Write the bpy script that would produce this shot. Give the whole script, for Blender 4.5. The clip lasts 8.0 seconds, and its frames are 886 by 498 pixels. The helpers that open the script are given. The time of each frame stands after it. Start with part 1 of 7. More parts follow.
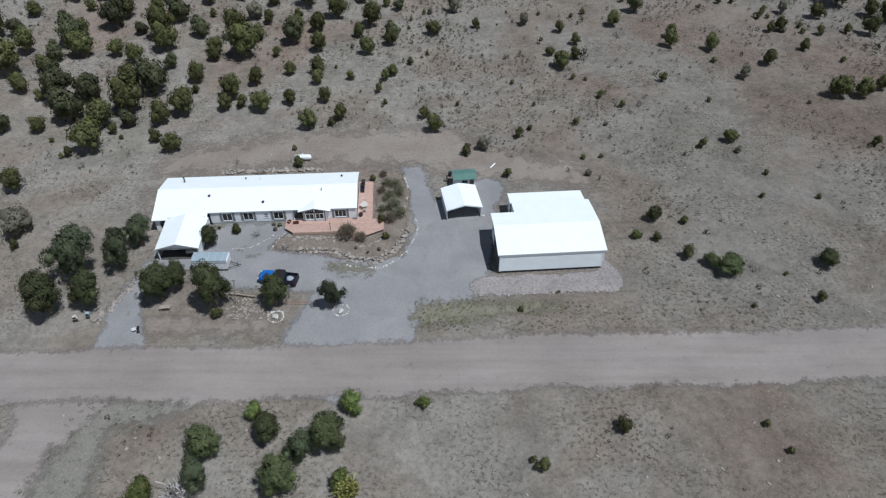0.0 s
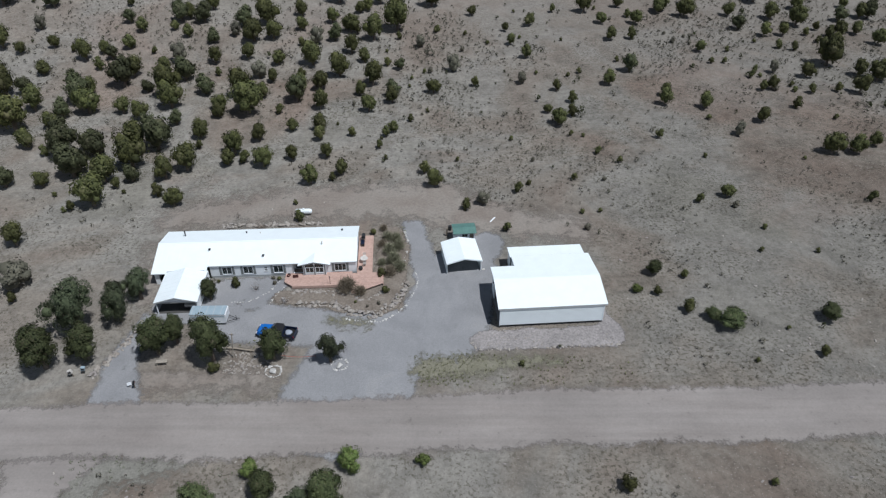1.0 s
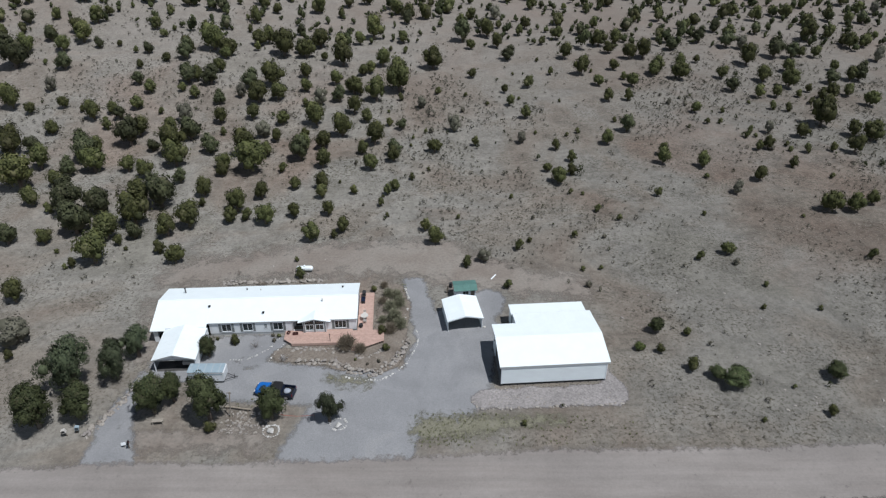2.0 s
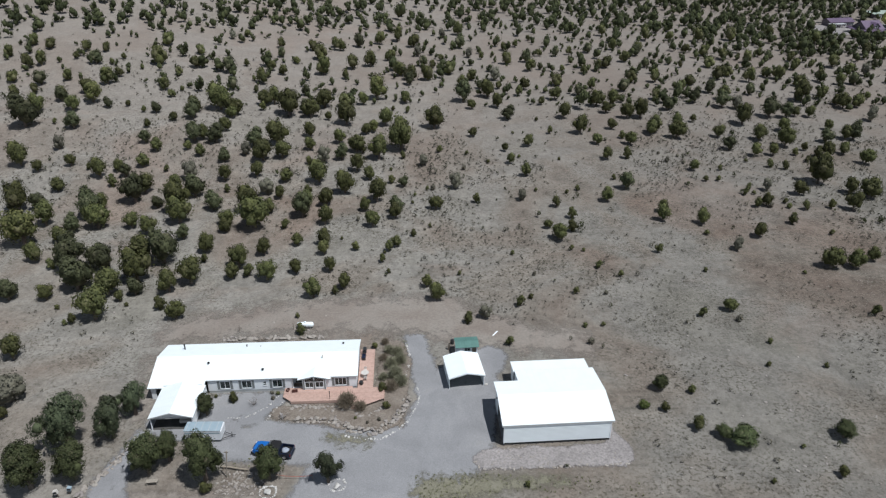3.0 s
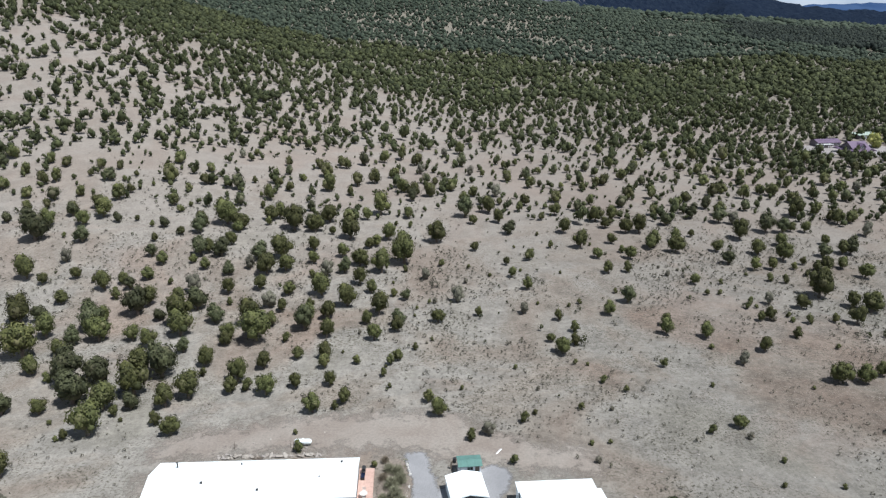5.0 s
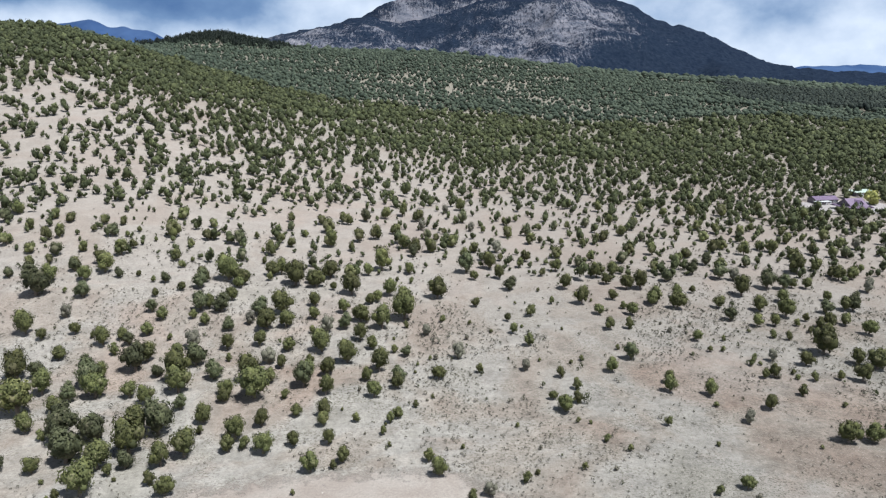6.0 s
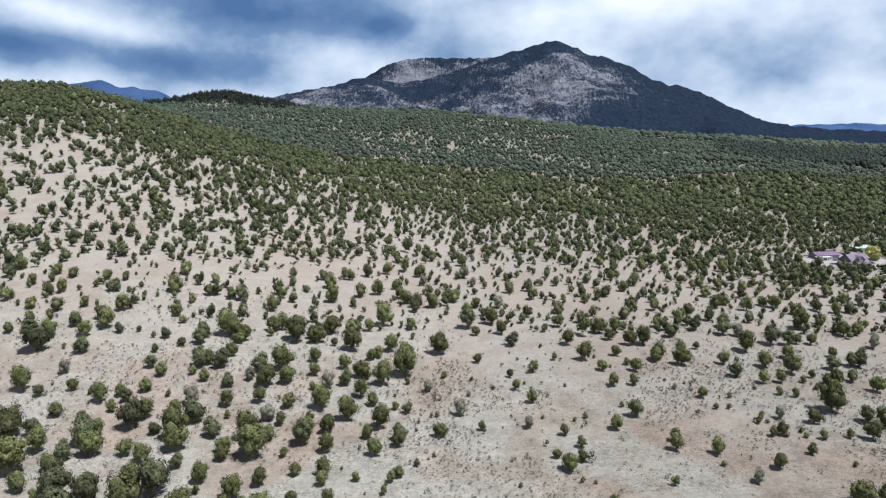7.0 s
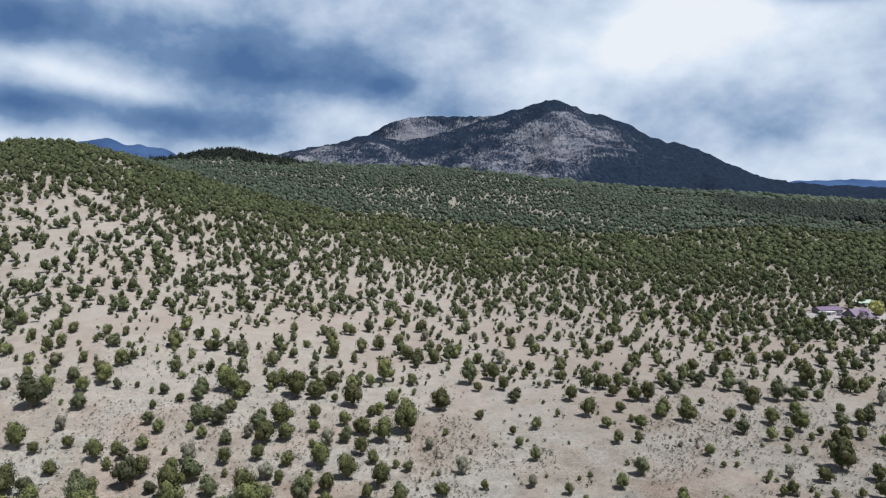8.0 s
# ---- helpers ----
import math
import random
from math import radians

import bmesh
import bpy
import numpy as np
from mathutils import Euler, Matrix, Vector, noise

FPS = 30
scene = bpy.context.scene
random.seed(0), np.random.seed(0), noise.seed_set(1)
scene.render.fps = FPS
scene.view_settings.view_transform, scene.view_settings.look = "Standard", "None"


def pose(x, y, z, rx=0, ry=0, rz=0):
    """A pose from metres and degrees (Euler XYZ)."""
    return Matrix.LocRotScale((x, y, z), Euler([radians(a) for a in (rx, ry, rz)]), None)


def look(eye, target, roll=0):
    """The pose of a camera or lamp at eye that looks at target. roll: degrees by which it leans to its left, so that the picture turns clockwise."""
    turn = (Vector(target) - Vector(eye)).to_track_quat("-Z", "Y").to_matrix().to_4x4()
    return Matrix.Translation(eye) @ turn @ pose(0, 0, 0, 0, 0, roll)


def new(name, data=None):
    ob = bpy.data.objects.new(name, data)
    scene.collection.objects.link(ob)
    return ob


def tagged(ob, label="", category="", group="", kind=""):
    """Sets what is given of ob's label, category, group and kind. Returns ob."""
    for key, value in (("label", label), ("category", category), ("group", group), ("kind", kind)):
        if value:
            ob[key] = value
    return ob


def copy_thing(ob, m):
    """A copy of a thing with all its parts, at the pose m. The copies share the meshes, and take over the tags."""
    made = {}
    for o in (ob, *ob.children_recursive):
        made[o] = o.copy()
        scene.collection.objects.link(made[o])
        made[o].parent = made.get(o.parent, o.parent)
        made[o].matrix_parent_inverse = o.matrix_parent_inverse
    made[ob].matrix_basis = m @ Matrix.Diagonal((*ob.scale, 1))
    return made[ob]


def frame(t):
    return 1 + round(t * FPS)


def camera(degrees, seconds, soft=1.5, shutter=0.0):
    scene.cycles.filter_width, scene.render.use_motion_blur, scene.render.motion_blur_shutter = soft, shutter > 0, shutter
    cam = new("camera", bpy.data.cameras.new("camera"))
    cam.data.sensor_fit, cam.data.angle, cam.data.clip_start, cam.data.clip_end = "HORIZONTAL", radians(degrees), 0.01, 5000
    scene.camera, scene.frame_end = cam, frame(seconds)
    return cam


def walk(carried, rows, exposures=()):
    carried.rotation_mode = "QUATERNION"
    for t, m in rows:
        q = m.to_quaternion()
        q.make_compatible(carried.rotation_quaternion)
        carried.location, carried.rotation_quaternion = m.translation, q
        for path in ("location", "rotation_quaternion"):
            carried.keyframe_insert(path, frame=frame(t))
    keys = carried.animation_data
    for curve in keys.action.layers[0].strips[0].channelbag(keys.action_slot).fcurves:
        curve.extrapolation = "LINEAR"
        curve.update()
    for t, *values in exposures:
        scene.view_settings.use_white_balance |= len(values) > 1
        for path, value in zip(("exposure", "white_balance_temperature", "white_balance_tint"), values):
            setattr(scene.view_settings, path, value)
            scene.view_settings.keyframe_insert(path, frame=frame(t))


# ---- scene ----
# ---- camera ----
cam = camera(65.6, 8.0, soft=1.25)
# seconds, eye x y z, yaw, pitch, roll
ROWS = [
    (0.0, 0.00, -0.00, 70.00, 0.00, -41.80, 0.00),
    (0.5, -0.03, -0.01, 69.84, -0.05, -39.52, -0.03),
    (1.0, -0.07, -0.02, 69.71, -0.05, -37.20, -0.06),
    (1.5, -0.10, -0.03, 69.62, -0.03, -34.77, -0.09),
    (3.0, -0.17, -0.06, 69.49, 0.13, -27.67, -0.07),
    (3.5, -0.20, -0.09, 69.48, 0.14, -25.30, -0.14),
    (4.0, -0.22, -0.11, 69.47, 0.20, -22.96, -0.14),
    (4.5, -0.23, -0.14, 69.47, 0.27, -20.59, -0.11),
    (6.0, -0.28, -0.29, 69.42, 0.39, -13.56, -0.16),
    (6.5, -0.29, -0.35, 69.38, 0.48, -11.25, -0.18),
    (7.0, -0.30, -0.43, 69.31, 0.54, -8.92, -0.15),
    (7.5, -0.31, -0.52, 69.22, 0.62, -6.60, -0.18),
    (8.0, -0.32, -0.62, 69.09, 0.68, -4.31, -0.11),
]
walk(
    cam,
    [(t, pose(x, y, z, 0, 0, yaw) @ pose(0, 0, 0, 90 + pitch, 0, 0) @ pose(0, 0, 0, 0, 0, -roll)) for t, x, y, z, yaw, pitch, roll in ROWS],
    [(0.0, -0.40, 5900, 10), (1.5, -0.41, 5980, 10), (3.0, -0.26, 6080, 10), (4.5, 0.07, 6080, 10), (6.0, 0.68, 6100, 10), (6.5, 0.71, 6100, 10), (7.5, 0.54, 6160, 10), (8.0, 0.45, 6200, 10)],
)

# ---- sky and sun ----
# cloud banks: bearing, rise, half width, half height, lean, how dark (minus: bright)
BANKS = [
    (-0.36, 0.195, 0.36, 0.055, -0.22, 0.34),
    (-0.50, 0.163, 0.17, 0.017, -0.27, -0.15),
    (-0.44, 0.115, 0.23, 0.030, -0.10, 0.36),
    (-0.66, 0.085, 0.07, 0.015, 0.0, -0.08),
    (-0.13, 0.112, 0.11, 0.035, -0.2, -0.20),
    (-0.085, 0.160, 0.05, 0.020, 0.0, 0.20),
    (-0.60, 0.265, 0.22, 0.040, -0.1, 0.26),
    (-0.62, 0.138, 0.09, 0.03, -0.1, 0.30),
    (0.01, 0.250, 0.15, 0.040, 0.0, 0.07),
    (0.33, 0.250, 0.16, 0.070, 0.3, -0.26),
    (0.53, 0.285, 0.12, 0.014, 0.0, 0.26),
    (0.50, 0.105, 0.24, 0.045, 0.2, 0.18),
    (0.58, 0.200, 0.14, 0.060, 0.5, 0.08),
]
SUN_ELEVATION, SUN_AZIMUTH = 66.0, 122.0  # degrees up; clockwise from the way the camera faces
world = bpy.data.worlds.new("sky")
scene.world = world
world.use_nodes = True
wt = world.node_tree
wt.nodes.clear()


def wnode(kind, **values):
    n = wt.nodes.new(kind)
    for key, value in values.items():
        n.inputs[key].default_value = value
    return n


sky = wt.nodes.new("ShaderNodeTexSky")
sky.sky_type, sky.sun_disc = "NISHITA", False
sky.sun_elevation, sky.sun_rotation = radians(SUN_ELEVATION), radians(SUN_AZIMUTH)
sky.altitude = 2000
sky_level = wt.nodes.new("ShaderNodeVectorMath")
sky_level.operation = "SCALE"
sky_level.inputs["Scale"].default_value = 0.055
wt.links.new(sky.outputs[0], sky_level.inputs[0])
# a broken cloud deck: the view direction laid onto a flat sheet overhead
where = wt.nodes.new("ShaderNodeTexCoord")
split = wt.nodes.new("ShaderNodeSeparateXYZ")
wt.links.new(where.outputs["Generated"], split.inputs[0])


def wmath(op, a, b=None, c=None, clamp=False):
    n = wt.nodes.new("ShaderNodeMath")
    n.operation, n.use_clamp = op, clamp
    for i, v in enumerate((a, b, c)):
        if v is None:
            continue
        if isinstance(v, (int, float)):
            n.inputs[i].default_value = v
        else:
            wt.links.new(v, n.inputs[i])
    return n.outputs[0]


# heaped clouds, a little flattened; crisp at the edges
stretch = wt.nodes.new("ShaderNodeMapping")
stretch.inputs["Scale"].default_value = (1.0, 1.0, 1.5)
stretch.inputs["Location"].default_value = (2.3, 0.7, 0.4)
wt.links.new(where.outputs["Generated"], stretch.inputs[0])
big = wnode("ShaderNodeTexNoise", Scale=3.0, Detail=8.0, Roughness=0.50, Distortion=0.0)
wt.links.new(stretch.outputs[0], big.inputs["Vector"])
fine = wnode("ShaderNodeTexNoise", Scale=7.5, Detail=9.0, Roughness=0.56, Distortion=0.0)
wt.links.new(stretch.outputs[0], fine.inputs["Vector"])
ahead = wmath("MAXIMUM", split.outputs[1], 0.05)
bearing, rise = wmath("DIVIDE", split.outputs[0], ahead), wmath("DIVIDE", split.outputs[2], ahead)


def bank(u, v, wide, high, lean=0.0):
    """A soft oval cloud bank about a bearing and a rise over the horizon."""
    a = wmath("DIVIDE", wmath("SUBTRACT", bearing, u), wide)
    b = wmath("DIVIDE", wmath("SUBTRACT", wmath("SUBTRACT", rise, v), wmath("MULTIPLY", wmath("SUBTRACT", bearing, u), lean)), high)
    return wmath("EXPONENT", wmath("MULTIPLY", wmath("ADD", wmath("MULTIPLY", a, a), wmath("MULTIPLY", b, b)), -1.0))


depth = wmath("ADD", wmath("MULTIPLY", wmath("SUBTRACT", big.outputs[0], 0.5), 0.65), wmath("MULTIPLY", wmath("SUBTRACT", fine.outputs[0], 0.5), 0.65))
depth = wmath("ADD", depth, 0.485)
for u, v, wide, high, lean, much in BANKS:
    depth = wmath("ADD", depth, wmath("MULTIPLY", bank(u, v, wide, high, lean), much))
tone = wt.nodes.new("ShaderNodeValToRGB")
ramp = tone.color_ramp
ramp.elements[0].position, ramp.elements[0].color = 0.40, (0.800, 0.880, 0.981, 1)
ramp.elements[1].position, ramp.elements[1].color = 0.90, (0.092, 0.180, 0.365, 1)
for at, colour in ((0.52, (0.595, 0.692, 0.830, 1)), (0.64, (0.370, 0.485, 0.660, 1)), (0.74, (0.185, 0.298, 0.490, 1)), (0.32, (0.95, 0.975, 1.0, 1))):
    ramp.elements.new(at).color = colour
wt.links.new(depth, tone.inputs[0])
cover = wt.nodes.new("ShaderNodeMapRange")
cover.inputs["From Min"].default_value, cover.inputs["From Max"].default_value = -0.9, -0.6
wt.links.new(depth, cover.inputs[0])
blend = wt.nodes.new("ShaderNodeMix")
blend.data_type = "RGBA"
# the deck breaks up overhead, where the sky is clear and the sun comes through
overhead = wt.nodes.new("ShaderNodeMapRange")
overhead.inputs["From Min"].default_value, overhead.inputs["From Max"].default_value = 0.75, 0.42
wt.links.new(split.outputs[2], overhead.inputs[0])
wt.links.new(wmath("MULTIPLY", cover.outputs[0], overhead.outputs[0]), blend.inputs[0])
wt.links.new(sky_level.outputs[0], blend.inputs[6])
wt.links.new(tone.outputs[0], blend.inputs[7])
air = wnode("ShaderNodeBackground", Strength=0.65)
wt.links.new(blend.outputs[2], air.inputs[0])
wt.links.new(air.outputs[0], wt.nodes.new("ShaderNodeOutputWorld").inputs[0])

sun_data = bpy.data.lights.new("sun", "SUN")
sun_data.energy, sun_data.angle, sun_data.color = 5.0, radians(0.5), (1.0, 0.965, 0.92)
sun = new("sun", sun_data)
az, el = radians(SUN_AZIMUTH), radians(SUN_ELEVATION)
sun.matrix_world = look((0, 0, 0), (-math.sin(az) * math.cos(el), -math.cos(az) * math.cos(el), -math.sin(el)))

# ---- the lie of the land ----
# heights by depth ahead (rows) and by bearing x / y (columns)
BEARINGS = [-0.9, -0.56, -0.4, -0.2, 0.0, 0.3, 0.6, 0.9]
DEPTHS = [105, 155, 200, 250, 300, 400, 550, 750, 1000, 1400, 2000]
HEIGHTS = [
    [0, 0, 0, 0, 0, 0, 0, 0],
    [1, 1, 1, 1, 1, 1, 1, 1],
    [8, 9, 7, 5, 4, 3.5, 3.5, 3.5],
    [18, 20, 14, 9, 6.5, 6, 6, 6],
    [31, 36, 24, 14, 8, 8, 8, 8],
    [55, 66, 44, 26, 12, 11, 10, 10],
    [84, 105, 70, 42, 18.5, 17, 16, 16],
    [105, 138, 94, 60, 32, 28, 26, 26],
    [100, 125, 95, 84, 62, 46, 40, 40],
    [80, 100, 158, 138, 135, 75, 46, 40],
    [60, 80, 120, 130, 125, 88, 54, 44],
]


def speckle(x, y, seed=0):
    """Smooth noise from 0 to 1 on a lattice of 1 m."""
    ix, iy = np.floor(x), np.floor(y)
    fx, fy = x - ix, y - iy
    fx, fy = fx * fx * (3 - 2 * fx), fy * fy * (3 - 2 * fy)

    def corner(a, b):
        v = np.sin(a * 127.1 + b * 311.7 + seed * 74.7) * 43758.5453
        return v - np.floor(v)

    low = corner(ix, iy) * (1 - fx) + corner(ix + 1, iy) * fx
    high = corner(ix, iy + 1) * (1 - fx) + corner(ix + 1, iy + 1) * fx
    return low * (1 - fy) + high * fy


def rough(x, y, size, seed=0, layers=3):
    total, weight = 0.0, 0.0
    for i in range(layers):
        total = total + speckle(x / size * 2**i + 13.7 * i, y / size * 2**i + 5.1 * i, seed + i) / 2**i
        weight += 1 / 2**i
    return total / weight


def table(u, d):
    heights = np.array(HEIGHTS, float)
    i = np.clip(np.searchsorted(BEARINGS, u) - 1, 0, len(BEARINGS) - 2)
    j = np.clip(np.searchsorted(DEPTHS, d) - 1, 0, len(DEPTHS) - 2)
    b, e = np.array(BEARINGS, float), np.array(DEPTHS, float)
    s = np.clip((u - b[i]) / (b[i + 1] - b[i]), 0, 1)
    t = np.clip((d - e[j]) / (e[j + 1] - e[j]), 0, 1)
    return (heights[j, i] * (1 - s) + heights[j, i + 1] * s) * (1 - t) + (heights[j + 1, i] * (1 - s) + heights[j + 1, i + 1] * s) * t


def land(x, y):
    """Height of the ground at x, y (arrays or numbers)."""
    x, y = np.asarray(x, float), np.asarray(y, float)
    d = np.maximum(y, 60.0)
    u = x / d
    z, n = 0.0, 0
    for du in (-0.08, 0.0, 0.08):
        for dd in (0.86, 0.95, 1.05, 1.14):
            z, n = z + table(u + du, d * dd), n + 1
    z = z / n
    z = z + 17 * np.exp(-(((u + 0.325) / 0.07) ** 2) - ((d - 1400) / 170) ** 2)
    away = np.clip((d - 115) / 200, 0, 1)
    z = z + away * 2.6 * (rough(x, y, 60, 3) - 0.5) + away**2 * 15 * (rough(x, y, 190, 9) - 0.5) * np.clip((d - 300) / 500, 0, 1)
    return z * np.clip((d - 108) / 30, 0, 1)

# ---- materials ----
class Paint:
    """A node material with a principled surface and short-hand for its nodes."""

    def __init__(self, name, rough=0.8, metal=0.0, spec=0.3):
        self.m = bpy.data.materials.new(name)
        self.m.use_nodes = True
        self.t = self.m.node_tree
        self.s = self.t.nodes["Principled BSDF"]
        self.s.inputs["Roughness"].default_value = rough
        self.s.inputs["Metallic"].default_value = metal
        self.s.inputs["Specular IOR Level"].default_value = spec
        self.at = None

    def node(self, kind):
        return self.t.nodes.new(kind)

    def join(self, a, b):
        self.t.links.new(a, b)

    def coords(self):
        if self.at is None:
            self.at = self.node("ShaderNodeTexCoord").outputs["Object"]
        return self.at

    def world(self):
        return self.node("ShaderNodeNewGeometry").outputs["Position"]

    def noise(self, scale, detail=4.0, rough=0.55, stretch=None, coords=None, distort=0.0):
        n = self.node("ShaderNodeTexNoise")
        n.inputs["Scale"].default_value, n.inputs["Detail"].default_value = scale, detail
        n.inputs["Roughness"].default_value, n.inputs["Distortion"].default_value = rough, distort
        v = coords or self.coords()
        if stretch:
            k = self.node("ShaderNodeMapping")
            k.inputs["Scale"].default_value = stretch
            self.join(v, k.inputs[0])
            v = k.outputs[0]
        self.join(v, n.inputs["Vector"])
        return n.outputs[0]

    def ramp(self, value, *stops):
        r = self.node("ShaderNodeValToRGB")
        e = r.color_ramp.elements
        while len(e) < len(stops):
            e.new(0.5)
        for i, (at, c) in enumerate(stops):
            e[i].position, e[i].color = at, (c, c, c, 1) if isinstance(c, (int, float)) else (*c, 1)
        self.join(value, r.inputs[0])
        return r.outputs[0]

    def mix(self, factor, a, b, mode="MIX"):
        n = self.node("ShaderNodeMix")
        n.data_type, n.blend_type = "RGBA", mode
        for socket, v in ((n.inputs[0], factor), (n.inputs[6], a), (n.inputs[7], b)):
            if isinstance(v, (int, float)):
                socket.default_value = v
            elif isinstance(v, tuple):
                socket.default_value = (*v, 1)
            else:
                self.join(v, socket)
        return n.outputs[2]

    def maths(self, op, a, b=0.0, clamp=False):
        n = self.node("ShaderNodeMath")
        n.operation, n.use_clamp = op, clamp
        for socket, v in zip(n.inputs, (a, b)):
            if isinstance(v, (int, float)):
                socket.default_value = v
            else:
                self.join(v, socket)
        return n.outputs[0]

    def colour(self, v):
        if isinstance(v, tuple):
            self.s.inputs["Base Color"].default_value = (*v, 1)
        else:
            self.join(v, self.s.inputs["Base Color"])
        return self

    def bump(self, height, strength=0.3, distance=0.05):
        b = self.node("ShaderNodeBump")
        b.inputs["Strength"].default_value, b.inputs["Distance"].default_value = strength, distance
        self.join(height, b.inputs["Height"])
        self.join(b.outputs[0], self.s.inputs["Normal"])
        return self

    def fade(self, attribute, scale=1.2):
        """Lets the edge of a loose surface thin out, grain by grain, where the attribute falls to nothing."""
        a = self.node("ShaderNodeAttribute")
        a.attribute_name = attribute
        keep = self.maths("ADD", a.outputs["Fac"], self.maths("MULTIPLY", self.maths("SUBTRACT", self.noise(scale, 8.0, 0.75), 0.5), 2.2))
        keep = self.ramp(keep, (0.25, 0.0), (0.75, 1.0))
        self.join(keep, self.s.inputs["Alpha"])
        return self


def plain(name, colour, rough=0.6, metal=0.0, spec=0.4, dirt=0.25, scale=2.0):
    p = Paint(name, rough, metal, spec)
    stain = p.ramp(p.noise(scale, 5.0, 0.65), (0.35, 1.0 - dirt), (0.7, 1.0))
    grain = p.ramp(p.noise(scale * 14, 3.0), (0.3, 1.0 - dirt * 0.5), (0.7, 1.0))
    c = p.mix(1.0, p.mix(1.0, colour, stain, "MULTIPLY"), grain, "MULTIPLY")
    p.colour(c)
    return p.m


def soil_material():
    p = Paint("dry soil", 0.95, 0, 0.1)
    soil = p.ramp(p.noise(0.03, 6, 0.62, distort=0.5), (0.36, (0.173, 0.144, 0.120)), (0.46, (0.209, 0.189, 0.162)), (0.54, (0.228, 0.218, 0.196)), (0.64, (0.205, 0.196, 0.170)))
    red = p.ramp(p.noise(0.021, 5, 0.6, distort=0.8), (0.54, 0.0), (0.64, 0.5))
    soil = p.mix(red, soil, (0.203, 0.148, 0.118))
    soil = p.mix(1.0, soil, p.ramp(p.noise(0.16, 6, 0.7), (0.36, 0.78), (0.5, 1.0), (0.66, 1.16)), "MULTIPLY")
    soil = p.mix(1.0, soil, p.ramp(p.noise(0.8, 7, 0.75), (0.34, 0.74), (0.5, 0.98), (0.66, 1.15)), "MULTIPLY")
    where = p.ramp(p.noise(0.07, 4, 0.6), (0.42, 0.25), (0.58, 1.0))
    tufts = p.maths("MULTIPLY", p.ramp(p.noise(1.9, 6, 0.72), (0.515, 0.0), (0.58, 0.85)), where)
    soil = p.mix(tufts, soil, (0.078, 0.071, 0.053))
    # the soil's colour darkens towards the east, in place of lens vignetting
    east = p.node("ShaderNodeSeparateXYZ")
    p.join(p.coords(), east.inputs[0])
    soil = p.mix(1.0, soil, p.ramp(p.maths("ADD", p.maths("MULTIPLY", east.outputs[0], 0.002), p.maths("ADD", 0.25, p.maths("MULTIPLY", p.noise(0.03, 4, 0.6), 0.1))), (0.14, 1.10), (0.28, 1.06), (0.40, 0.86), (0.58, 0.82)), "MULTIPLY")
    # paler and pinker on the slopes
    slope = p.ramp(p.maths("ADD", p.maths("MULTIPLY", east.outputs[1], 0.002), p.maths("MULTIPLY", p.noise(0.02, 4, 0.6), 0.15)), (0.36, 0.0), (0.60, 0.55))
    soil = p.mix(slope, soil, (0.248, 0.217, 0.191))
    # grass and needle litter under the far woods
    litter = p.ramp(p.maths("ADD", p.maths("MULTIPLY", east.outputs[1], 0.001), p.maths("MULTIPLY", p.noise(0.02, 4, 0.6), 0.15)), (0.50, 0.0), (0.75, 0.60))
    soil = p.mix(litter, soil, (0.138, 0.134, 0.100))
    stones = p.ramp(p.noise(3.6, 4, 0.65), (0.60, 0.0), (0.66, 0.6))
    soil = p.mix(stones, soil, (0.339, 0.317, 0.292))
    p.colour(soil)
    return p.bump(p.noise(1.3, 8, 0.7), 0.6, 0.3).m


def road_material():
    p = Paint("packed dirt road", 0.95, 0, 0.1)
    c = p.ramp(p.noise(0.2, 6, 0.6, (0.25, 1.0, 1.0)), (0.34, (0.238, 0.216, 0.200)), (0.52, (0.270, 0.248, 0.231)), (0.70, (0.291, 0.268, 0.251)))
    ruts = p.ramp(p.noise(0.7, 4, 0.6, (0.04, 1.0, 1.0)), (0.40, 0.93), (0.62, 1.05))
    c = p.mix(1.0, c, ruts, "MULTIPLY")
    c = p.mix(1.0, c, p.ramp(p.noise(0.05, 4, 0.6), (0.4, 0.9), (0.62, 1.06)), "MULTIPLY")
    c = p.mix(1.0, c, p.ramp(p.noise(3.5, 5, 0.7), (0.3, 0.9), (0.7, 1.08)), "MULTIPLY")
    p.colour(c).bump(p.noise(5.0, 5, 0.7), 0.3, 0.06)
    return p.fade("keep", 0.8).m


def gravel_material(name, dark, light, warm, coarse=0.18, size=6.0):
    p = Paint(name, 0.92, 0, 0.15)
    c = p.ramp(p.noise(0.16, 6, 0.62, distort=0.6), (0.32, dark), (0.60, light), (0.76, warm))
    c = p.mix(1.0, c, p.ramp(p.noise(size, 5, 0.78), (0.34, 1.0 - coarse), (0.66, 1.0 + coarse)), "MULTIPLY")
    p.colour(c).bump(p.noise(14.0, 3, 0.7), 0.4, 0.04)
    return p.fade("keep", 0.5).m


def cleared_material():
    p = Paint("bare cleared soil", 0.95, 0, 0.1)
    c = p.ramp(p.noise(0.12, 6, 0.62, distort=0.6), (0.36, (0.220, 0.191, 0.166)), (0.52, (0.250, 0.224, 0.197)), (0.66, (0.268, 0.246, 0.218)))
    c = p.mix(1.0, c, p.ramp(p.noise(2.2, 6, 0.75), (0.34, 0.78), (0.66, 1.14)), "MULTIPLY")
    p.colour(c).bump(p.noise(3.0, 6, 0.7), 0.4, 0.08)
    return p.fade("keep", 0.35).m


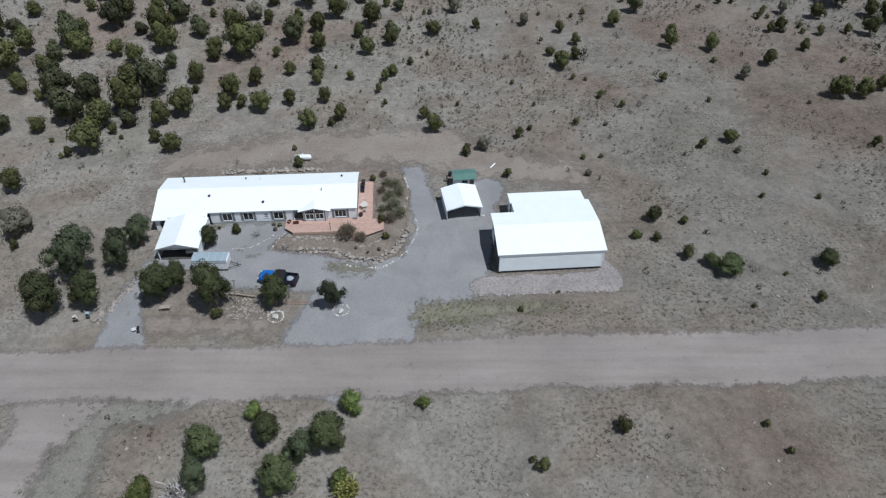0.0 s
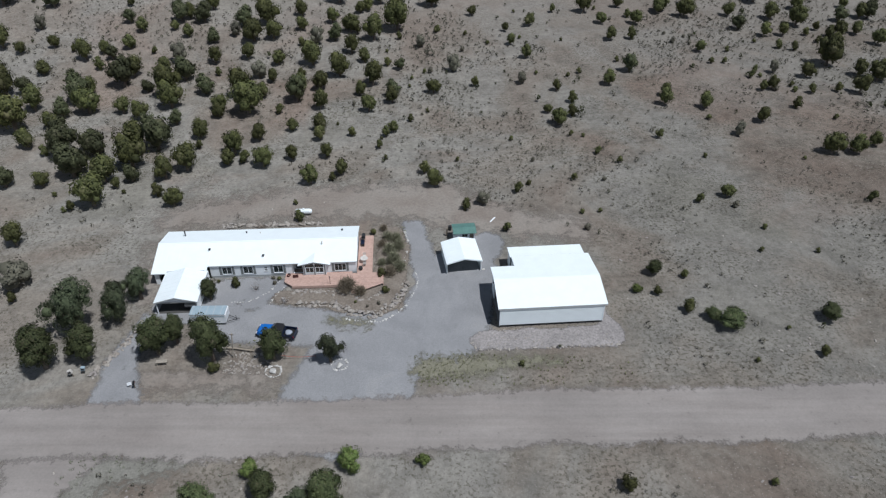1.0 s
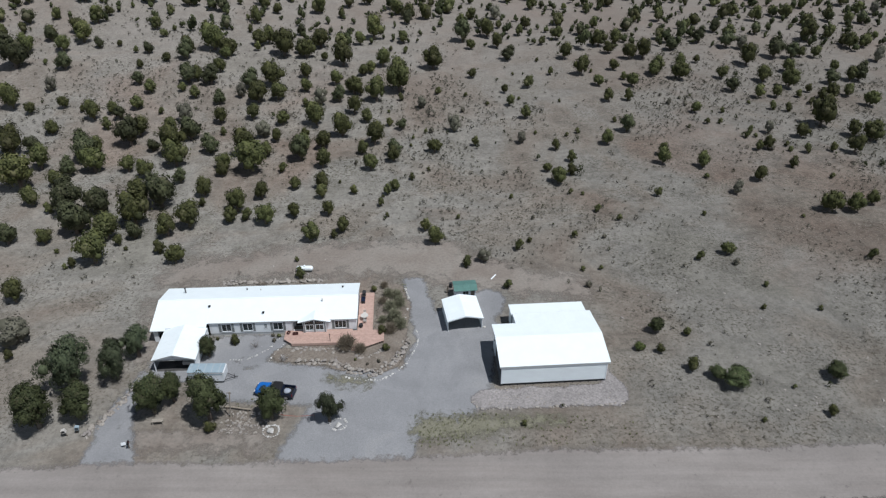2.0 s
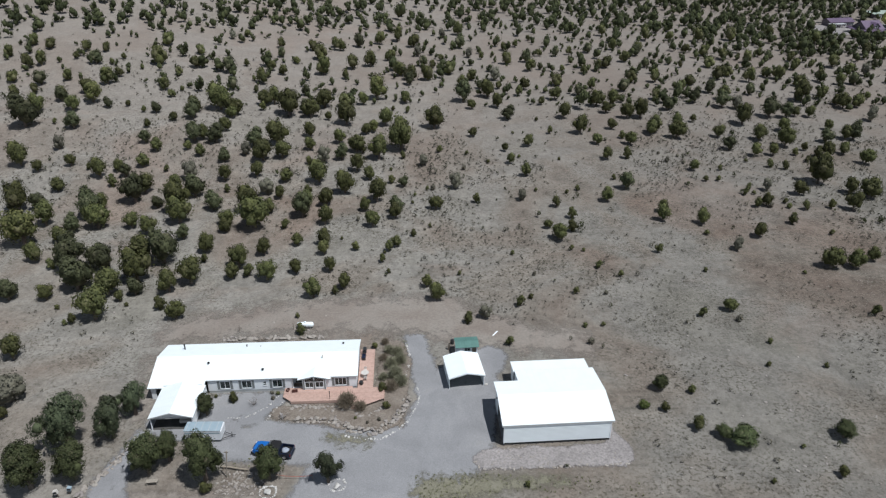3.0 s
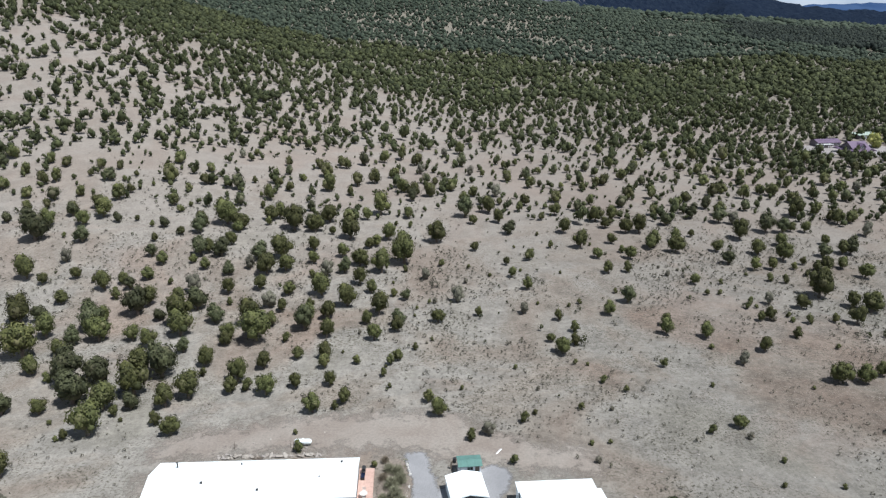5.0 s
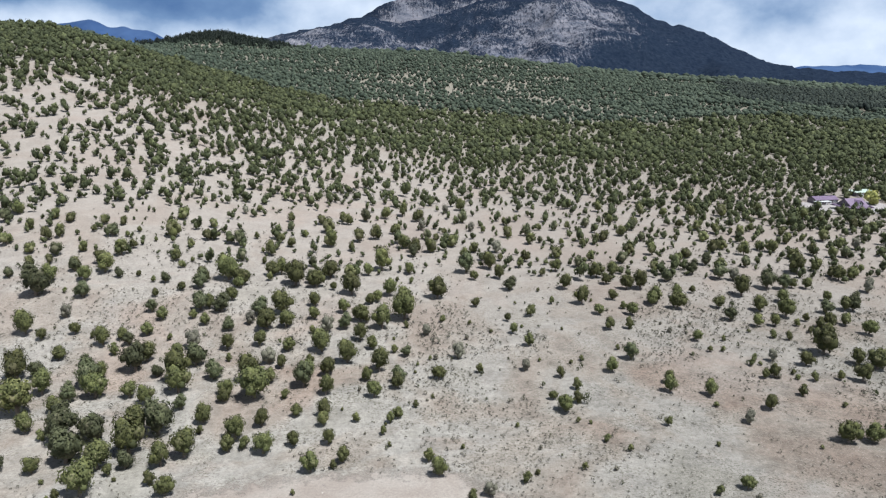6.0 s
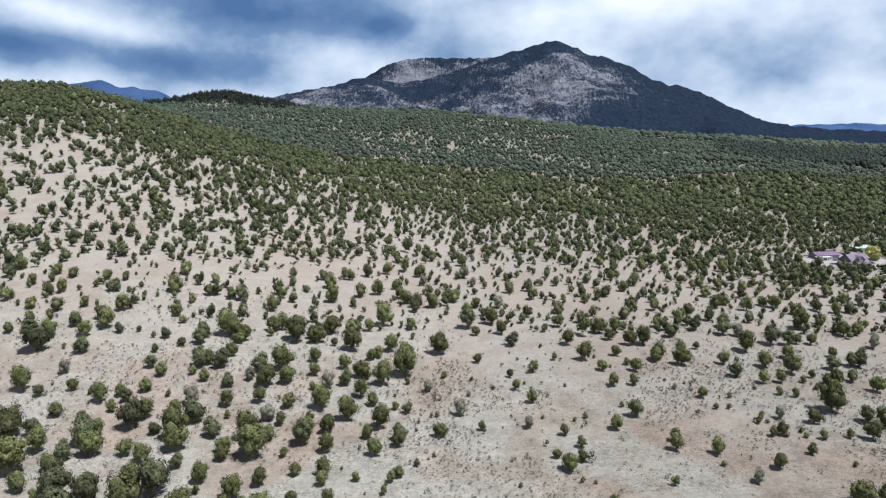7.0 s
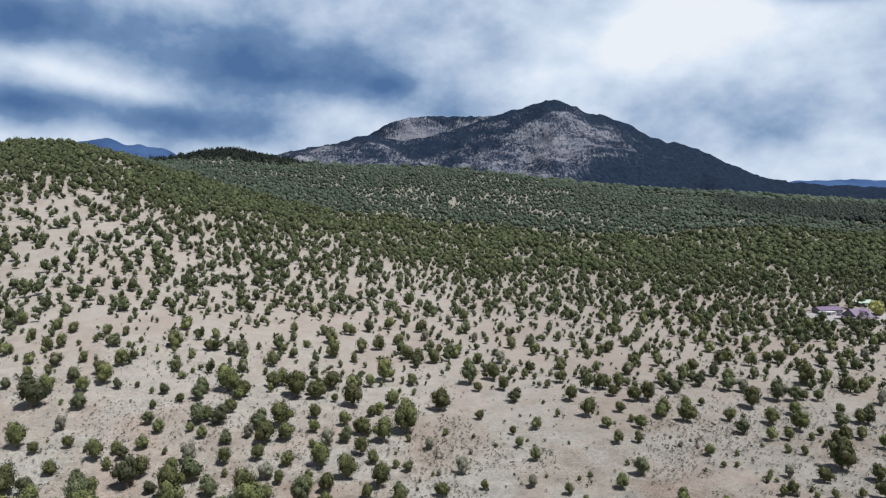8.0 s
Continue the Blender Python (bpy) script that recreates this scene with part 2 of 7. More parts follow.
def foliage_material(name, deep, bright, twig):
    p = Paint(name, 0.75, 0, 0.2)
    island = p.node("ShaderNodeNewGeometry").outputs["Random Per Island"]
    tree = p.node("ShaderNodeObjectInfo").outputs["Random"]
    c = p.mix(island, deep, bright)
    c = p.mix(p.ramp(island, (0.90, 0.0), (0.96, 1.0)), c, twig)
    lift = p.ramp(tree, (0.0, 0.62), (1.0, 1.30))
    c = p.mix(1.0, c, lift, "MULTIPLY")
    hue = p.node("ShaderNodeHueSaturation")
    p.join(c, hue.inputs["Color"])
    p.join(p.maths("ADD", 0.483, p.maths("MULTIPLY", tree, 0.022)), hue.inputs["Hue"])
    p.colour(hue.outputs[0])
    return p.m


def wood_foliage(name, deep, bright):
    """For woods in one mesh: the tone shifts from tree to tree over the ground."""
    p = Paint(name, 0.8, 0, 0.15)
    island = p.node("ShaderNodeNewGeometry").outputs["Random Per Island"]
    c = p.mix(p.ramp(island, (0.0, 0.0), (0.6, 0.38), (1.0, 1.0)), deep, bright)
    c = p.mix(1.0, c, p.ramp(p.noise(0.16, 3, 0.6), (0.3, 0.66), (0.7, 1.30)), "MULTIPLY")
    p.colour(c)
    return p.m


def bark_material():
    p = Paint("shaggy grey bark", 0.95, 0, 0.1)
    p.colour(p.ramp(p.noise(6.0, 5, 0.7, (1, 1, 0.15)), (0.3, (0.09, 0.07, 0.055)), (0.7, (0.21, 0.18, 0.155))))
    return p.m


def rock_material():
    p = Paint("pale field stone", 0.9, 0, 0.2)
    each = p.node("ShaderNodeObjectInfo").outputs["Random"]
    c = p.ramp(each, (0.0, (0.27, 0.24, 0.21)), (0.5, (0.41, 0.38, 0.34)), (1.0, (0.30, 0.275, 0.26)))
    c = p.mix(1.0, c, p.ramp(p.noise(2.5, 6, 0.7), (0.3, 0.62), (0.7, 1.12)), "MULTIPLY")
    return p.colour(c).bump(p.noise(6.0, 6, 0.7), 0.5, 0.06).m


def mountain_material():
    p = Paint("wooded mountain side with haze and shade painted in", 1.0, 0, 0.0)
    a = p.node("ShaderNodeAttribute")
    a.attribute_name = "bare"
    woods = p.maths("SUBTRACT", p.noise(0.11, 6, 0.85, (1.0, 0.3, 0.35)), 0.5)
    patches = p.maths("SUBTRACT", p.noise(0.007, 5, 0.65, (1.0, 0.5, 2.2), distort=0.5), 0.5)
    bare = p.maths("ADD", a.outputs["Fac"], p.maths("ADD", p.maths("MULTIPLY", woods, 2.5), p.maths("MULTIPLY", patches, 1.5)))
    bare = p.ramp(bare, (0.40, 0.0), (0.72, 1.0))
    # rock and trees are both tinted blue to paint in distance haze
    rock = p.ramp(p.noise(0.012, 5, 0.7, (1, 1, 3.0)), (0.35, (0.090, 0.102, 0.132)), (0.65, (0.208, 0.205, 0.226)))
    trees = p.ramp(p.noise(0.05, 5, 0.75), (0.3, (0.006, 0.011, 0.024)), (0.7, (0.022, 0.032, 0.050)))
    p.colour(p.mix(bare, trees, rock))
    return p.bump(p.noise(0.05, 6, 0.8), 0.8, 10.0).m


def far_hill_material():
    p = Paint("hills with haze in their colour", 1.0, 0, 0.0)
    # the hills' blue is painted-in air haze
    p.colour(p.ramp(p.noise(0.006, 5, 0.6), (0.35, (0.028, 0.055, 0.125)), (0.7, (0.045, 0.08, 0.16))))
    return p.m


SOIL = soil_material()
CLEARED = cleared_material()
DIRT = road_material()
GRAVEL = gravel_material("grey drive gravel", (0.218, 0.221, 0.228), (0.266, 0.269, 0.276), (0.292, 0.289, 0.287))
SCREE = gravel_material("pinkish crushed rock", (0.215, 0.202, 0.197), (0.282, 0.264, 0.257), (0.328, 0.309, 0.300), 0.36, 3.0)
JUNIPER = foliage_material("olive juniper foliage", (0.044, 0.052, 0.021), (0.106, 0.115, 0.041), (0.120, 0.118, 0.062))
DARK_JUNIPER = foliage_material("dark juniper foliage", (0.036, 0.050, 0.022), (0.102, 0.125, 0.053), (0.10, 0.096, 0.055))
PINYON = foliage_material("grey-green pinyon foliage", (0.043, 0.051, 0.026), (0.088, 0.098, 0.048), (0.115, 0.113, 0.068))
DARK_PINYON = foliage_material("dark pinyon foliage", (0.036, 0.050, 0.029), (0.098, 0.118, 0.064), (0.09, 0.09, 0.06))
LIVELY = foliage_material("yellowish juniper foliage", (0.050, 0.061, 0.022), (0.165, 0.172, 0.064), (0.16, 0.15, 0.08))
FRESH_GREEN = foliage_material("fresh green foliage", (0.055, 0.082, 0.024), (0.155, 0.200, 0.060), (0.17, 0.18, 0.08))
GREY_FOLIAGE = foliage_material("grey thin foliage", (0.080, 0.080, 0.058), (0.185, 0.180, 0.135), (0.24, 0.22, 0.19))
SAGE = foliage_material("grey sage foliage", (0.066, 0.065, 0.049), (0.150, 0.143, 0.108), (0.19, 0.17, 0.13))
# cool and bluish: the haze of distance is mixed into this colour
WOODS_HAZED = wood_foliage("far wood foliage with haze in its colour", (0.030, 0.042, 0.030), (0.069, 0.086, 0.059))
# near-black: cloud shade over far slopes is put into this foliage
CLOUD_SHADED_WOOD = wood_foliage("conifer foliage darkened for cloud shade", (0.012, 0.018, 0.015), (0.038, 0.047, 0.036))
WOODS = wood_foliage("juniper wood foliage", (0.035, 0.043, 0.021), (0.086, 0.097, 0.043))
BARK = bark_material()
ROCK = rock_material()

# ---- building blocks ----
def part(name, bm, material, parent=None, label="", m=None):
    """Links a bmesh as one mesh object, under a thing or a part."""
    me = bpy.data.meshes.new(name)
    bm.to_mesh(me)
    bm.free()
    if material:
        me.materials.append(material)
    ob = new(name, me)
    if parent:
        ob.parent = parent
    if m is not None:
        ob.matrix_basis = m
    if label:
        ob["label"] = label
    return ob


def share(name, me, parent, m, label=""):
    ob = new(name, me)
    ob.parent = parent
    ob.matrix_basis = m
    if label:
        ob["label"] = label
    return ob


def thing(name, m, label, category, group="", kind=""):
    ob = new(name)
    ob.empty_display_size = 0.3
    ob.matrix_basis = m
    return tagged(ob, label, category, group, kind)


def mesh_from(name, verts, faces, material, attributes=()):
    """A mesh object from arrays: verts n x 3, faces m x 3 or m x 4."""
    verts, faces = np.asarray(verts, np.float32), np.asarray(faces, np.int32)
    me = bpy.data.meshes.new(name)
    k = faces.shape[1]
    me.vertices.add(len(verts))
    me.vertices.foreach_set("co", verts.ravel())
    me.loops.add(faces.size)
    me.loops.foreach_set("vertex_index", faces.ravel())
    me.polygons.add(len(faces))
    me.polygons.foreach_set("loop_start", np.arange(0, faces.size, k, dtype=np.int32))
    me.update(calc_edges=True)
    me.validate()
    for key, values in attributes:
        a = me.attributes.new(key, "FLOAT", "POINT")
        a.data.foreach_set("value", np.asarray(values, np.float32))
    if material:
        me.materials.append(material)
    return new(name, me)


def grid_faces(rows, cols):
    a = np.arange(rows * cols).reshape(rows, cols)
    return np.stack([a[:-1, :-1], a[:-1, 1:], a[1:, 1:], a[1:, :-1]], -1).reshape(-1, 4)


def smooth(ob):
    ob.data.polygons.foreach_set("use_smooth", [True] * len(ob.data.polygons))
    return ob


# ---- ground, one sheet to the horizon ----
gx = np.concatenate([-np.geomspace(4900, 262, 26), np.arange(-256, 257, 4.0), np.geomspace(262, 4900, 26)])
gy = np.concatenate([-np.geomspace(4900, 60, 16), np.arange(-50, 104, 7.0), np.arange(104, 420, 4.0), np.geomspace(424, 4900, 120)])
X, Y = np.meshgrid(gx, gy)
ground = mesh_from("ground", np.stack([X, Y, land(X, Y)], -1).reshape(-1, 3), grid_faces(len(gy), len(gx)), SOIL)
smooth(ground)
tagged(ground, "dry tan and reddish rangeland soil with stones and tufts", "ground", kind="structure")

# ---- dirt road along the front, with a branch towards the viewer ----
def strip(name, ends, width, material, label, step=1.2, lanes=22, seed=5, z=0.05):
    """A ragged-edged strip of loose surface from one end to the other."""
    (x0, y0), (x1, y1) = ends
    n = int(math.hypot(x1 - x0, y1 - y0) / step)
    s, k = np.meshgrid(np.linspace(0, 1, n), np.linspace(-1, 1, lanes), indexing="ij")
    length = math.hypot(x1 - x0, y1 - y0)
    tx, ty = (x1 - x0) / length, (y1 - y0) / length
    wander = (rough(s * length, s * 0, 40, seed) - 0.5) * 1.8
    half = width / 2 + (rough(s * length, k * 0 + (k > 0) * 50.0, 7, seed + 2) - 0.5) * 1.2 + 0.9
    side = k * half + wander
    px, py = x0 + tx * s * length - ty * side, y0 + ty * s * length + tx * side
    crown = z + 0.10 * (1 - k * k) + 0.02 * rough(px, py, 1.5, seed)
    keep = np.clip((1 - np.abs(k)) * half / 1.8, 0, 1)
    ob = mesh_from(name, np.stack([px, py, crown], -1).reshape(-1, 3), grid_faces(n, lanes), material, [("keep", keep.ravel())])
    return tagged(smooth(ob), label, "road", kind="structure")


strip("road", ((-420, 41.3), (420, 70.7)), 8.6, DIRT, "wide packed tan dirt road with faint wheel tracks")


# ---- gravel drive and pads: blobs of loose stone run together ----
def loose_patch(name, blobs, material, label, step=0.4, z=0.03, soft=1.6, seed=3):
    blobs = np.array(blobs, float)
    reach = max(blobs[:, 2].max(), blobs[:, 5].max()) + 1.5
    xs = np.arange(min(blobs[:, 0].min(), blobs[:, 3].min()) - reach, max(blobs[:, 0].max(), blobs[:, 3].max()) + reach, step)
    ys = np.arange(min(blobs[:, 1].min(), blobs[:, 4].min()) - reach, max(blobs[:, 1].max(), blobs[:, 4].max()) + reach, step)
    px, py = np.meshgrid(xs, ys)
    inside = np.full(px.shape, -9.0)
    for x0, y0, r0, x1, y1, r1 in blobs:
        dx, dy = x1 - x0, y1 - y0
        f = np.clip(((px - x0) * dx + (py - y0) * dy) / (dx * dx + dy * dy + 1e-6), 0, 1)
        inside = np.maximum(inside, r0 + (r1 - r0) * f - np.hypot(px - x0 - f * dx, py - y0 - f * dy))
    inside = inside + (rough(px, py, 2.5, seed) - 0.5) * 0.7
    used = inside > -0.5 - 0.4 * soft
    cells = grid_faces(len(ys), len(xs))
    cells = cells[used.ravel()[cells].all(axis=1)]
    keep = np.clip(0.5 + inside / soft, 0, 1)
    pz = z + land(px, py) + 0.03 * rough(px, py, 1.2, seed + 1)
    index = np.full(px.size, -1)
    live = np.unique(cells)
    index[live] = np.arange(len(live))
    verts = np.stack([px, py, pz], -1).reshape(-1, 3)[live]
    ob = mesh_from(name, verts, index[cells], material, [("keep", keep.ravel()[live])])
    return tagged(smooth(ob), label, "drive", kind="structure")


loose_patch("side_road", [(-47.4, 52, 3.4, -48.6, 40, 3.0), (-48.6, 40, 3.0, -47.5, -40, 3.2), (-52, 51, 1.6, -47, 46.5, 3.2), (-41.5, 51.5, 1.4, -46, 46.5, 3.0)], DIRT, "narrow pale dirt side road joining the main road", step=0.8, z=0.035, soft=2.2, seed=11)
DRIVE = [
    (-13, 58.6, 8.3, -10, 69, 8.2),
    (-0.5, 69, 3.6, -13, 71, 3),
    (1.2, 72, 5.2, 2.8, 86, 6.0),
    (-2.3, 84, 2.4, -5.1, 98.5, 1.7),
    (5, 90, 3.6, 7.6, 93.5, 2.8),
    (-15, 71.6, 2.8, -32, 73.6, 3.4),
    (-32, 75.4, 3.0, -41, 77, 2.6),
    (-33.2, 80.4, 3.4, -28, 82, 2.4),
    (-29, 78.6, 2.0, -25.6, 82.4, 1.2),
    (-15, 74.4, 1.8, -26, 75.6, 2.2),
    (-4.2, 75.5, 2.4, -1.2, 84, 2.8),
    (-42.6, 58.6, 3.4, -44.3, 66, 2.0),
    (-44.3, 66, 2.0, -43.4, 74.5, 1.3),
]
loose_patch("driveway", DRIVE, GRAVEL, "wide grey gravel drive leading from the road to the buildings")
loose_patch("cleared_ground", [(-47, 101, 3.5, -24, 106, 5.0), (-24, 106, 5.0, -2, 107, 6.5), (-2, 105, 6, 14, 99, 4), (12, 99, 3.5, 22, 98, 3.5), (-46, 92, 2.5, -46, 80, 2.0)], CLEARED, "smooth bare tan soil cleared behind the house", step=0.8, z=0.02, soft=8.0, seed=23)
loose_patch("cleared_ground", [(-41, 62.6, 1.5, -24, 62.5, 1.5)], CLEARED, "smooth bare tan soil beside the gravel drive", z=0.02, soft=5.0, seed=24)
loose_patch("pad", [(5.8, 70.2, 2.0, 24.2, 71.2, 2.1), (24.6, 71.6, 1.7, 23.9, 76.5, 0.5)], SCREE, "pinkish crushed rock apron beside the metal workshop", z=0.06, soft=0.8, seed=8)

# ---- the mountain and the hills behind everything ----
SKYLINE = [
    (-0.38, 55), (-0.30, 66), (-0.25, 76), (-0.20, 88), (-0.162, 96), (-0.115, 112), (-0.09, 101), (-0.064, 98), (-0.03, 106), (0.0, 117), (0.042, 134),
    (0.085, 150), (0.145, 170), (0.172, 163), (0.186, 149), (0.24, 136), (0.29, 103), (0.35, 87), (0.40, 59), (0.45, 34), (0.54, 22), (0.8, 10),
]
SHOULDER = [(-0.17, 60), (-0.115, 112), (-0.082, 133), (-0.06, 138), (-0.02, 141), (0.04, 140), (0.09, 146), (0.14, 120)]
# below zero on the right flank: cloud shade painted as dark woods
BARE_AND_SHADE = [(-0.40, 0.30), (-0.25, 0.60), (-0.16, 0.56), (-0.12, 0.50), (-0.07, 0.56), (0.0, 0.62), (0.12, 0.62), (0.22, 0.62), (0.275, 0.42), (0.33, 0.05), (0.38, -0.35), (0.8, -0.5)]


def mountain(name, tops, crest, foot, back, label, spur, cover, across=300, up=100):
    u = np.linspace(tops[0][0] - 0.02, tops[-1][0] + 0.02, across)
    d = np.concatenate([np.linspace(foot, crest, up), np.linspace(crest + 40, back, 10)])
    U, D = np.meshgrid(u, d)
    top = np.interp(U, [a for a, b in tops], [b for a, b in tops])
    k = np.ones(7) / 7
    top = np.apply_along_axis(lambda r: np.convolve(np.pad(r, 3, "edge"), k, "valid"), 1, top)
    top = top + (rough(U * 900, U * 0, 6, 77, 3) - 0.5) * 4
    height = 70 + crest * top / 1217.0
    climb = np.clip((D - foot) / (crest - foot), 0, 1)
    fall = np.clip((D - crest) / (back - crest), 0, 1)
    shape = np.where(D <= crest, climb**1.2, 1 - 0.6 * fall)
    x = U * D
    ridges = (np.abs(rough(x, D * 0.55, 520, 21, 5) - 0.5) * 2 - 0.35) * spur + (rough(x, D * 0.6, 120, 25, 3) - 0.5) * spur * 0.25
    z = 40 + (height - 40) * shape + ridges * np.sin(np.pi * climb) * np.clip(top / 90, 0.1, 1) * (D <= crest)
    z = z + (rough(x, D, 45, 31, 3) - 0.5) * 20 * climb
    bare = np.interp(U + 0.34 * np.clip(0.55 - climb, 0, 1) * np.clip(U / 0.06, 0, 1) + (rough(x, D, 260, 51, 3) - 0.5) * 0.14, [a for a, b in BARE_AND_SHADE], [b for a, b in BARE_AND_SHADE])
    bare = bare + cover + np.interp(climb + (rough(x, D, 300, 55, 3) - 0.5) * 0.3, [0.0, 0.30, 0.50, 0.80, 0.93, 1.0], [0.0, 0.08, 0.14, 0.16, -0.12, -0.30])
    # a dark band slants up the gully to the summit, cloud shade painted as woods
    bare = bare - 0.38 * np.exp(-(((climb - 0.66 - 1.7 * (U + 0.03)) / 0.055) ** 2)) * (U > -0.08) * (U < 0.17)
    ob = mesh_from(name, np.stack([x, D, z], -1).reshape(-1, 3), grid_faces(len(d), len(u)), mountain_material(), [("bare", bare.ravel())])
    tagged(smooth(ob), label, "mountain", kind="structure")


mountain("mountain", SKYLINE, 3500.0, 2050.0, 3900.0, "broad wooded mountain with pale bare slopes, haze and cloud shade painted", 240, -0.23)
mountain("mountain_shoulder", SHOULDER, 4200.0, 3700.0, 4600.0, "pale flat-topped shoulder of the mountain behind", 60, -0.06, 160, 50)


def far_hills(name, reach, tops, label, seed):
    u = np.linspace(tops[0][0], tops[-1][0], 120)
    top = np.interp(u, [a for a, b in tops], [b for a, b in tops]) + (rough(u * 60, u * 0, 1.3, seed, 4) - 0.5) * 7
    rows = []
    for f, s in ((-420, 0.0), (-260, 0.45), (-120, 0.82), (0, 1.0), (140, 0.6)):
        d = reach + f
        rows.append(np.stack([u * d, u * 0 + d, 30 + s * (40 + reach * top / 1217.0) + (rough(u * 200, u * 0 + f, 9, seed, 3) - 0.5) * 40 * s * (s < 1)], -1))
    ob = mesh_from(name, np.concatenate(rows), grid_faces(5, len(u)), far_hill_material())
    tagged(smooth(ob), label, "hills", kind="structure")


far_hills("distant_hills", 4500, [(-0.9, 60), (-0.70, 88), (-0.63, 86), (-0.57, 92), (-0.50, 104), (-0.47, 92), (-0.42, 86), (-0.38, 62), (-0.3, 30)], "range of distant hills, haze painted blue", 41)
far_hills("distant_hills", 4550, [(0.40, 5), (0.5, 30), (0.56, 33), (0.66, 28), (0.85, 34), (1.1, 20)], "range of low distant hills, haze painted blue", 47)

# ---- where the trees stand: x, y, crown width ----
# by the road and the drive: x, y, crown width, height
ROADSIDE_1 = [
    (-65.2, 78.2, 1.8, 1.8), (-54.1, 64.1, 6.5, 8.1), (-52.6, 71.3, 8, 9.7), (-49.1, 66, 5.4, 6.5), (-47.3, 73.6, 5.6, 7.3),
    (-46.1, 78.5, 5.2, 6.2), (-39.6, 66.8, 5.4, 7.3), (-37.7, 69.2, 3.7, 5.6), (-35.4, 78.6, 3.3, 4.3), (-32.1, 82, 1.3, 1.4), (-31.7, 65.5, 6, 8.6),
    (-31, 64, 2, 1.8), (-27.1, 42.5, 4.8, 5.1), (-26.9, 38.7, 4.5, 4.9), (-23.3, 66, 4.3, 5.8), (-20.2, 44.7, 4, 4.6), (-17.9, 38.3, 5, 5.5),
]
ROADSIDE_2 = [
    (-16, 42, 4.4, 5.1), (-15.4, 65.5, 4.2, 5.7), (-13.1, 43.5, 5.1, 5.8), (-8.9, 80.5, 1.5, 1.3), (10.3, 42, 1.2, 1.1), (10.8, 65.3, 1.1, 1),
    (11.3, 40.9, 2, 1.8), (21.3, 46, 2.4, 2.2), (33, 80.1, 1.7, 1.6), (33.6, 84.9, 2.9, 2.9), (36.7, 76.1, 2.4, 2.4), (38.3, 46.8, 1.2, 1.1),
    (38.4, 84.3, 1.6, 1.5), (39.9, 43.1, 1.2, 1.1), (42.1, 72.7, 4.8, 3.3), (43.4, 66.1, 0.9, 0.8), (50.3, 72.5, 0.9, 0.8), (53.2, 67.2, 1.8, 1.7),
    (57, 74.5, 3.7, 3),
]
FRESH = [
    (-22.5, 48.1, 2.8, 2.8), (-11, 49.2, 3.5, 3.5), (-11.3, 39.3, 2.8, 3), (-32.6, 37.7, 3.6, 3.6), (-2.3, 49.7, 2, 1.8), (30, 80.9, 1.9, 1.7),
]
CLEARING_1 = [
    (-91.7, 133.2, 8.4), (-85.9, 126.1, 4), (-84.5, 134.4, 3.6), (-82.9, 111.1, 4.4), (-80.8, 122.9, 2.3), (-76.2, 122.7, 6.4), (-75.9, 111.3, 3.1), (-72.3, 108, 1.1),
    (-72, 125.1, 4.6), (-71.8, 92.7, 3.5), (-71.6, 115, 6.7), (-69.7, 122.6, 5), (-68.2, 102.6, 1.1), (-67.1, 103.3, 1.6), (-64.8, 113, 5.4), (-64, 127.5, 5.1),
    (-63.5, 104.6, 5.8), (-61.7, 110.7, 1.8), (-61.3, 118.3, 6), (-59.8, 109, 1), (-59.6, 113.1, 3.2), (-58.5, 125.4, 6.4), (-53.5, 114.3, 4.1), (-53.1, 108, 2.4),
    (-51.1, 130.3, 3.7), (-50.2, 117.2, 4.9), (-50.1, 125.7, 1.7), (-48.9, 104.8, 3.4), (-42.6, 119.3, 3.2), (-42.4, 123.8, 4.2), (-39.5, 120.4, 2.5), (-38.5, 129.2, 3.4),
    (-35.5, 118.8, 4.3),
]
CLEARING_2 = [
    (-32.3, 133.3, 2.7), (-30.3, 121.4, 2.7), (-27.7, 116, 0.9), (-26.9, 105.2, 1), (-26.3, 133.4, 3.6), (-25.7, 129.5, 2.9), (-25.4, 100.1, 1.8), (-25.2, 112.4, 3.4),
    (-23.5, 122.2, 2.7), (-21.3, 113.7, 1.5), (-19.7, 115.8, 2.8), (-19.3, 131.1, 1.9), (-16.8, 126.1, 0.6), (-13, 126, 1.5), (-12.9, 129.6, 0.8), (-12, 130.8, 1.9),
    (-11.5, 121.5, 1), (-10.6, 132.7, 2.4), (-3.6, 116.2, 2.2), (-1.6, 111.6, 3.1), (2.9, 120.9, 1), (4.2, 103.8, 2), (7.3, 105.3, 2.6), (11.2, 97, 1.7),
    (14.2, 109.5, 1.9), (14.3, 129.3, 1.1), (16.4, 112.1, 1.3), (18, 120.8, 1), (25, 102.5, 1.2), (25.2, 97.4, 1.4), (25.3, 114.1, 1.7), (27.3, 131.4, 1.4),
    (28.4, 102.9, 1.2),
]
CLEARING_3 = [
    (29.7, 130.8, 1.1), (31.1, 113.7, 1.1), (31.7, 123.9, 1.9), (35.5, 120.4, 1.6), (45.8, 130.3, 2), (47.3, 106.1, 1.9), (52.9, 108, 3.1), (53.1, 91.2, 1.1),
    (53.1, 122.4, 1.2), (53.3, 104.5, 1.5), (56, 97.7, 1.2), (62.4, 90.9, 1.1), (63.2, 131.6, 3.1), (73.1, 121.6, 1.1), (79.3, 106.6, 2.2), (79.7, 124.2, 5.2),
    (84.7, 124.2, 4.2), (89.9, 127.2, 3.3),
]
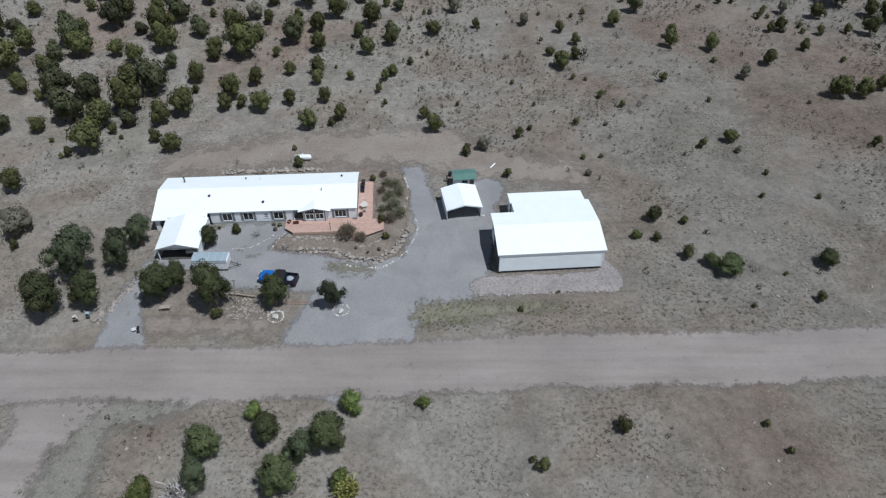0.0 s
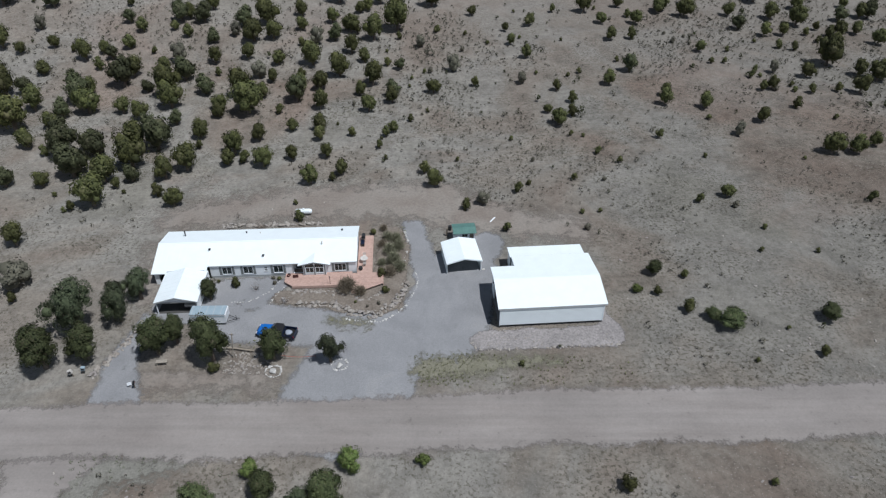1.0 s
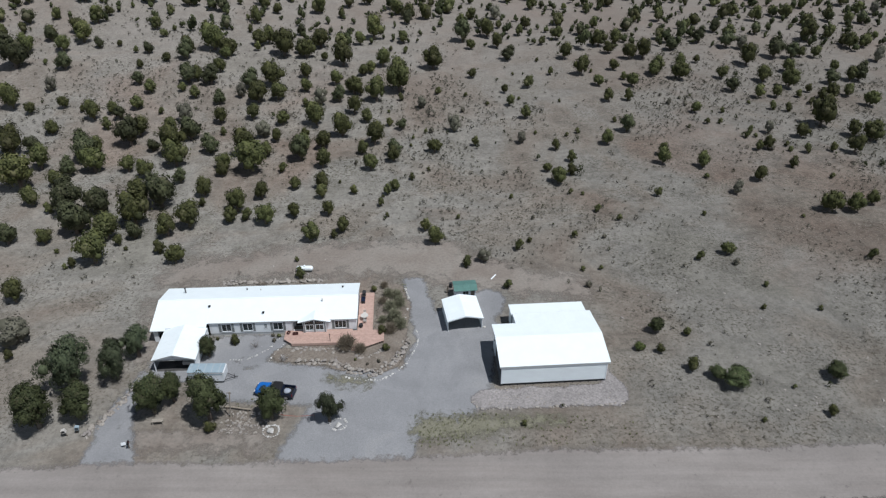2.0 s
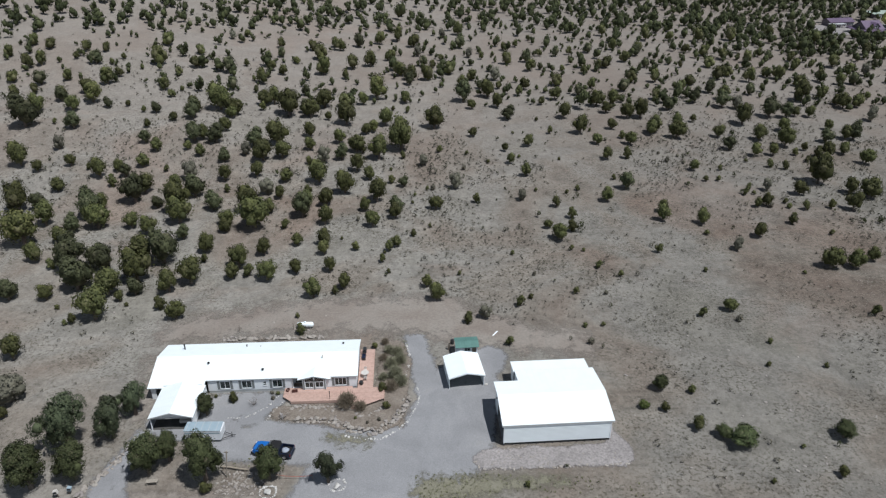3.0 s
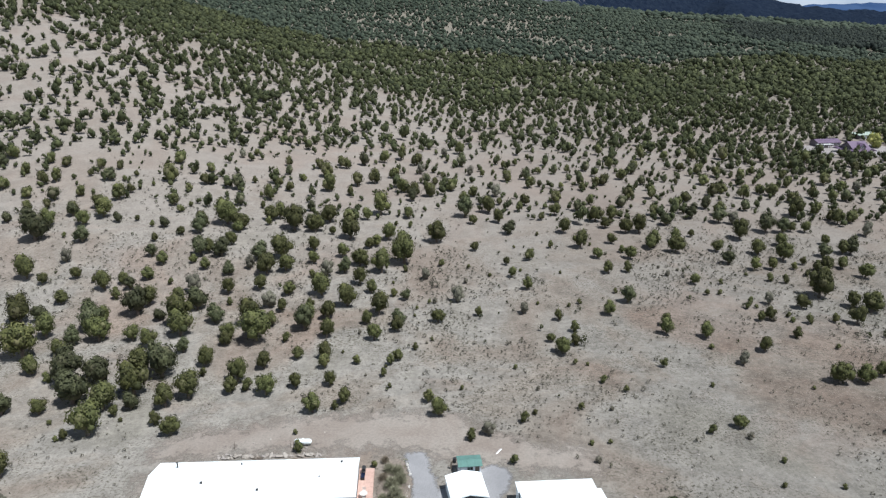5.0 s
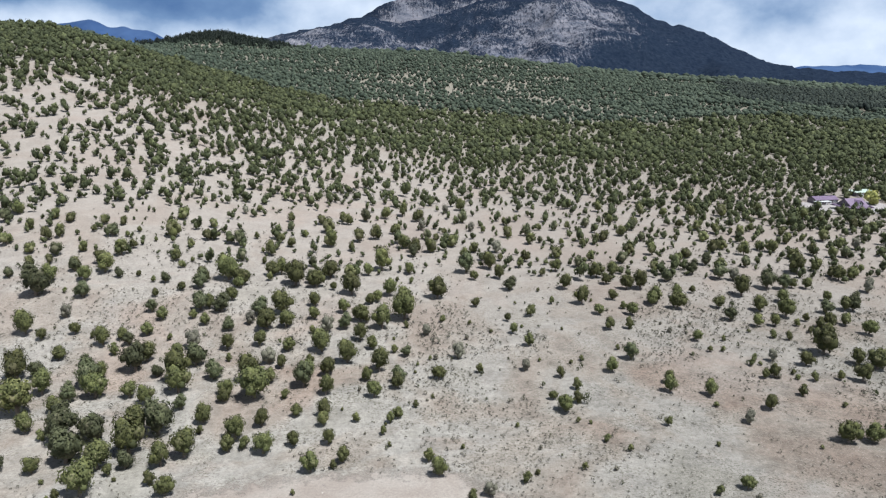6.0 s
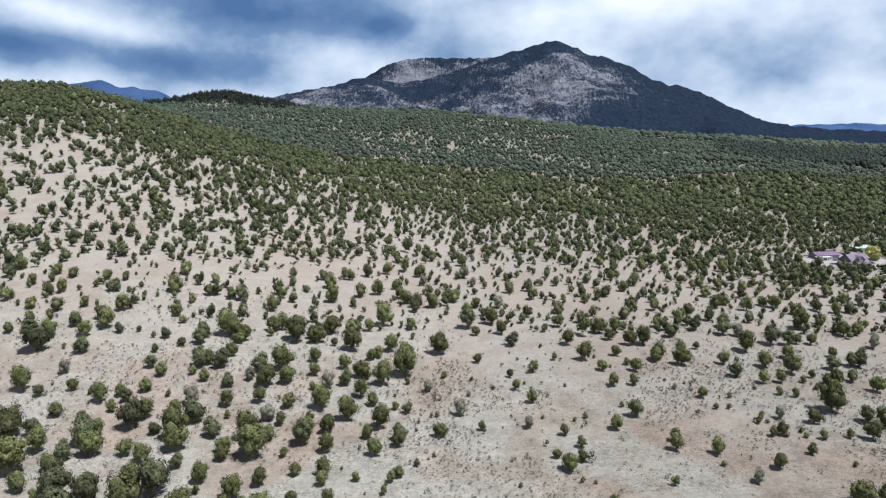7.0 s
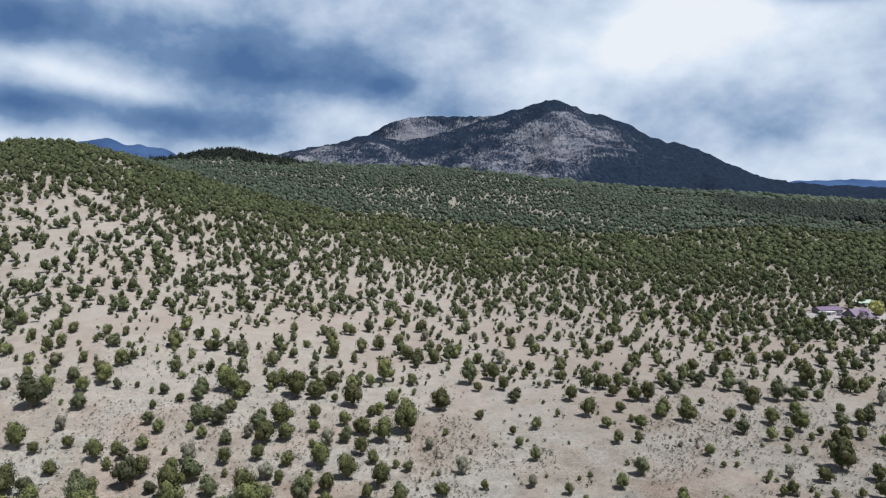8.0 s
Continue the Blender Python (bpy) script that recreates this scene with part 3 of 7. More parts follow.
SLOPE_1 = [
    (-101.2, 148.6, 6.1), (-112.4, 171.5, 5.1), (-96.9, 149.4, 3.9), (-91.4, 141.8, 4.4), (-106.4, 168.2, 2.8), (-122, 193.4, 7.9), (-96.5, 158.3, 3.5), (-122.7, 201.9, 5),
    (-84, 139.3, 3.7), (-106.3, 180.6, 3), (-114.4, 195.4, 1.5), (-99.2, 171.5, 2.7), (-82.9, 145.9, 5.2), (-85.7, 151.2, 3.9), (-118.6, 209.4, 3.9), (-78.8, 140.6, 5.3),
    (-107.7, 192.7, 4.7), (-112.3, 203.1, 4.6), (-93.5, 169.6, 1.5), (-81.7, 149.1, 3.5), (-89.1, 166, 4.1), (-84, 161.1, 2.5), (-109.1, 209.9, 5.8), (-71.2, 140.8, 3.3),
    (-85.5, 169.1, 2.9), (-103.3, 206.7, 2.7), (-82.6, 166.2, 3.1), (-75.3, 153.2, 5.9), (-66.5, 138.2, 3.7), (-74.6, 157.9, 4.8), (-97.9, 208.6, 1.7), (-80, 171.8, 3.5),
    (-69, 150.5, 2.9),
]
SLOPE_2 = [
    (-84.5, 185.5, 3.4), (-91.9, 205.3, 1.5), (-87.4, 195.5, 2.1), (-79.6, 181.1, 3.3), (-73.1, 169.5, 1.6), (-88.5, 205.7, 3), (-63.6, 148.9, 5.9), (-61.2, 143.3, 5.4),
    (-57.9, 135.9, 2.9), (-67.4, 159.4, 3.8), (-81.7, 201.4, 2.5), (-65.7, 165.5, 4.2), (-61.7, 156.3, 4.9), (-71.7, 182.6, 2.3), (-71.4, 188.1, 5), (-76.7, 204.1, 4.7),
    (-67.1, 179.1, 2.9), (-55.2, 149.9, 4.1), (-49.6, 139.3, 3.1), (-50, 142.2, 3.7), (-65.2, 188, 5), (-56.7, 165.2, 3.6), (-54.5, 158.9, 1.7), (-59.9, 176.4, 3.5),
    (-70.5, 212, 7.4), (-64.8, 196.1, 3.4), (-65.6, 206, 3.2), (-65.4, 208.4, 5.4), (-48.3, 154.5, 2.8), (-46.3, 148.8, 5.4), (-43.3, 141, 7.5), (-55, 180.8, 3.2),
    (-49.1, 167.7, 3.6),
]
SLOPE_3 = [
    (-44.3, 158.1, 4), (-41.7, 148.9, 3.2), (-49.8, 177.9, 6.2), (-57.8, 213.7, 2.2), (-58.2, 218.1, 4.5), (-40.7, 156.1, 2.8), (-36.3, 141, 2.1), (-48.1, 188.6, 6.2),
    (-44.9, 179.7, 4.7), (-41, 165.3, 3.5), (-49, 211.1, 7.5), (-33.4, 146.5, 4.7), (-33.4, 150.5, 4.8), (-34.1, 157.7, 2.2), (-38.2, 185.6, 3.2), (-46.8, 229.3, 3.1),
    (-39.6, 194.8, 3.7), (-42, 210.3, 5.3), (-32.5, 165.5, 5.2), (-27.6, 143.1, 3.6), (-28.7, 152.6, 3.8), (-33, 177.1, 3.7), (-39.1, 219.5, 6.3), (-22.9, 135.7, 0.7),
    (-30.7, 190.8, 3.3), (-28.4, 179.6, 3.7), (-25.1, 159.5, 4.7), (-30.3, 205.2, 6.2), (-20.3, 144.8, 1), (-23.5, 172.5, 3.9), (-24.9, 185.1, 4.7), (-19.2, 150.1, 2.6),
    (-27, 223.2, 3.3),
]
SLOPE_4 = [
    (-23.5, 198.3, 3.3), (-19.8, 167.4, 2.9), (-16.6, 141.9, 3.3), (-16.7, 155, 4.6), (-18.3, 180.8, 5.2), (-22.9, 228.6, 6.4), (-18.4, 205.3, 4.5), (-14.6, 173.3, 1),
    (-13.9, 165.6, 1.9), (-11.6, 146.4, 3.1), (-11.6, 149.2, 3.4), (-16.8, 218.2, 1.5), (-12.5, 187.5, 7.3), (-10.6, 163.7, 2.8), (-13.2, 226, 3.7), (-12.1, 216.9, 1.8),
    (-7.1, 137.5, 1.5), (-7.9, 153.8, 0.9), (-7.6, 158.3, 1), (-6, 176.6, 3), (-4.6, 140.3, 0.7), (-4.6, 161.7, 1.1), (-3.5, 141.6, 1), (-3.2, 161.8, 1.4),
    (-3.3, 204.5, 5.8), (-2.2, 151.2, 3.4), (-1.8, 185.9, 1.6), (-1.5, 187, 1.6), (2.6, 162.9, 3.4), (6, 228.8, 5.7), (5, 174.3, 1.3), (6, 184.7, 1.3),
    (8.6, 222.2, 3),
]
SLOPE_5 = [
    (8.3, 198.2, 2.7), (7.6, 154.8, 1.9), (14.6, 234.2, 5), (11.8, 178.9, 1.2), (17.3, 223.9, 4.1), (17.1, 187.3, 2.2), (20.1, 213, 5), (17.9, 178.5, 2.7),
    (20.4, 200.4, 1.2), (25.6, 235.8, 3.1), (20.6, 182.5, 1.2), (18.9, 156.2, 3), (21.4, 170.4, 3.2), (24.1, 191, 3.6), (28.7, 211.3, 1.4), (32.1, 226.4, 2.7),
    (22.9, 161.2, 1.1), (31.7, 200.6, 2), (37.4, 231.6, 4.6), (23.5, 141.4, 2.3), (31.6, 180.9, 1.1), (26.8, 152.3, 2.7), (37.7, 213.8, 4.7), (25.3, 136, 4.2),
    (30.6, 159.9, 1.3), (29.6, 146.5, 2.6), (40.9, 200.7, 5.1), (28.6, 139.9, 2.8), (33.5, 161.6, 1.7), (44, 202.6, 1.2), (50.3, 225.3, 5.7), (44.4, 192.7, 3.7),
    (52.3, 218.8, 4.1),
]
SLOPE_6 = [
    (47.3, 195.2, 1.3), (56.4, 227.1, 5), (45.2, 181.4, 3.5), (51.2, 204.8, 3.5), (39.9, 155.6, 3.6), (44.1, 168.1, 1.5), (52.6, 197.2, 2.4), (57.9, 214.1, 4.8),
    (50.6, 182.2, 2.9), (54.1, 192.4, 4), (46.1, 162.6, 4.4), (62.4, 214.5, 5.6), (62.2, 200.6, 4.6), (63.6, 201.8, 4.9), (60.3, 185.3, 1.1), (73.3, 222.6, 4.6),
    (61.3, 179.8, 1.6), (71.8, 207.4, 3.7), (51.8, 149.6, 3), (50.7, 145.3, 3.5), (69.2, 197.7, 5.6), (65.3, 183.5, 1.1), (65.6, 178.8, 1.1), (84.4, 229.8, 4.8),
    (78.2, 211.2, 2.6), (66.9, 174.4, 3.2), (68, 167.4, 1.8), (92.2, 225.1, 5.6), (81.8, 198.4, 3.9), (61.6, 149.3, 1.7), (59.6, 143.7, 3.5), (74, 174.3, 1.6),
    (58.8, 138.4, 1.6),
]
SLOPE_7 = [
    (71.4, 167.7, 1.6), (96.3, 223.8, 4.4), (81.5, 188.7, 4.5), (93, 209.3, 6.4), (75.4, 159.3, 1.8), (87.4, 184.2, 3.8), (93.4, 196.2, 5.1), (104.3, 216.2, 6.3),
    (75.7, 152.5, 2.3), (88.3, 176.5, 2.3), (92.6, 184.6, 3.5), (81.6, 161.9, 3.1), (103.3, 203.6, 4.5), (109.3, 215.4, 5.1), (78.1, 153.3, 3), (70.2, 137.4, 3.5),
    (98.9, 191.6, 5.4), (121.4, 231.5, 6.4), (91.9, 175.2, 2.3), (83.3, 154.6, 1.5), (117.1, 216.4, 3.7), (88.9, 159.7, 4), (80.3, 143.9, 2.6), (86.6, 151, 2.4),
    (117.9, 205.1, 3.1), (112.4, 194.9, 4.5), (96.6, 166.1, 7.1), (107.6, 184.2, 4.3), (132.2, 224.8, 5), (137.3, 225.8, 4.3), (113.1, 185.8, 3.6), (93.3, 151.9, 2.1),
    (121.8, 197.4, 5.1),
]
SLOPE_8 = [
    (86.9, 138.5, 1.4), (135.6, 213.3, 4.2), (101.9, 160.1, 4.2), (115.9, 179, 4.3), (98, 151, 4.3), (105.4, 157.8, 5.8),
]
# far part of the slope
UPPER_1 = [
    (-136.8, 204.7, 3.3), (-151.7, 228.6, 4.7), (-162.3, 246.3, 4.9), (-161.2, 252.9, 4.4), (-133.8, 211.3, 3.4), (-139.9, 222, 3.9), (-149.9, 240.1, 3.4), (-129.2, 214.3, 3.1),
    (-139.6, 232.2, 4.1), (-130.1, 220.6, 4.6), (-145.8, 249.5, 3.6), (-136.3, 234.3, 4.1), (-120.2, 212.8, 3.7), (-139, 247.4, 3.9), (-123, 224.2, 3.2), (-127.2, 240.6, 2.3),
    (-113.2, 216.1, 4.5), (-126.6, 247.5, 3.6), (-119.7, 238.5, 4.8), (-110.1, 223.7, 5.3), (-120.3, 248.8, 2.8), (-114.6, 239.2, 1.9), (-108.9, 230.1, 3.3), (-112.8, 244.7, 2),
    (-104.4, 238.4, 1.5), (-100.5, 244.6, 5.7), (-91.7, 223.5, 3.6), (-87.9, 218.7, 2.8), (-103.6, 263.7, 4.9), (-91.7, 237.7, 2.7), (-86.5, 224.3, 1.6), (-77.4, 208.9, 4.3),
    (-88.1, 246.3, 4.3),
]
UPPER_2 = [
    (-90.5, 259.4, 3.5), (-77.5, 228, 2.5), (-76.3, 245, 5), (-71.5, 230.3, 4), (-84.5, 281.4, 3.1), (-72.6, 253.7, 2.4), (-80.1, 286.8, 3.2), (-66.9, 240.4, 1.7),
    (-63.5, 229.3, 2.2), (-63.4, 238.5, 4.8), (-55.4, 219.8, 4.8), (-63.1, 251.7, 3.6), (-58.4, 248.4, 3.6), (-62.6, 267.9, 3.4), (-64.9, 279.1, 3.6), (-55.7, 261.8, 2.5),
    (-44.1, 214.1, 4.4), (-52.6, 280.4, 4), (-48.1, 269.5, 5.1), (-44.2, 252.2, 5.5), (-45.1, 288.3, 3.7), (-42.4, 284.5, 5), (-32.9, 220.8, 4.2), (-35.9, 248.6, 3.2),
    (-34.8, 261.4, 5.5), (-35.4, 292.1, 4.9), (-28.5, 265.2, 4.9), (-27.8, 299.5, 4.8), (-21.7, 275.1, 4.8), (-20.7, 306.2, 5.3), (-17, 255.6, 4.8), (-13, 245.4, 3.9),
    (-12.4, 250.6, 5.2),
]
UPPER_3 = [
    (-13.5, 298.7, 5.5), (-11.2, 283.9, 3.6), (-8.2, 269, 3.9), (-6.6, 251.3, 4.8), (-4.8, 267.4, 3), (-1.7, 279.3, 2.7), (-1.6, 315.9, 4), (1.7, 260.7, 5),
    (5.6, 323.5, 5.3), (6.5, 300.8, 4.8), (5.9, 246.5, 3.5), (9.7, 285.8, 3.6), (9.7, 253.7, 4), (12, 243.6, 2.9), (14.6, 283.5, 2.5), (19.5, 289.3, 2.1),
    (18.2, 254.2, 5.4), (19.1, 243.7, 3.1), (24.6, 299.8, 3.6), (24.4, 276.6, 4.8), (30.1, 304.5, 3.4), (27.9, 242.8, 4.6), (32.2, 278.9, 4.8), (37.1, 316.6, 2.5),
    (32.3, 265.9, 5.6), (38.6, 288.5, 3.2), (36.7, 267.4, 3), (45.3, 288.5, 4.1), (40, 247.4, 4.9), (39, 235.9, 3.4), (44.8, 266.1, 2.5), (51.3, 291.1, 3.2),
    (46.1, 236.2, 4.5),
]
UPPER_4 = [
    (52.8, 263, 4.2), (59.8, 294.7, 4.9), (52.2, 244.5, 3.5), (58.6, 267.6, 4.7), (72.2, 327.2, 5.3), (62.9, 271.9, 4.9), (71.4, 300.5, 4.3), (72.1, 280.8, 5),
    (63.1, 241.9, 5.1), (68.1, 252.4, 4.4), (78.7, 290.7, 5.2), (80.5, 295.5, 5.1), (89.8, 317.4, 5.6), (78.4, 272.6, 4.3), (77.1, 253, 4.9), (72.1, 232.7, 4.1),
    (100.3, 317.5, 4.6), (88.8, 276.9, 3.1), (92, 272.6, 2.6), (101.2, 296.6, 4.3), (84.6, 243.9, 3.9), (88.4, 249.2, 4.4), (113, 316.4, 6.1), (107.5, 291.7, 5.1),
    (103.6, 273.3, 5.1), (92.7, 240.4, 4.6), (101.7, 256.9, 5.7), (113.5, 285.5, 5.2), (128.5, 319.2, 5.8), (106.6, 261.1, 4.6), (95.2, 232.7, 5.7), (119.3, 285.3, 2.7),
    (121.3, 280.5, 5),
]
UPPER_5 = [
    (111.8, 253.2, 5.5), (106.3, 238.1, 4.2), (129.5, 289.8, 4.2), (148.2, 325.1, 5.3), (120.6, 261.1, 4.2), (131.6, 284.9, 4.1), (124.4, 257.6, 5.6), (161.3, 332.9, 5.5),
    (139.9, 283.1, 4.5), (135.7, 269.8, 4.9), (150.9, 298.2, 5.6), (128, 248.8, 4.9), (163.7, 313.5, 5.7), (144.6, 274.9, 3.1), (138.8, 254.7, 5), (169, 308.9, 5.7),
    (129.3, 234, 4.8), (153.3, 275.4, 6.2), (144.4, 251.5, 4), (131.8, 228.3, 4), (153.3, 263.5, 5.6), (150, 252.3, 5.2), (176.3, 293.4, 5.3), (160.2, 264.2, 4.6),
    (139.6, 228.5, 3.6), (169, 273.3, 3.5), (145.5, 234.5, 2.6), (180.5, 288.5, 5),
]

FILL_IN = [
    (-65.7, 215.2, 2), (-36.3, 208.2, 2.1), (-21.7, 200.1, 3.1), (-11.8, 181.3, 1.7), (-69.5, 189.8, 3.3), (-53.9, 187.2, 4.9), (-37, 176.1, 1.8), (-23.3, 184.1, 2.4),
    (119.4, 197.5, 4.4), (77.1, 162.2, 1.8), (77.6, 159.6, 1.4), (83.2, 180, 1.4), (112.8, 217.1, 3.7), (103, 188.4, 2.3), (98.9, 185, 2.2), (100.5, 180.4, 1.9),
    (105, 184.3, 2.9), (78.8, 152.4, 1.6), (83, 151.9, 1.6),
]

# ---- trees and shrubs ----
def icosphere(level):
    bm = bmesh.new()
    bmesh.ops.create_icosphere(bm, subdivisions=level, radius=1.0)
    v = np.array([p.co[:] for p in bm.verts])
    f = np.array([[p.index for p in face.verts] for face in bm.faces])
    bm.free()
    return v, f


BALL = {1: icosphere(1), 2: icosphere(2)}


# crown shapes: height of the middle, half width, half height, how much narrower the top is
CROWN_SHAPES = {"round": (0.51, 0.47, 0.42, 0.16), "egg": (0.53, 0.42, 0.46, 0.38), "cone": (0.52, 0.40, 0.50, 0.72), "low": (0.46, 0.48, 0.44, 0.15)}


def crown_arrays(seed, lobes, leaves, leaf, kind="round", core=1):
    """A crown one unit wide: an uneven domed body of dark inner masses, and many loose sprays of leaf over it."""
    rng = np.random.default_rng(seed)
    middle, wide, tall, taper = CROWN_SHAPES[kind]
    lean = rng.uniform(-0.11, 0.11, 2)
    waves = rng.uniform(0, 6.3, 3)
    centre = np.array([0.0, 0.0, middle])
    masses = [(0.0, 0.0, middle, wide * (0.72 if lobes else 0.95), tall * (0.72 if lobes else 0.95))]
    for i in range(lobes):
        up = 1 - 2 * (i + 0.5 + rng.uniform(-0.3, 0.3)) / lobes
        a = 2.4 * i + rng.uniform(-0.5, 0.5)
        flat = math.sqrt(max(0.0, 1 - up * up))
        out = (1 + 0.20 * math.sin(2 * a + waves[0]) + 0.16 * math.sin(3 * a + waves[1] + 2 * up)) * rng.uniform(0.82, 1.22)
        r = flat * wide * out * (1 - taper * (0.5 + 0.5 * up)) / (1 - 0.3 * taper)
        size = wide * rng.uniform(0.62, 1.35) * (1.15 / math.sqrt(max(lobes, 5) / 2.2)) * (1 - 0.5 * taper * max(0.0, up))
        masses.append((0.66 * r * math.cos(a) + lean[0] * up, 0.66 * r * math.sin(a) + lean[1] * up, middle + 0.66 * tall * up * (rng.uniform(0.85, 1.25) if up > 0 else 0.85), size, size * rng.uniform(0.8, 1.0)))
    verts, faces = [], []
    n = 0
    bv, bf = BALL[core or 1]
    for i, (x, y, z, rx, rz) in enumerate(masses if core else ()):
        inner = (0.60 if i else 0.78) if leaves > 3000 else 0.84
        lump = 1 + (rng.random(len(bv)) - 0.5)[:, None] * 0.35
        v = bv * lump * np.array([rx, rx, rz]) * inner + np.array([x, y, z])
        verts.append(v)
        faces.append(bf + n)
        n += len(v)
    weight = np.array([m[3] ** 2 for m in masses])
    weight[0] *= 0.35 if lobes else 1.0
    pick = rng.choice(len(masses), leaves, p=weight / weight.sum())
    # leaves gather in sprays that stand out unevenly, with gaps between
    sprays = 18
    spray_way = rng.normal(size=(len(masses), sprays, 3))
    spray_way[:, :, 2] += 0.25
    spray_way /= np.linalg.norm(spray_way, axis=2)[:, :, None]
    spray_reach = rng.uniform(0.60, 1.14, (len(masses), sprays)) if leaves > 3000 else rng.uniform(0.78, 1.28, (len(masses), sprays))
    which = rng.integers(0, sprays, leaves)
    way = spray_way[pick, which] + rng.normal(size=(leaves, 3)) * 0.30
    way /= np.linalg.norm(way, axis=1)[:, None]
    m = np.array(masses)[pick]
    reach = (spray_reach[pick, which] + rng.normal(size=leaves) * (0.07 if leaves > 3000 else 0.09))[:, None]
    at = m[:, :3] + way * np.stack([m[:, 3], m[:, 3], m[:, 4]], -1) * reach
    outward = at - centre
    outward /= np.linalg.norm(outward, axis=1)[:, None] + 1e-6
    nrm = way * 0.4 + outward * 0.9 + rng.normal(size=(leaves, 3)) * 0.28
    nrm /= np.linalg.norm(nrm, axis=1)[:, None]
    # each one a pointed spray that grows up and outwards
    tip = rng.normal(size=(leaves, 3)) * 0.6 + outward * 0.4 + np.array([0, 0, 0.5])
    side = np.cross(nrm, tip)
    side /= np.linalg.norm(side, axis=1)[:, None]
    tip = np.cross(side, nrm)
    w = leaf * rng.uniform(0.7, 1.3, leaves)[:, None]
    h = leaf * rng.uniform(0.9, 1.7, leaves)[:, None]
    spray = np.stack([at - side * w - tip * h * 0.5, at + side * w - tip * h * 0.5, at + tip * h + nrm * h * 0.2], 1).reshape(-1, 3)
    k = np.arange(leaves) * 3 + n
    faces.append(np.stack([k, k + 1, k + 2], -1))
    verts.append(spray)
    v = np.concatenate(verts)
    v[:, :2] *= 0.5 / np.quantile(np.hypot(v[:, 0], v[:, 1]), 0.97)
    v[:, 2] = np.maximum(v[:, 2], 0.03)
    return v, np.concatenate(faces)


def far_crown(seed, leaves, leaf):
    """A small uneven domed crown with a few ragged sprays, for woods seen from afar."""
    rng = np.random.default_rng(seed)
    bv, bf = BALL[1]
    v = bv * (1 + (rng.random(len(bv)) - 0.5)[:, None] * 0.55) * np.array([0.46, 0.46, 0.42]) + np.array([0, 0, 0.50])
    way = rng.normal(size=(leaves, 3)) + np.array([0, 0, 0.5])
    way /= np.linalg.norm(way, axis=1)[:, None]
    at = way * np.array([0.46, 0.46, 0.42]) * rng.uniform(0.85, 1.15, leaves)[:, None] + np.array([0, 0, 0.52])
    side = np.cross(way, rng.normal(size=(leaves, 3)))
    side /= np.linalg.norm(side, axis=1)[:, None]
    tip = np.cross(side, way)
    leafy = np.stack([at - side * leaf - tip * leaf * 0.6, at + side * leaf - tip * leaf * 0.6, at + tip * leaf + way * leaf * 0.4], 1).reshape(-1, 3)
    k = np.arange(leaves) * 3 + len(v)
    return np.concatenate([v, leafy]), np.concatenate([bf, np.stack([k, k + 1, k + 2], -1)])


def trunk_bm(seed, height=0.62, base=0.055):
    rng = random.Random(seed)
    bm = bmesh.new()
    for limb in range(4):
        a = rng.uniform(0, 6.3)
        lean = rng.uniform(0.0, 0.08) if limb == 0 else rng.uniform(0.14, 0.26)
        start = 0.0 if limb == 0 else rng.uniform(0.10, 0.22)
        r0 = base if limb == 0 else base * 0.5
        rings = []
        for i in range(4):
            f = i / 3
            z = start + (height - start) * f if limb == 0 else start + 0.36 * f
            x, y = math.cos(a) * lean * f, math.sin(a) * lean * f
            r = r0 * (1 - 0.75 * f) * (1.35 if i == 0 and limb == 0 else 1.0)
            rings.append([bm.verts.new((x + r * math.cos(k * math.pi / 3), y + r * math.sin(k * math.pi / 3), z - (0.05 if i == 0 and limb == 0 else 0))) for k in range(6)])
        for lo, hi in zip(rings, rings[1:]):
            for k in range(6):
                bm.faces.new((lo[k], lo[(k + 1) % 6], hi[(k + 1) % 6], hi[k]))
        bm.faces.new(rings[-1])
    return bm


TREE_KINDS = {}


def tree_kind(key, name, label, crown, material):
    t = thing(name, Matrix(), label, "tree" if name != "shrub" else "shrub")
    part("trunk", trunk_bm(len(TREE_KINDS) + 3), BARK, t)
    v, f = crown
    c = smooth(mesh_from("crown", v, f, material))
    c.parent = t
    TREE_KINDS[key] = [t, False]


for i in range(4):
    tree_kind(("round", i), "juniper", "round dark green juniper tree on bare soil", crown_arrays(20 + i, 10 + 2 * (i % 3), 1350, 0.034), JUNIPER)
for i in range(2):
    tree_kind(("tall", i), "pinyon_pine", "dense dark green pinyon pine on bare soil", crown_arrays(40 + i, 12, 1350, 0.034, "egg"), PINYON)
tree_kind(("cone", 0), "juniper", "small upright conical juniper tree", crown_arrays(50, 8, 700, 0.044, "cone"), JUNIPER)
tree_kind(("cone", 1), "juniper", "small upright yellowish green juniper tree", crown_arrays(51, 9, 700, 0.044, "cone"), LIVELY)
tree_kind(("lively", 0), "juniper", "fresh yellow-green rounded juniper tree", crown_arrays(60, 11, 1350, 0.034), LIVELY)
for i in range(3):
    tree_kind(("near", i), "juniper", "large dense dark green juniper tree beside the drive", crown_arrays(80 + i, 26, 9000, 0.0140, "egg", 1), DARK_PINYON if i == 2 else DARK_JUNIPER)
tree_kind(("near_lively", 0), "juniper", "fresh green rounded juniper tree near the road", crown_arrays(84, 18, 4600, 0.020, "low", 1), FRESH_GREEN)
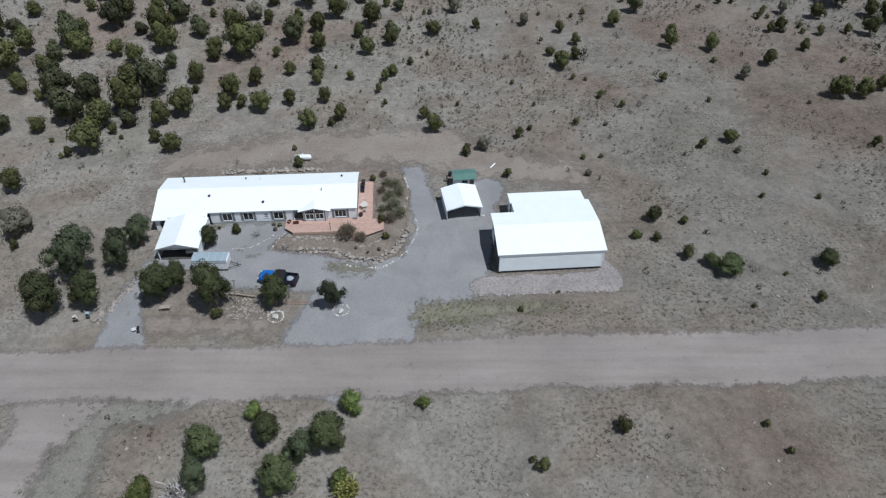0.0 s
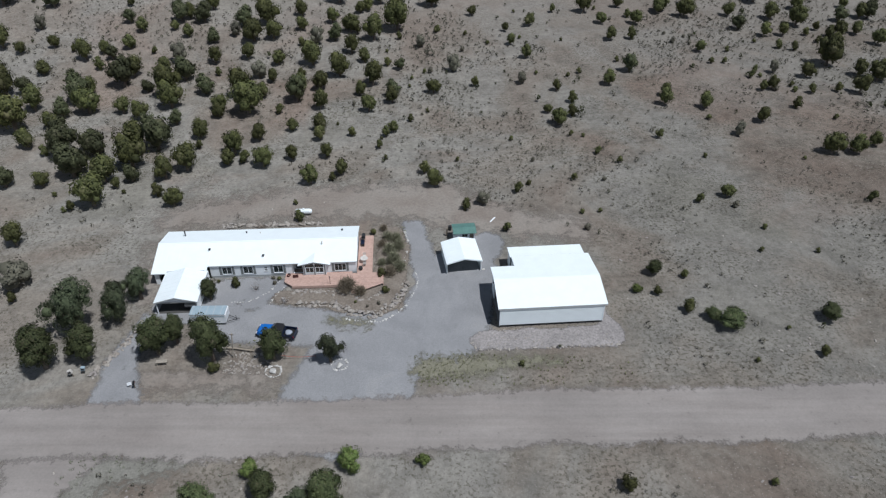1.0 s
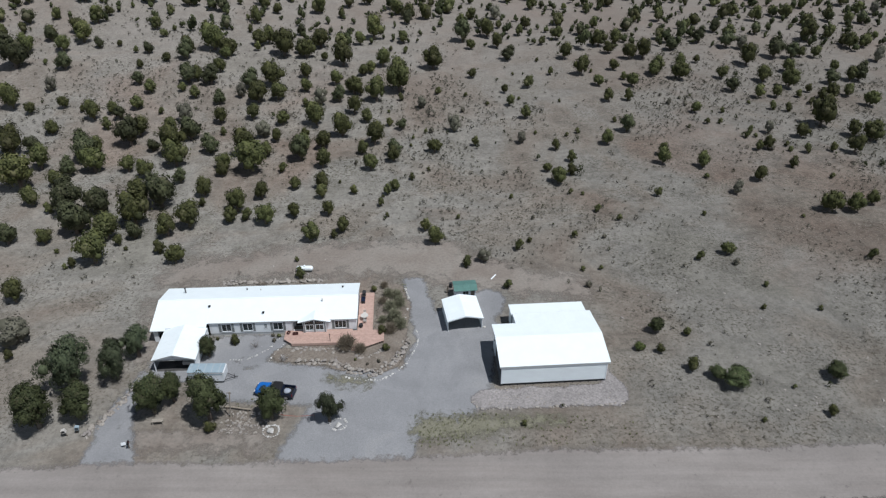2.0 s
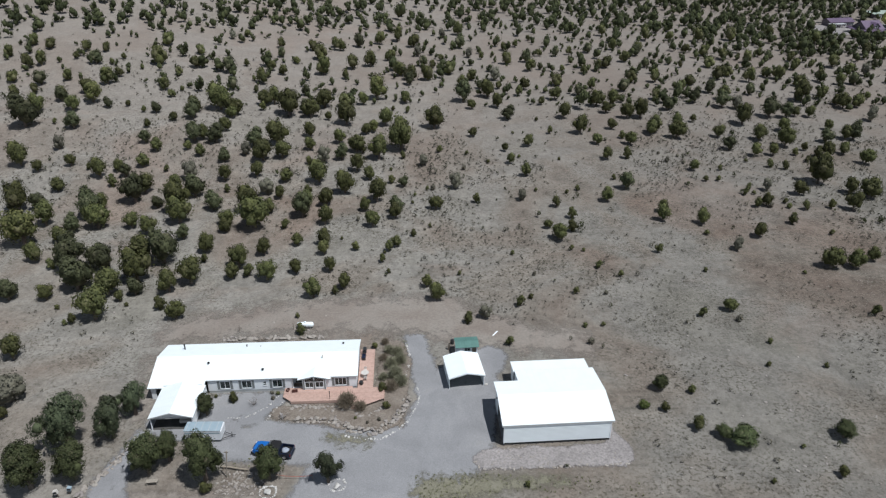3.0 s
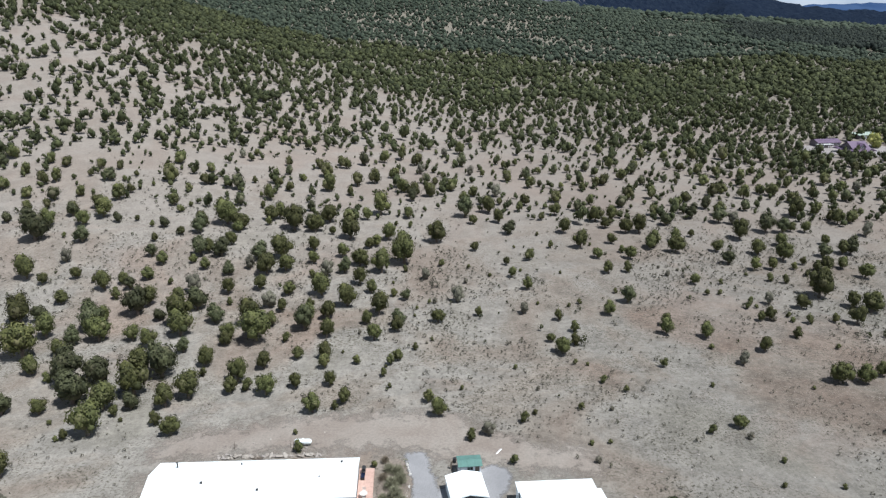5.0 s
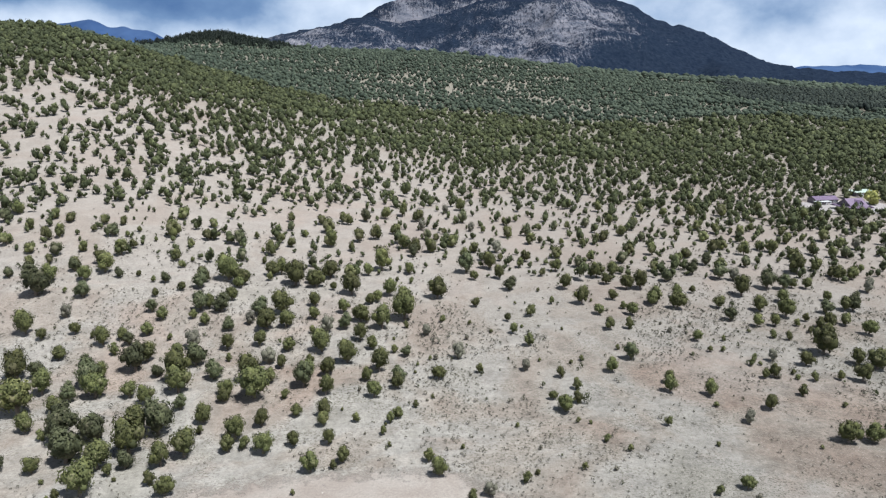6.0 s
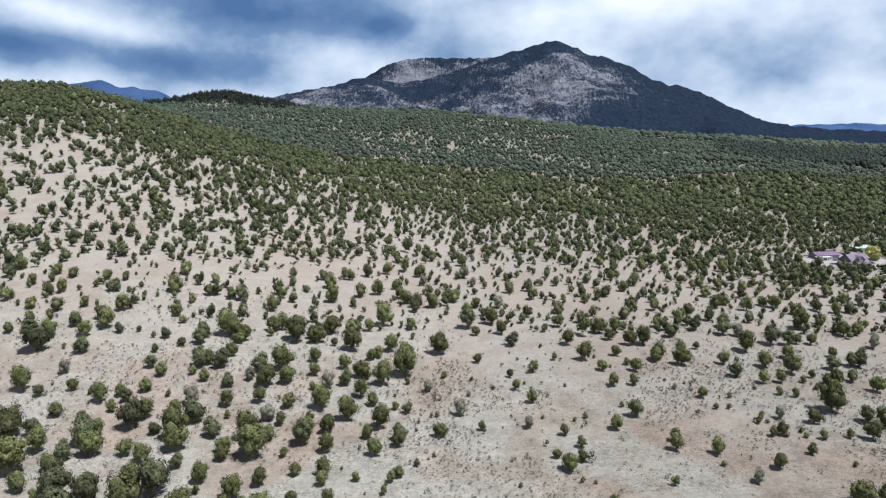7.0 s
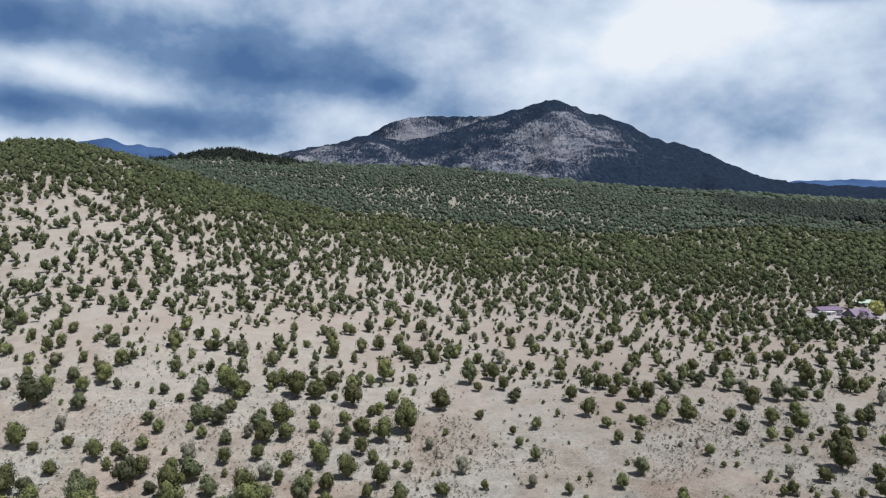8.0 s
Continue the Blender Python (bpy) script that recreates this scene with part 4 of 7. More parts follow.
for i in range(4):
    tree_kind(("upper", i), "pinyon_pine" if i % 2 else "juniper", "olive-green pinyon pine on the upper slope" if i % 2 else "olive-green juniper tree on the upper slope", crown_arrays(90 + i, 7, 520, 0.050, "egg" if i == 3 else "round"), PINYON if i == 1 else JUNIPER)
tree_kind(("grey", 0), "juniper", "grey half-dead juniper tree with thin foliage", crown_arrays(75, 9, 900, 0.032, "round", 1), GREY_FOLIAGE)
tree_kind(("low", 0), "shrub", "low dark evergreen shrub on open soil", crown_arrays(70, 6, 380, 0.055, "low"), JUNIPER)
tree_kind(("low", 1), "shrub", "low grey-green shrub on open soil", crown_arrays(71, 6, 380, 0.055, "low"), SAGE)


def plant(key, x, y, width, height, turn):
    z = float(land(x, y))
    m = Matrix.LocRotScale((x, y, z), Euler((0, 0, turn)), (width, width, height))
    t, used = TREE_KINDS[key]
    if used:
        return copy_thing(t, Matrix.LocRotScale((x, y, z), Euler((0, 0, turn)), (width / t.scale.x, width / t.scale.y, height / t.scale.z)))
    t.matrix_basis = m
    TREE_KINDS[key][1] = True
    return t


chance = random.Random(8)


def plant_all(places, group, size=1.0, far=False):
    for x, y, w in places:
        if x > 15:
            w = w * 0.88
        if w < 1.5:
            key = ("low", 0) if chance.random() < 0.7 else ("low", 1)
            h = w * chance.uniform(0.85, 1.2)
        elif w < 2.6:
            key = ("cone", 0) if chance.random() < 0.5 else ("round", chance.randrange(4))
            h = w * chance.uniform(1.1, 1.4)
            if chance.random() < 0.15:
                key = ("cone", 1)
        else:
            roll = chance.random()
            key = ("tall", chance.randrange(2)) if roll < 0.22 else ("lively", 0) if roll < 0.25 else ("round", chance.randrange(4))
            h = w * chance.uniform(1.0, 1.32)
            if 0.88 < roll < 0.97 and w < 5:
                key = ("grey", 0)
            if far and not 0.88 < roll < 0.97:
                key = ("upper", chance.randrange(4))
        tagged(plant(key, x, y, w * 1.02 * size, h * size, chance.uniform(0, 6.3)), group=group)


for x, y, w, h in ROADSIDE_1 + ROADSIDE_2:
    key = ("low", 0) if w < 1.4 else ("round", chance.randrange(4)) if w < 2.6 else ("near", chance.randrange(3))
    tagged(plant(key, x, y + 0.1 * h, w * 0.89, h * 1.03, chance.uniform(0, 6.3)), group="trees along the road and the drive")
tagged(plant(("near", 1), 39.9, 74.7, 2.7, 2.3, 1.0), group="trees along the road and the drive")
for x, y, w, h in FRESH:
    tagged(plant(("near_lively", 0), x, y, w * 0.95, h * 0.95, chance.uniform(0, 6.3)), group="trees along the road and the drive")
plant_all(CLEARING_1 + CLEARING_2 + CLEARING_3, "trees round the clearing", 1.03)
plant_all(SLOPE_1 + SLOPE_2 + SLOPE_3 + SLOPE_4 + SLOPE_5 + SLOPE_6 + SLOPE_7 + SLOPE_8 + FILL_IN, "trees on the near slope", 1.08)

plant_all(UPPER_1 + UPPER_2 + UPPER_3 + UPPER_4 + UPPER_5, "trees on the upper slope", far=True)


# ---- the woods beyond, too many to count ----
def scatter(cell, x_range, y_range, density, seed):
    """Places on a loose grid, kept by chance where density (per square metre) says so."""
    rng = np.random.default_rng(seed)
    px, py = np.meshgrid(np.arange(*x_range, cell), np.arange(*y_range, cell))
    px = px + rng.uniform(-0.48, 0.48, px.shape) * cell
    py = py + rng.uniform(-0.48, 0.48, py.shape) * cell
    px, py = px.ravel(), py.ravel()
    keep = rng.random(px.size) < density(px, py) * cell * cell
    return px[keep], py[keep], rng


def sow(name, px, py, width, height, forms, material, label, category, seed):
    rng = np.random.default_rng(seed)
    pz = land(px, py)
    which, turn = rng.integers(0, len(forms), px.size), rng.uniform(0, 6.3, px.size)
    verts, faces, n = [], [], 0
    for k, (v, f) in enumerate(forms):
        sel = np.where(which == k)[0]
        c, s = np.cos(turn[sel])[:, None], np.sin(turn[sel])[:, None]
        w, h = width[sel][:, None], height[sel][:, None]
        x = (v[:, 0] * c - v[:, 1] * s) * w + px[sel][:, None]
        y = (v[:, 0] * s + v[:, 1] * c) * w + py[sel][:, None]
        z = v[:, 2] * h + pz[sel][:, None]
        verts.append(np.stack([x, y, z], -1).reshape(-1, 3))
        faces.append((f[None] + (np.arange(len(sel)) * len(v))[:, None, None] + n).reshape(-1, 3))
        n += len(sel) * len(v)
    ob = smooth(mesh_from(name, np.concatenate(verts), np.concatenate(faces), material))
    return tagged(ob, label, category, kind="stuff")


def mid_density(x, y):
    u = x / y
    d = np.interp(y, [225, 260, 330, 420, 520], [0.012, 0.014, 0.018, 0.024, 0.029])
    d = d * np.clip(0.5 + 1.0 * rough(x, y, 55, 61), 0.35, 1.5)
    d = d * np.where((u < -0.30) & (rough(x, y, 40, 66) < 0.42), 0.55, 1.15)
    d = d * np.interp(u, [-0.15, 0.0, 0.22, 0.4], [1.0, 0.8, 0.85, 1.35]) * (1 - np.exp(-(((x + 193) / 16) ** 2) - ((y - 322) / 24) ** 2))
    return d * np.where((np.abs(x - 203) < 24) & (np.abs(y - 346) < 16), 0, 1) * (np.abs(u) < 0.74)


def shaded_wood_density(x, y):
    u = x / y + (rough(x, y, 90, 97) - 0.5) * 0.05
    near = np.interp(u, [0.385, 0.43, 0.65], [1230, 960, 860])
    return 0.026 * np.clip((y - near) / 60, 0, 1) * np.clip((1620 - y) / 120, 0, 1) * (u > 0.385)


def far_density(x, y):
    u = x / y
    d = np.interp(y, [500, 650, 900, 1450], [0.026, 0.030, 0.030, 0.026])
    # thicker woods west and east, partly to darken slopes in place of cloud shade
    bare = np.clip((rough(x, y, 60, 71) - 0.28) * 3.6, 0.5, 1.12) * np.interp(u, [-0.6, -0.45, -0.2, 0.0, 0.35], [1.4, 1.4, 1.3, 1.2, 1.3])
    return d * bare * (np.abs(u) < 0.72) * (land(x, y) > 5) * (1 - shaded_wood_density(x, y) / 0.026)


mid_forms = [crown_arrays(100 + i, 3 if i % 2 else 2, 80, 0.085, "cone" if i == 4 else "egg" if i == 5 else "round", 1) for i in range(6)]
far_forms = [far_crown(120 + i, 1, 0.22) for i in range(8)]
UPPER_EDGE = ([-0.65, -0.5, -0.34, -0.17, -0.01, 0.17, 0.33, 0.5, 0.64], [258, 263, 283, 308, 328, 336, 330, 288, 280])
mx, my, rng = scatter(5.5, (-380, 380), (226, 500), mid_density, 5)
clear = my > np.interp(mx / my, UPPER_EDGE[0], UPPER_EDGE[1]) + np.where(np.abs(mx / my) > 0.65, -60, 0)
mx, my = mx[clear], my[clear]
mw = np.minimum(rng.lognormal(math.log(3.65), 0.38, mx.size), 5.6) * np.interp(my, [330, 500], [1.0, 1.15])
sow("woods", mx, my, mw, mw * rng.uniform(0.85, 1.2, mx.size), mid_forms, WOODS, "scattered juniper and pinyon trees on the dry slope", "woods", 6)
fx, fy, rng = scatter(5.0, (-1050, 1050), (500, 1450), far_density, 7)
fw = np.minimum(rng.lognormal(math.log(3.5), 0.34, fx.size), 5.8) * np.interp(fy, [560, 800], [1.0, 1.1]) * np.interp(fx / fy, [-0.3, 0.0, 0.35], [1.05, 1.05, 1.15])
fh = fw * rng.uniform(0.9, 1.3, fx.size)
hither = fy < 760 + 160 * (rough(fx, fy, 70, 73) - 0.5)
sow("woods", fx[hither], fy[hither], fw[hither], fh[hither], [far_crown(130 + i, 13, 0.15) for i in range(8)], WOODS, "dense juniper woods covering the slopes", "woods", 8)
sow("woods", fx[~hither], fy[~hither], fw[~hither], fh[~hither], far_forms, WOODS_HAZED, "dense juniper woods covering the far slopes, haze in their colour", "woods", 11)


# eastern wood along the mountain foot, cloud shade put into its colour
tx, ty, rng = scatter(5.5, (330, 1150), (820, 1620), shaded_wood_density, 67)
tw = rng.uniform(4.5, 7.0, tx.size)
sow("woods", tx, ty, tw, tw * rng.uniform(1.2, 1.8, tx.size), far_forms, CLOUD_SHADED_WOOD, "close wood at the mountain foot, coloured dark for cloud shade", "woods", 68)


# taller conifers on the knoll to the west, coloured dark for cloud shade
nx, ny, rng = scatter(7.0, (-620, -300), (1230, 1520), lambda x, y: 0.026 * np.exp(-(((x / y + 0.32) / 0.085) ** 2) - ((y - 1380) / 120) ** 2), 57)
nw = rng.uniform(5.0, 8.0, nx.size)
sow("woods", nx, ny, nw, nw * rng.uniform(1.5, 2.3, nx.size), [crown_arrays(180 + i, 6, 40, 0.12, "cone", 0) for i in range(4)], CLOUD_SHADED_WOOD, "tall conifers on the far knoll, coloured dark for cloud shade", "woods", 58)


def farthest_density(x, y):
    return 0.0058 * np.clip((rough(x, y, 140, 75) - 0.22) * 3.5, 0.2, 1.1) * (x / y > -0.72) * (x / y < 0.74)


qx, qy, rng = scatter(9.0, (-1700, 1760), (1450, 2350), farthest_density, 17)
qw = rng.lognormal(math.log(11.0), 0.25, qx.size)
sow("woods", qx, qy, qw, qw * rng.uniform(0.6, 0.9, qx.size), [far_crown(160 + i, 0, 0.2) for i in range(4)], WOODS_HAZED, "woods at the foot of the mountain, haze in their colour", "woods", 18)


def seedling_density(x, y):
    d = np.interp(y, [120, 150, 240], [0.0035, 0.009, 0.011]) * np.clip((rough(x, y, 34, 87) - 0.3) * 3, 0.2, 1.2)
    return d * (np.abs(x / y) < 0.8) * ~((y < 118) & (x > -60) & (x < 14)) * (y > 64)


kx, ky, rng = scatter(5.0, (-190, 200), (64, 240), seedling_density, 27)
ex, ey, rng = scatter(6.0, (-240, 250), (225, 350), lambda x, y: 0.021 * np.interp(x / y, [0.1, 0.35], [1.0, 1.9]) * np.clip(0.3 + rough(x, y, 45, 63), 0.2, 1.3) * (np.abs(x / y) < 0.72) * ~((np.abs(x - 203) < 22) & (np.abs(y - 346) < 16)), 37)
ew = rng.lognormal(math.log(2.1), 0.4, ex.size)
sow("young_trees", ex, ey, ew, ew * rng.uniform(0.85, 1.3, ex.size), mid_forms, WOODS, "small young junipers between the larger trees", "shrubs", 38)
kw = np.random.default_rng(29).lognormal(math.log(0.9), 0.35, kx.size)
sow("seedlings", kx, ky, kw, kw * rng.uniform(0.8, 1.3, kx.size), [crown_arrays(170 + i, 1, 80, 0.10, "round", 0) for i in range(4)], WOODS, "small dark juniper seedlings scattered over the soil", "shrubs", 28)


def sage_density(x, y):
    d = 0.55 * np.clip((rough(x, y, 19, 81) - 0.45) * 6, 0.02, 1.2) * np.clip(0.3 + 1.6 * rough(x, y, 5, 82) ** 2, 0.2, 1.4)
    d = d * np.where(x > -5, 1.0, 0.45) * np.where((x > 25) & (y < 85), 0.55, 1.0)
    brush = np.interp(x / np.maximum(y, 40), [-0.55, -0.42, -0.02, 0.06, 0.22, 0.34], [0.1, 0.26, 0.26, 0.03, 0.04, 0.34]) * np.clip((y - 120) / 30, 0, 1) * np.clip((270 - y) / 60, 0, 1)
    d = np.where(y > 200, 0, d) + brush * np.clip((rough(x, y, 8, 83) - 0.36) * 3.5, 0, 1)
    return d * (np.abs(x / np.maximum(y, 40)) < 0.85) * ~((y > 58) & (y < 99) & (x > -52) & (x < 28)) * ~((y > 48) & (y < 63)) * ~((np.abs(x + 20) < 28) & (y < 112) & (y > 90))


sx, sy, rng = scatter(1.2, (-150, 190), (30, 270), sage_density, 9)
sw = rng.lognormal(math.log(0.46), 0.35, sx.size) * np.interp(sy, [110, 170], [1.0, 1.45])
sow("sagebrush", sx, sy, sw, sw * rng.uniform(0.6, 0.9, sx.size), [crown_arrays(140 + i, 0, 20, 0.15, "round", 0) for i in range(3)], SAGE, "low grey-brown sagebrush scattered over the soil", "shrubs", 10)

# ---- shapes for made things ----
def block(x0, y0, z0, x1, y1, z1, bevel=0.0):
    bm = bmesh.new()
    bmesh.ops.create_cube(bm, size=1.0, matrix=Matrix.LocRotScale(((x0 + x1) / 2, (y0 + y1) / 2, (z0 + z1) / 2), None, (abs(x1 - x0), abs(y1 - y0), abs(z1 - z0))))
    if bevel:
        bmesh.ops.bevel(bm, geom=bm.edges[:], offset=bevel, segments=2, affect="EDGES", clamp_overlap=True)
    return bm


def merged(*bms):
    out = bmesh.new()
    for bm in bms:
        me = bpy.data.meshes.new("piece")
        bm.to_mesh(me)
        bm.free()
        out.from_mesh(me)
        bpy.data.meshes.remove(me)
    return out


def prism(profile, axis, a, b):
    """A closed outline in (across, z), drawn out from a to b along x or y."""
    bm = bmesh.new()

    def at(s, z, k):
        return (k, s, z) if axis == "x" else (s, k, z)

    lo = [bm.verts.new(at(s, z, a)) for s, z in profile]
    hi = [bm.verts.new(at(s, z, b)) for s, z in profile]
    bm.faces.new(lo)
    bm.faces.new(hi)
    for i in range(len(profile)):
        j = (i + 1) % len(profile)
        bm.faces.new((lo[i], lo[j], hi[j], hi[i]))
    bmesh.ops.recalc_face_normals(bm, faces=bm.faces[:])
    return bm


def sheet(line, axis, a, b, thick=0.1):
    """A roof sheet of some thickness over an open line in (across, z)."""
    return prism(list(line) + [(s, z - thick) for s, z in reversed(line)], axis, a, b)


def seams(line, axis, a, b, pitch, lift=0.012, half=0.03):
    """Raised ribs that run up and down a sheet roof."""
    out = []
    n = max(1, int(round((b - a) / pitch)))
    for i in range(n + 1):
        k = a + 0.05 + (b - a - 0.1) * i / n
        out.append(prism([(s, z + lift) for s, z in line] + [(s, z + 0.002) for s, z in reversed(line)], axis, k - half, k + half))
    return merged(*out)


def tube(points, radius, sides=8, ends=True):
    bm = bmesh.new()
    rings = []
    pts = [Vector(p) for p in points]
    for i, p in enumerate(pts):
        way = (pts[min(i + 1, len(pts) - 1)] - pts[max(i - 1, 0)]).normalized()
        q = way.to_track_quat("Z", "Y")
        r = radius[i] if isinstance(radius, (list, tuple)) else radius
        rings.append([bm.verts.new(p + q @ Vector((r * math.cos(k * 2 * math.pi / sides), r * math.sin(k * 2 * math.pi / sides), 0))) for k in range(sides)])
    for lo, hi in zip(rings, rings[1:]):
        for k in range(sides):
            bm.faces.new((lo[k], lo[(k + 1) % sides], hi[(k + 1) % sides], hi[k]))
    if ends:
        bm.faces.new(rings[0][::-1])
        bm.faces.new(rings[-1])
    return bm


def wall_bm(x0, x1, z0, z1, y0, y1, holes=()):
    """A wall along x from y0 (outside) to y1 with openings (xa, xb, za, zb) cut through."""
    xs = sorted({x0, x1, *[h[0] for h in holes], *[h[1] for h in holes]})
    zs = sorted({z0, z1, *[h[2] for h in holes], *[h[3] for h in holes]})

    def solid(i, j):
        if not (0 <= i < len(xs) - 1 and 0 <= j < len(zs) - 1):
            return False
        cx, cz = (xs[i] + xs[i + 1]) / 2, (zs[j] + zs[j + 1]) / 2
        return not any(a < cx < b and c < cz < d for a, b, c, d in holes)

    bm = bmesh.new()

    def quad(*p):
        bm.faces.new([bm.verts.new(v) for v in p])

    for i in range(len(xs) - 1):
        for j in range(len(zs) - 1):
            if not solid(i, j):
                continue
            a, b, c, d = xs[i], xs[i + 1], zs[j], zs[j + 1]
            quad((a, y0, c), (b, y0, c), (b, y0, d), (a, y0, d))
            quad((b, y1, c), (a, y1, c), (a, y1, d), (b, y1, d))
            if not solid(i - 1, j):
                quad((a, y1, c), (a, y0, c), (a, y0, d), (a, y1, d))
            if not solid(i + 1, j):
                quad((b, y0, c), (b, y1, c), (b, y1, d), (b, y0, d))
            if not solid(i, j - 1):
                quad((a, y1, c), (b, y1, c), (b, y0, c), (a, y0, c))
            if not solid(i, j + 1):
                quad((a, y0, d), (b, y0, d), (b, y1, d), (a, y1, d))
    bmesh.ops.remove_doubles(bm, verts=bm.verts[:], dist=0.001)
    return bm


def frame_bm(x0, x1, z0, z1, y0, y1, w, bars=(), rails=()):
    pieces = [block(x0, y0, z0, x0 + w, y1, z1), block(x1 - w, y0, z0, x1, y1, z1), block(x0 + w, y0, z0, x1 - w, y1, z0 + w), block(x0 + w, y0, z1 - w, x1 - w, y1, z1)]
    pieces += [block(b - w / 2, y0, z0 + w, b + w / 2, y1, z1 - w) for b in bars]
    pieces += [block(x0 + w, y0 + 0.005, r - w / 2, x1 - w, y1 - 0.005, r + w / 2) for r in rails]
    return merged(*pieces)


def ribbed(x0, x1, z0, z1, y, thick, pitch, depth=0.03):
    """A sheet wall with level ribs."""
    n = int(round((z1 - z0) / pitch))
    face = []
    for i in range(n):
        z, h = z0 + (z1 - z0) * i / n, (z1 - z0) / n
        face += [(y, z), (y, z + 0.55 * h), (y - depth, z + 0.68 * h), (y - depth, z + 0.88 * h)]
    face.append((y, z1))
    return prism(face + [(y + thick, z1), (y + thick, z0)], "x", x0, x1)


METAL_WHITE = plain("white enamelled sheet metal", (0.85, 0.92, 0.935), 0.42, 0.0, 0.5, 0.05, 0.6)
SIDING = plain("white painted siding", (0.87, 0.91, 0.935), 0.55, 0.0, 0.4, 0.08, 0.8)
TRIM = plain("grey-green painted trim", (0.25, 0.275, 0.275), 0.6, 0.0, 0.4, 0.2, 2.0)
DARK_BACKING = plain("dark grey-green window backing", (0.060, 0.082, 0.078), 0.7, 0.0, 0.3, 0.3, 3.0)
PALE_WOOD = plain("sun-bleached pale wood", (0.44, 0.40, 0.34), 0.85, 0.0, 0.2, 0.3, 3.0)
PALE_TRIM = plain("pale grey trim", (0.52, 0.54, 0.54), 0.55, 0.0, 0.4, 0.15, 2.0)
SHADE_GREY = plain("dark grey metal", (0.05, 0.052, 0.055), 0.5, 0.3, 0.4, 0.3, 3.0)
BLACK = plain("black rubber", (0.018, 0.018, 0.02), 0.75, 0.0, 0.3, 0.3, 6.0)
CHROME = plain("dull chrome", (0.6, 0.6, 0.6), 0.25, 1.0, 0.5, 0.1, 4.0)
CONCRETE = plain("grey concrete", (0.33, 0.325, 0.315), 0.9, 0.0, 0.2, 0.25, 1.2)
# very dark concrete: the carport's shade is painted into the floor
SHADE_SLAB = plain("concrete darkened for carport shade", (0.10, 0.098, 0.095), 0.85, 0.0, 0.3, 0.4, 0.8)
WOOD_GREY = plain("weathered grey wood", (0.26, 0.22, 0.18), 0.85, 0.0, 0.2, 0.4, 3.0)
RED_WOOD = plain("dark red painted wood", (0.12, 0.052, 0.047), 0.6, 0.0, 0.3, 0.3, 3.0)
GREEN_ROOF = plain("faded green sheet roof", (0.125, 0.255, 0.225), 0.5, 0.0, 0.4, 0.25, 1.0)
PURPLE = plain("purple sheet roof", (0.150, 0.108, 0.172), 0.5, 0.0, 0.4, 0.2, 0.4)
MAUVE = plain("mauve grey stucco", (0.17, 0.15, 0.165), 0.9, 0.0, 0.2, 0.2, 0.5)
PALE_GREEN = plain("pale green flat roof", (0.38, 0.46, 0.40), 0.7, 0.0, 0.3, 0.2, 0.4)
# this blue is lightened to paint in the sky's reflection on the bonnet
BLUE_PAINT = plain("blue car paint lightened for sky reflection", (0.015, 0.15, 0.52), 0.22, 0.1, 0.6, 0.1, 1.5)
NAVY_PAINT = plain("dark blue car paint", (0.012, 0.022, 0.055), 0.3, 0.2, 0.6, 0.15, 1.5)
BLUE_GREY = plain("pale blue-grey sheet metal", (0.36, 0.46, 0.52), 0.45, 0.1, 0.4, 0.15, 0.9)
CREAM = plain("off-white plastic", (0.62, 0.60, 0.56), 0.6, 0.0, 0.4, 0.15, 2.0)
RED_ROPE = plain("faded red rope", (0.42, 0.12, 0.09), 0.9, 0.0, 0.1, 0.2, 6.0)
LAMP_RED = plain("red lamp lens", (0.35, 0.012, 0.01), 0.2, 0.0, 0.5, 0.05, 4.0)
LAMP_CLEAR = plain("clear lamp lens", (0.7, 0.7, 0.72), 0.15, 0.2, 0.6, 0.05, 4.0)


def decking_material():
    p = Paint("salmon stained deck boards", 0.75, 0, 0.25)
    island = p.node("ShaderNodeNewGeometry").outputs["Random Per Island"]
    c = p.mix(island, (0.49, 0.335, 0.28), (0.53, 0.375, 0.315))
    return p.colour(p.mix(1.0, c, p.ramp(p.noise(2.0, 5, 0.7), (0.3, 0.8), (0.7, 1.1)), "MULTIPLY")).m


def glass_material():
    p = Paint("window glass", 0.03, 0, 0.5)
    p.s.inputs["Transmission Weight"].default_value = 1.0
    p.s.inputs["IOR"].default_value = 1.45
    return p.colour((0.75, 0.82, 0.84)).m


def bed_material():
    p = Paint("brown planting bed soil", 0.95, 0, 0.1)
    c = p.ramp(p.noise(0.35, 6, 0.65), (0.32, (0.170, 0.146, 0.122)), (0.55, (0.222, 0.193, 0.163)), (0.75, (0.252, 0.228, 0.197)))
    p.colour(p.mix(1.0, c, p.ramp(p.noise(4.0, 5, 0.75), (0.35, 0.65), (0.65, 1.2)), "MULTIPLY"))
    p.bump(p.noise(5.0, 6, 0.7), 0.5, 0.08)
    return p.fade("keep", 1.2).m


DECKING = decking_material()
GLASS = glass_material()
BED = bed_material()


def verge_material():
    p = Paint("thin yellow-green turf", 0.95, 0, 0.1)
    c = p.ramp(p.noise(0.5, 6, 0.7), (0.34, (0.178, 0.170, 0.124)), (0.52, (0.203, 0.196, 0.148)), (0.68, (0.228, 0.216, 0.174)))
    p.colour(p.mix(1.0, c, p.ramp(p.noise(5.0, 5, 0.75), (0.35, 0.72), (0.65, 1.18)), "MULTIPLY"))
    p.bump(p.noise(6.0, 6, 0.7), 0.5, 0.08)
    return p.fade("keep", 0.8).m


VERGE = verge_material()


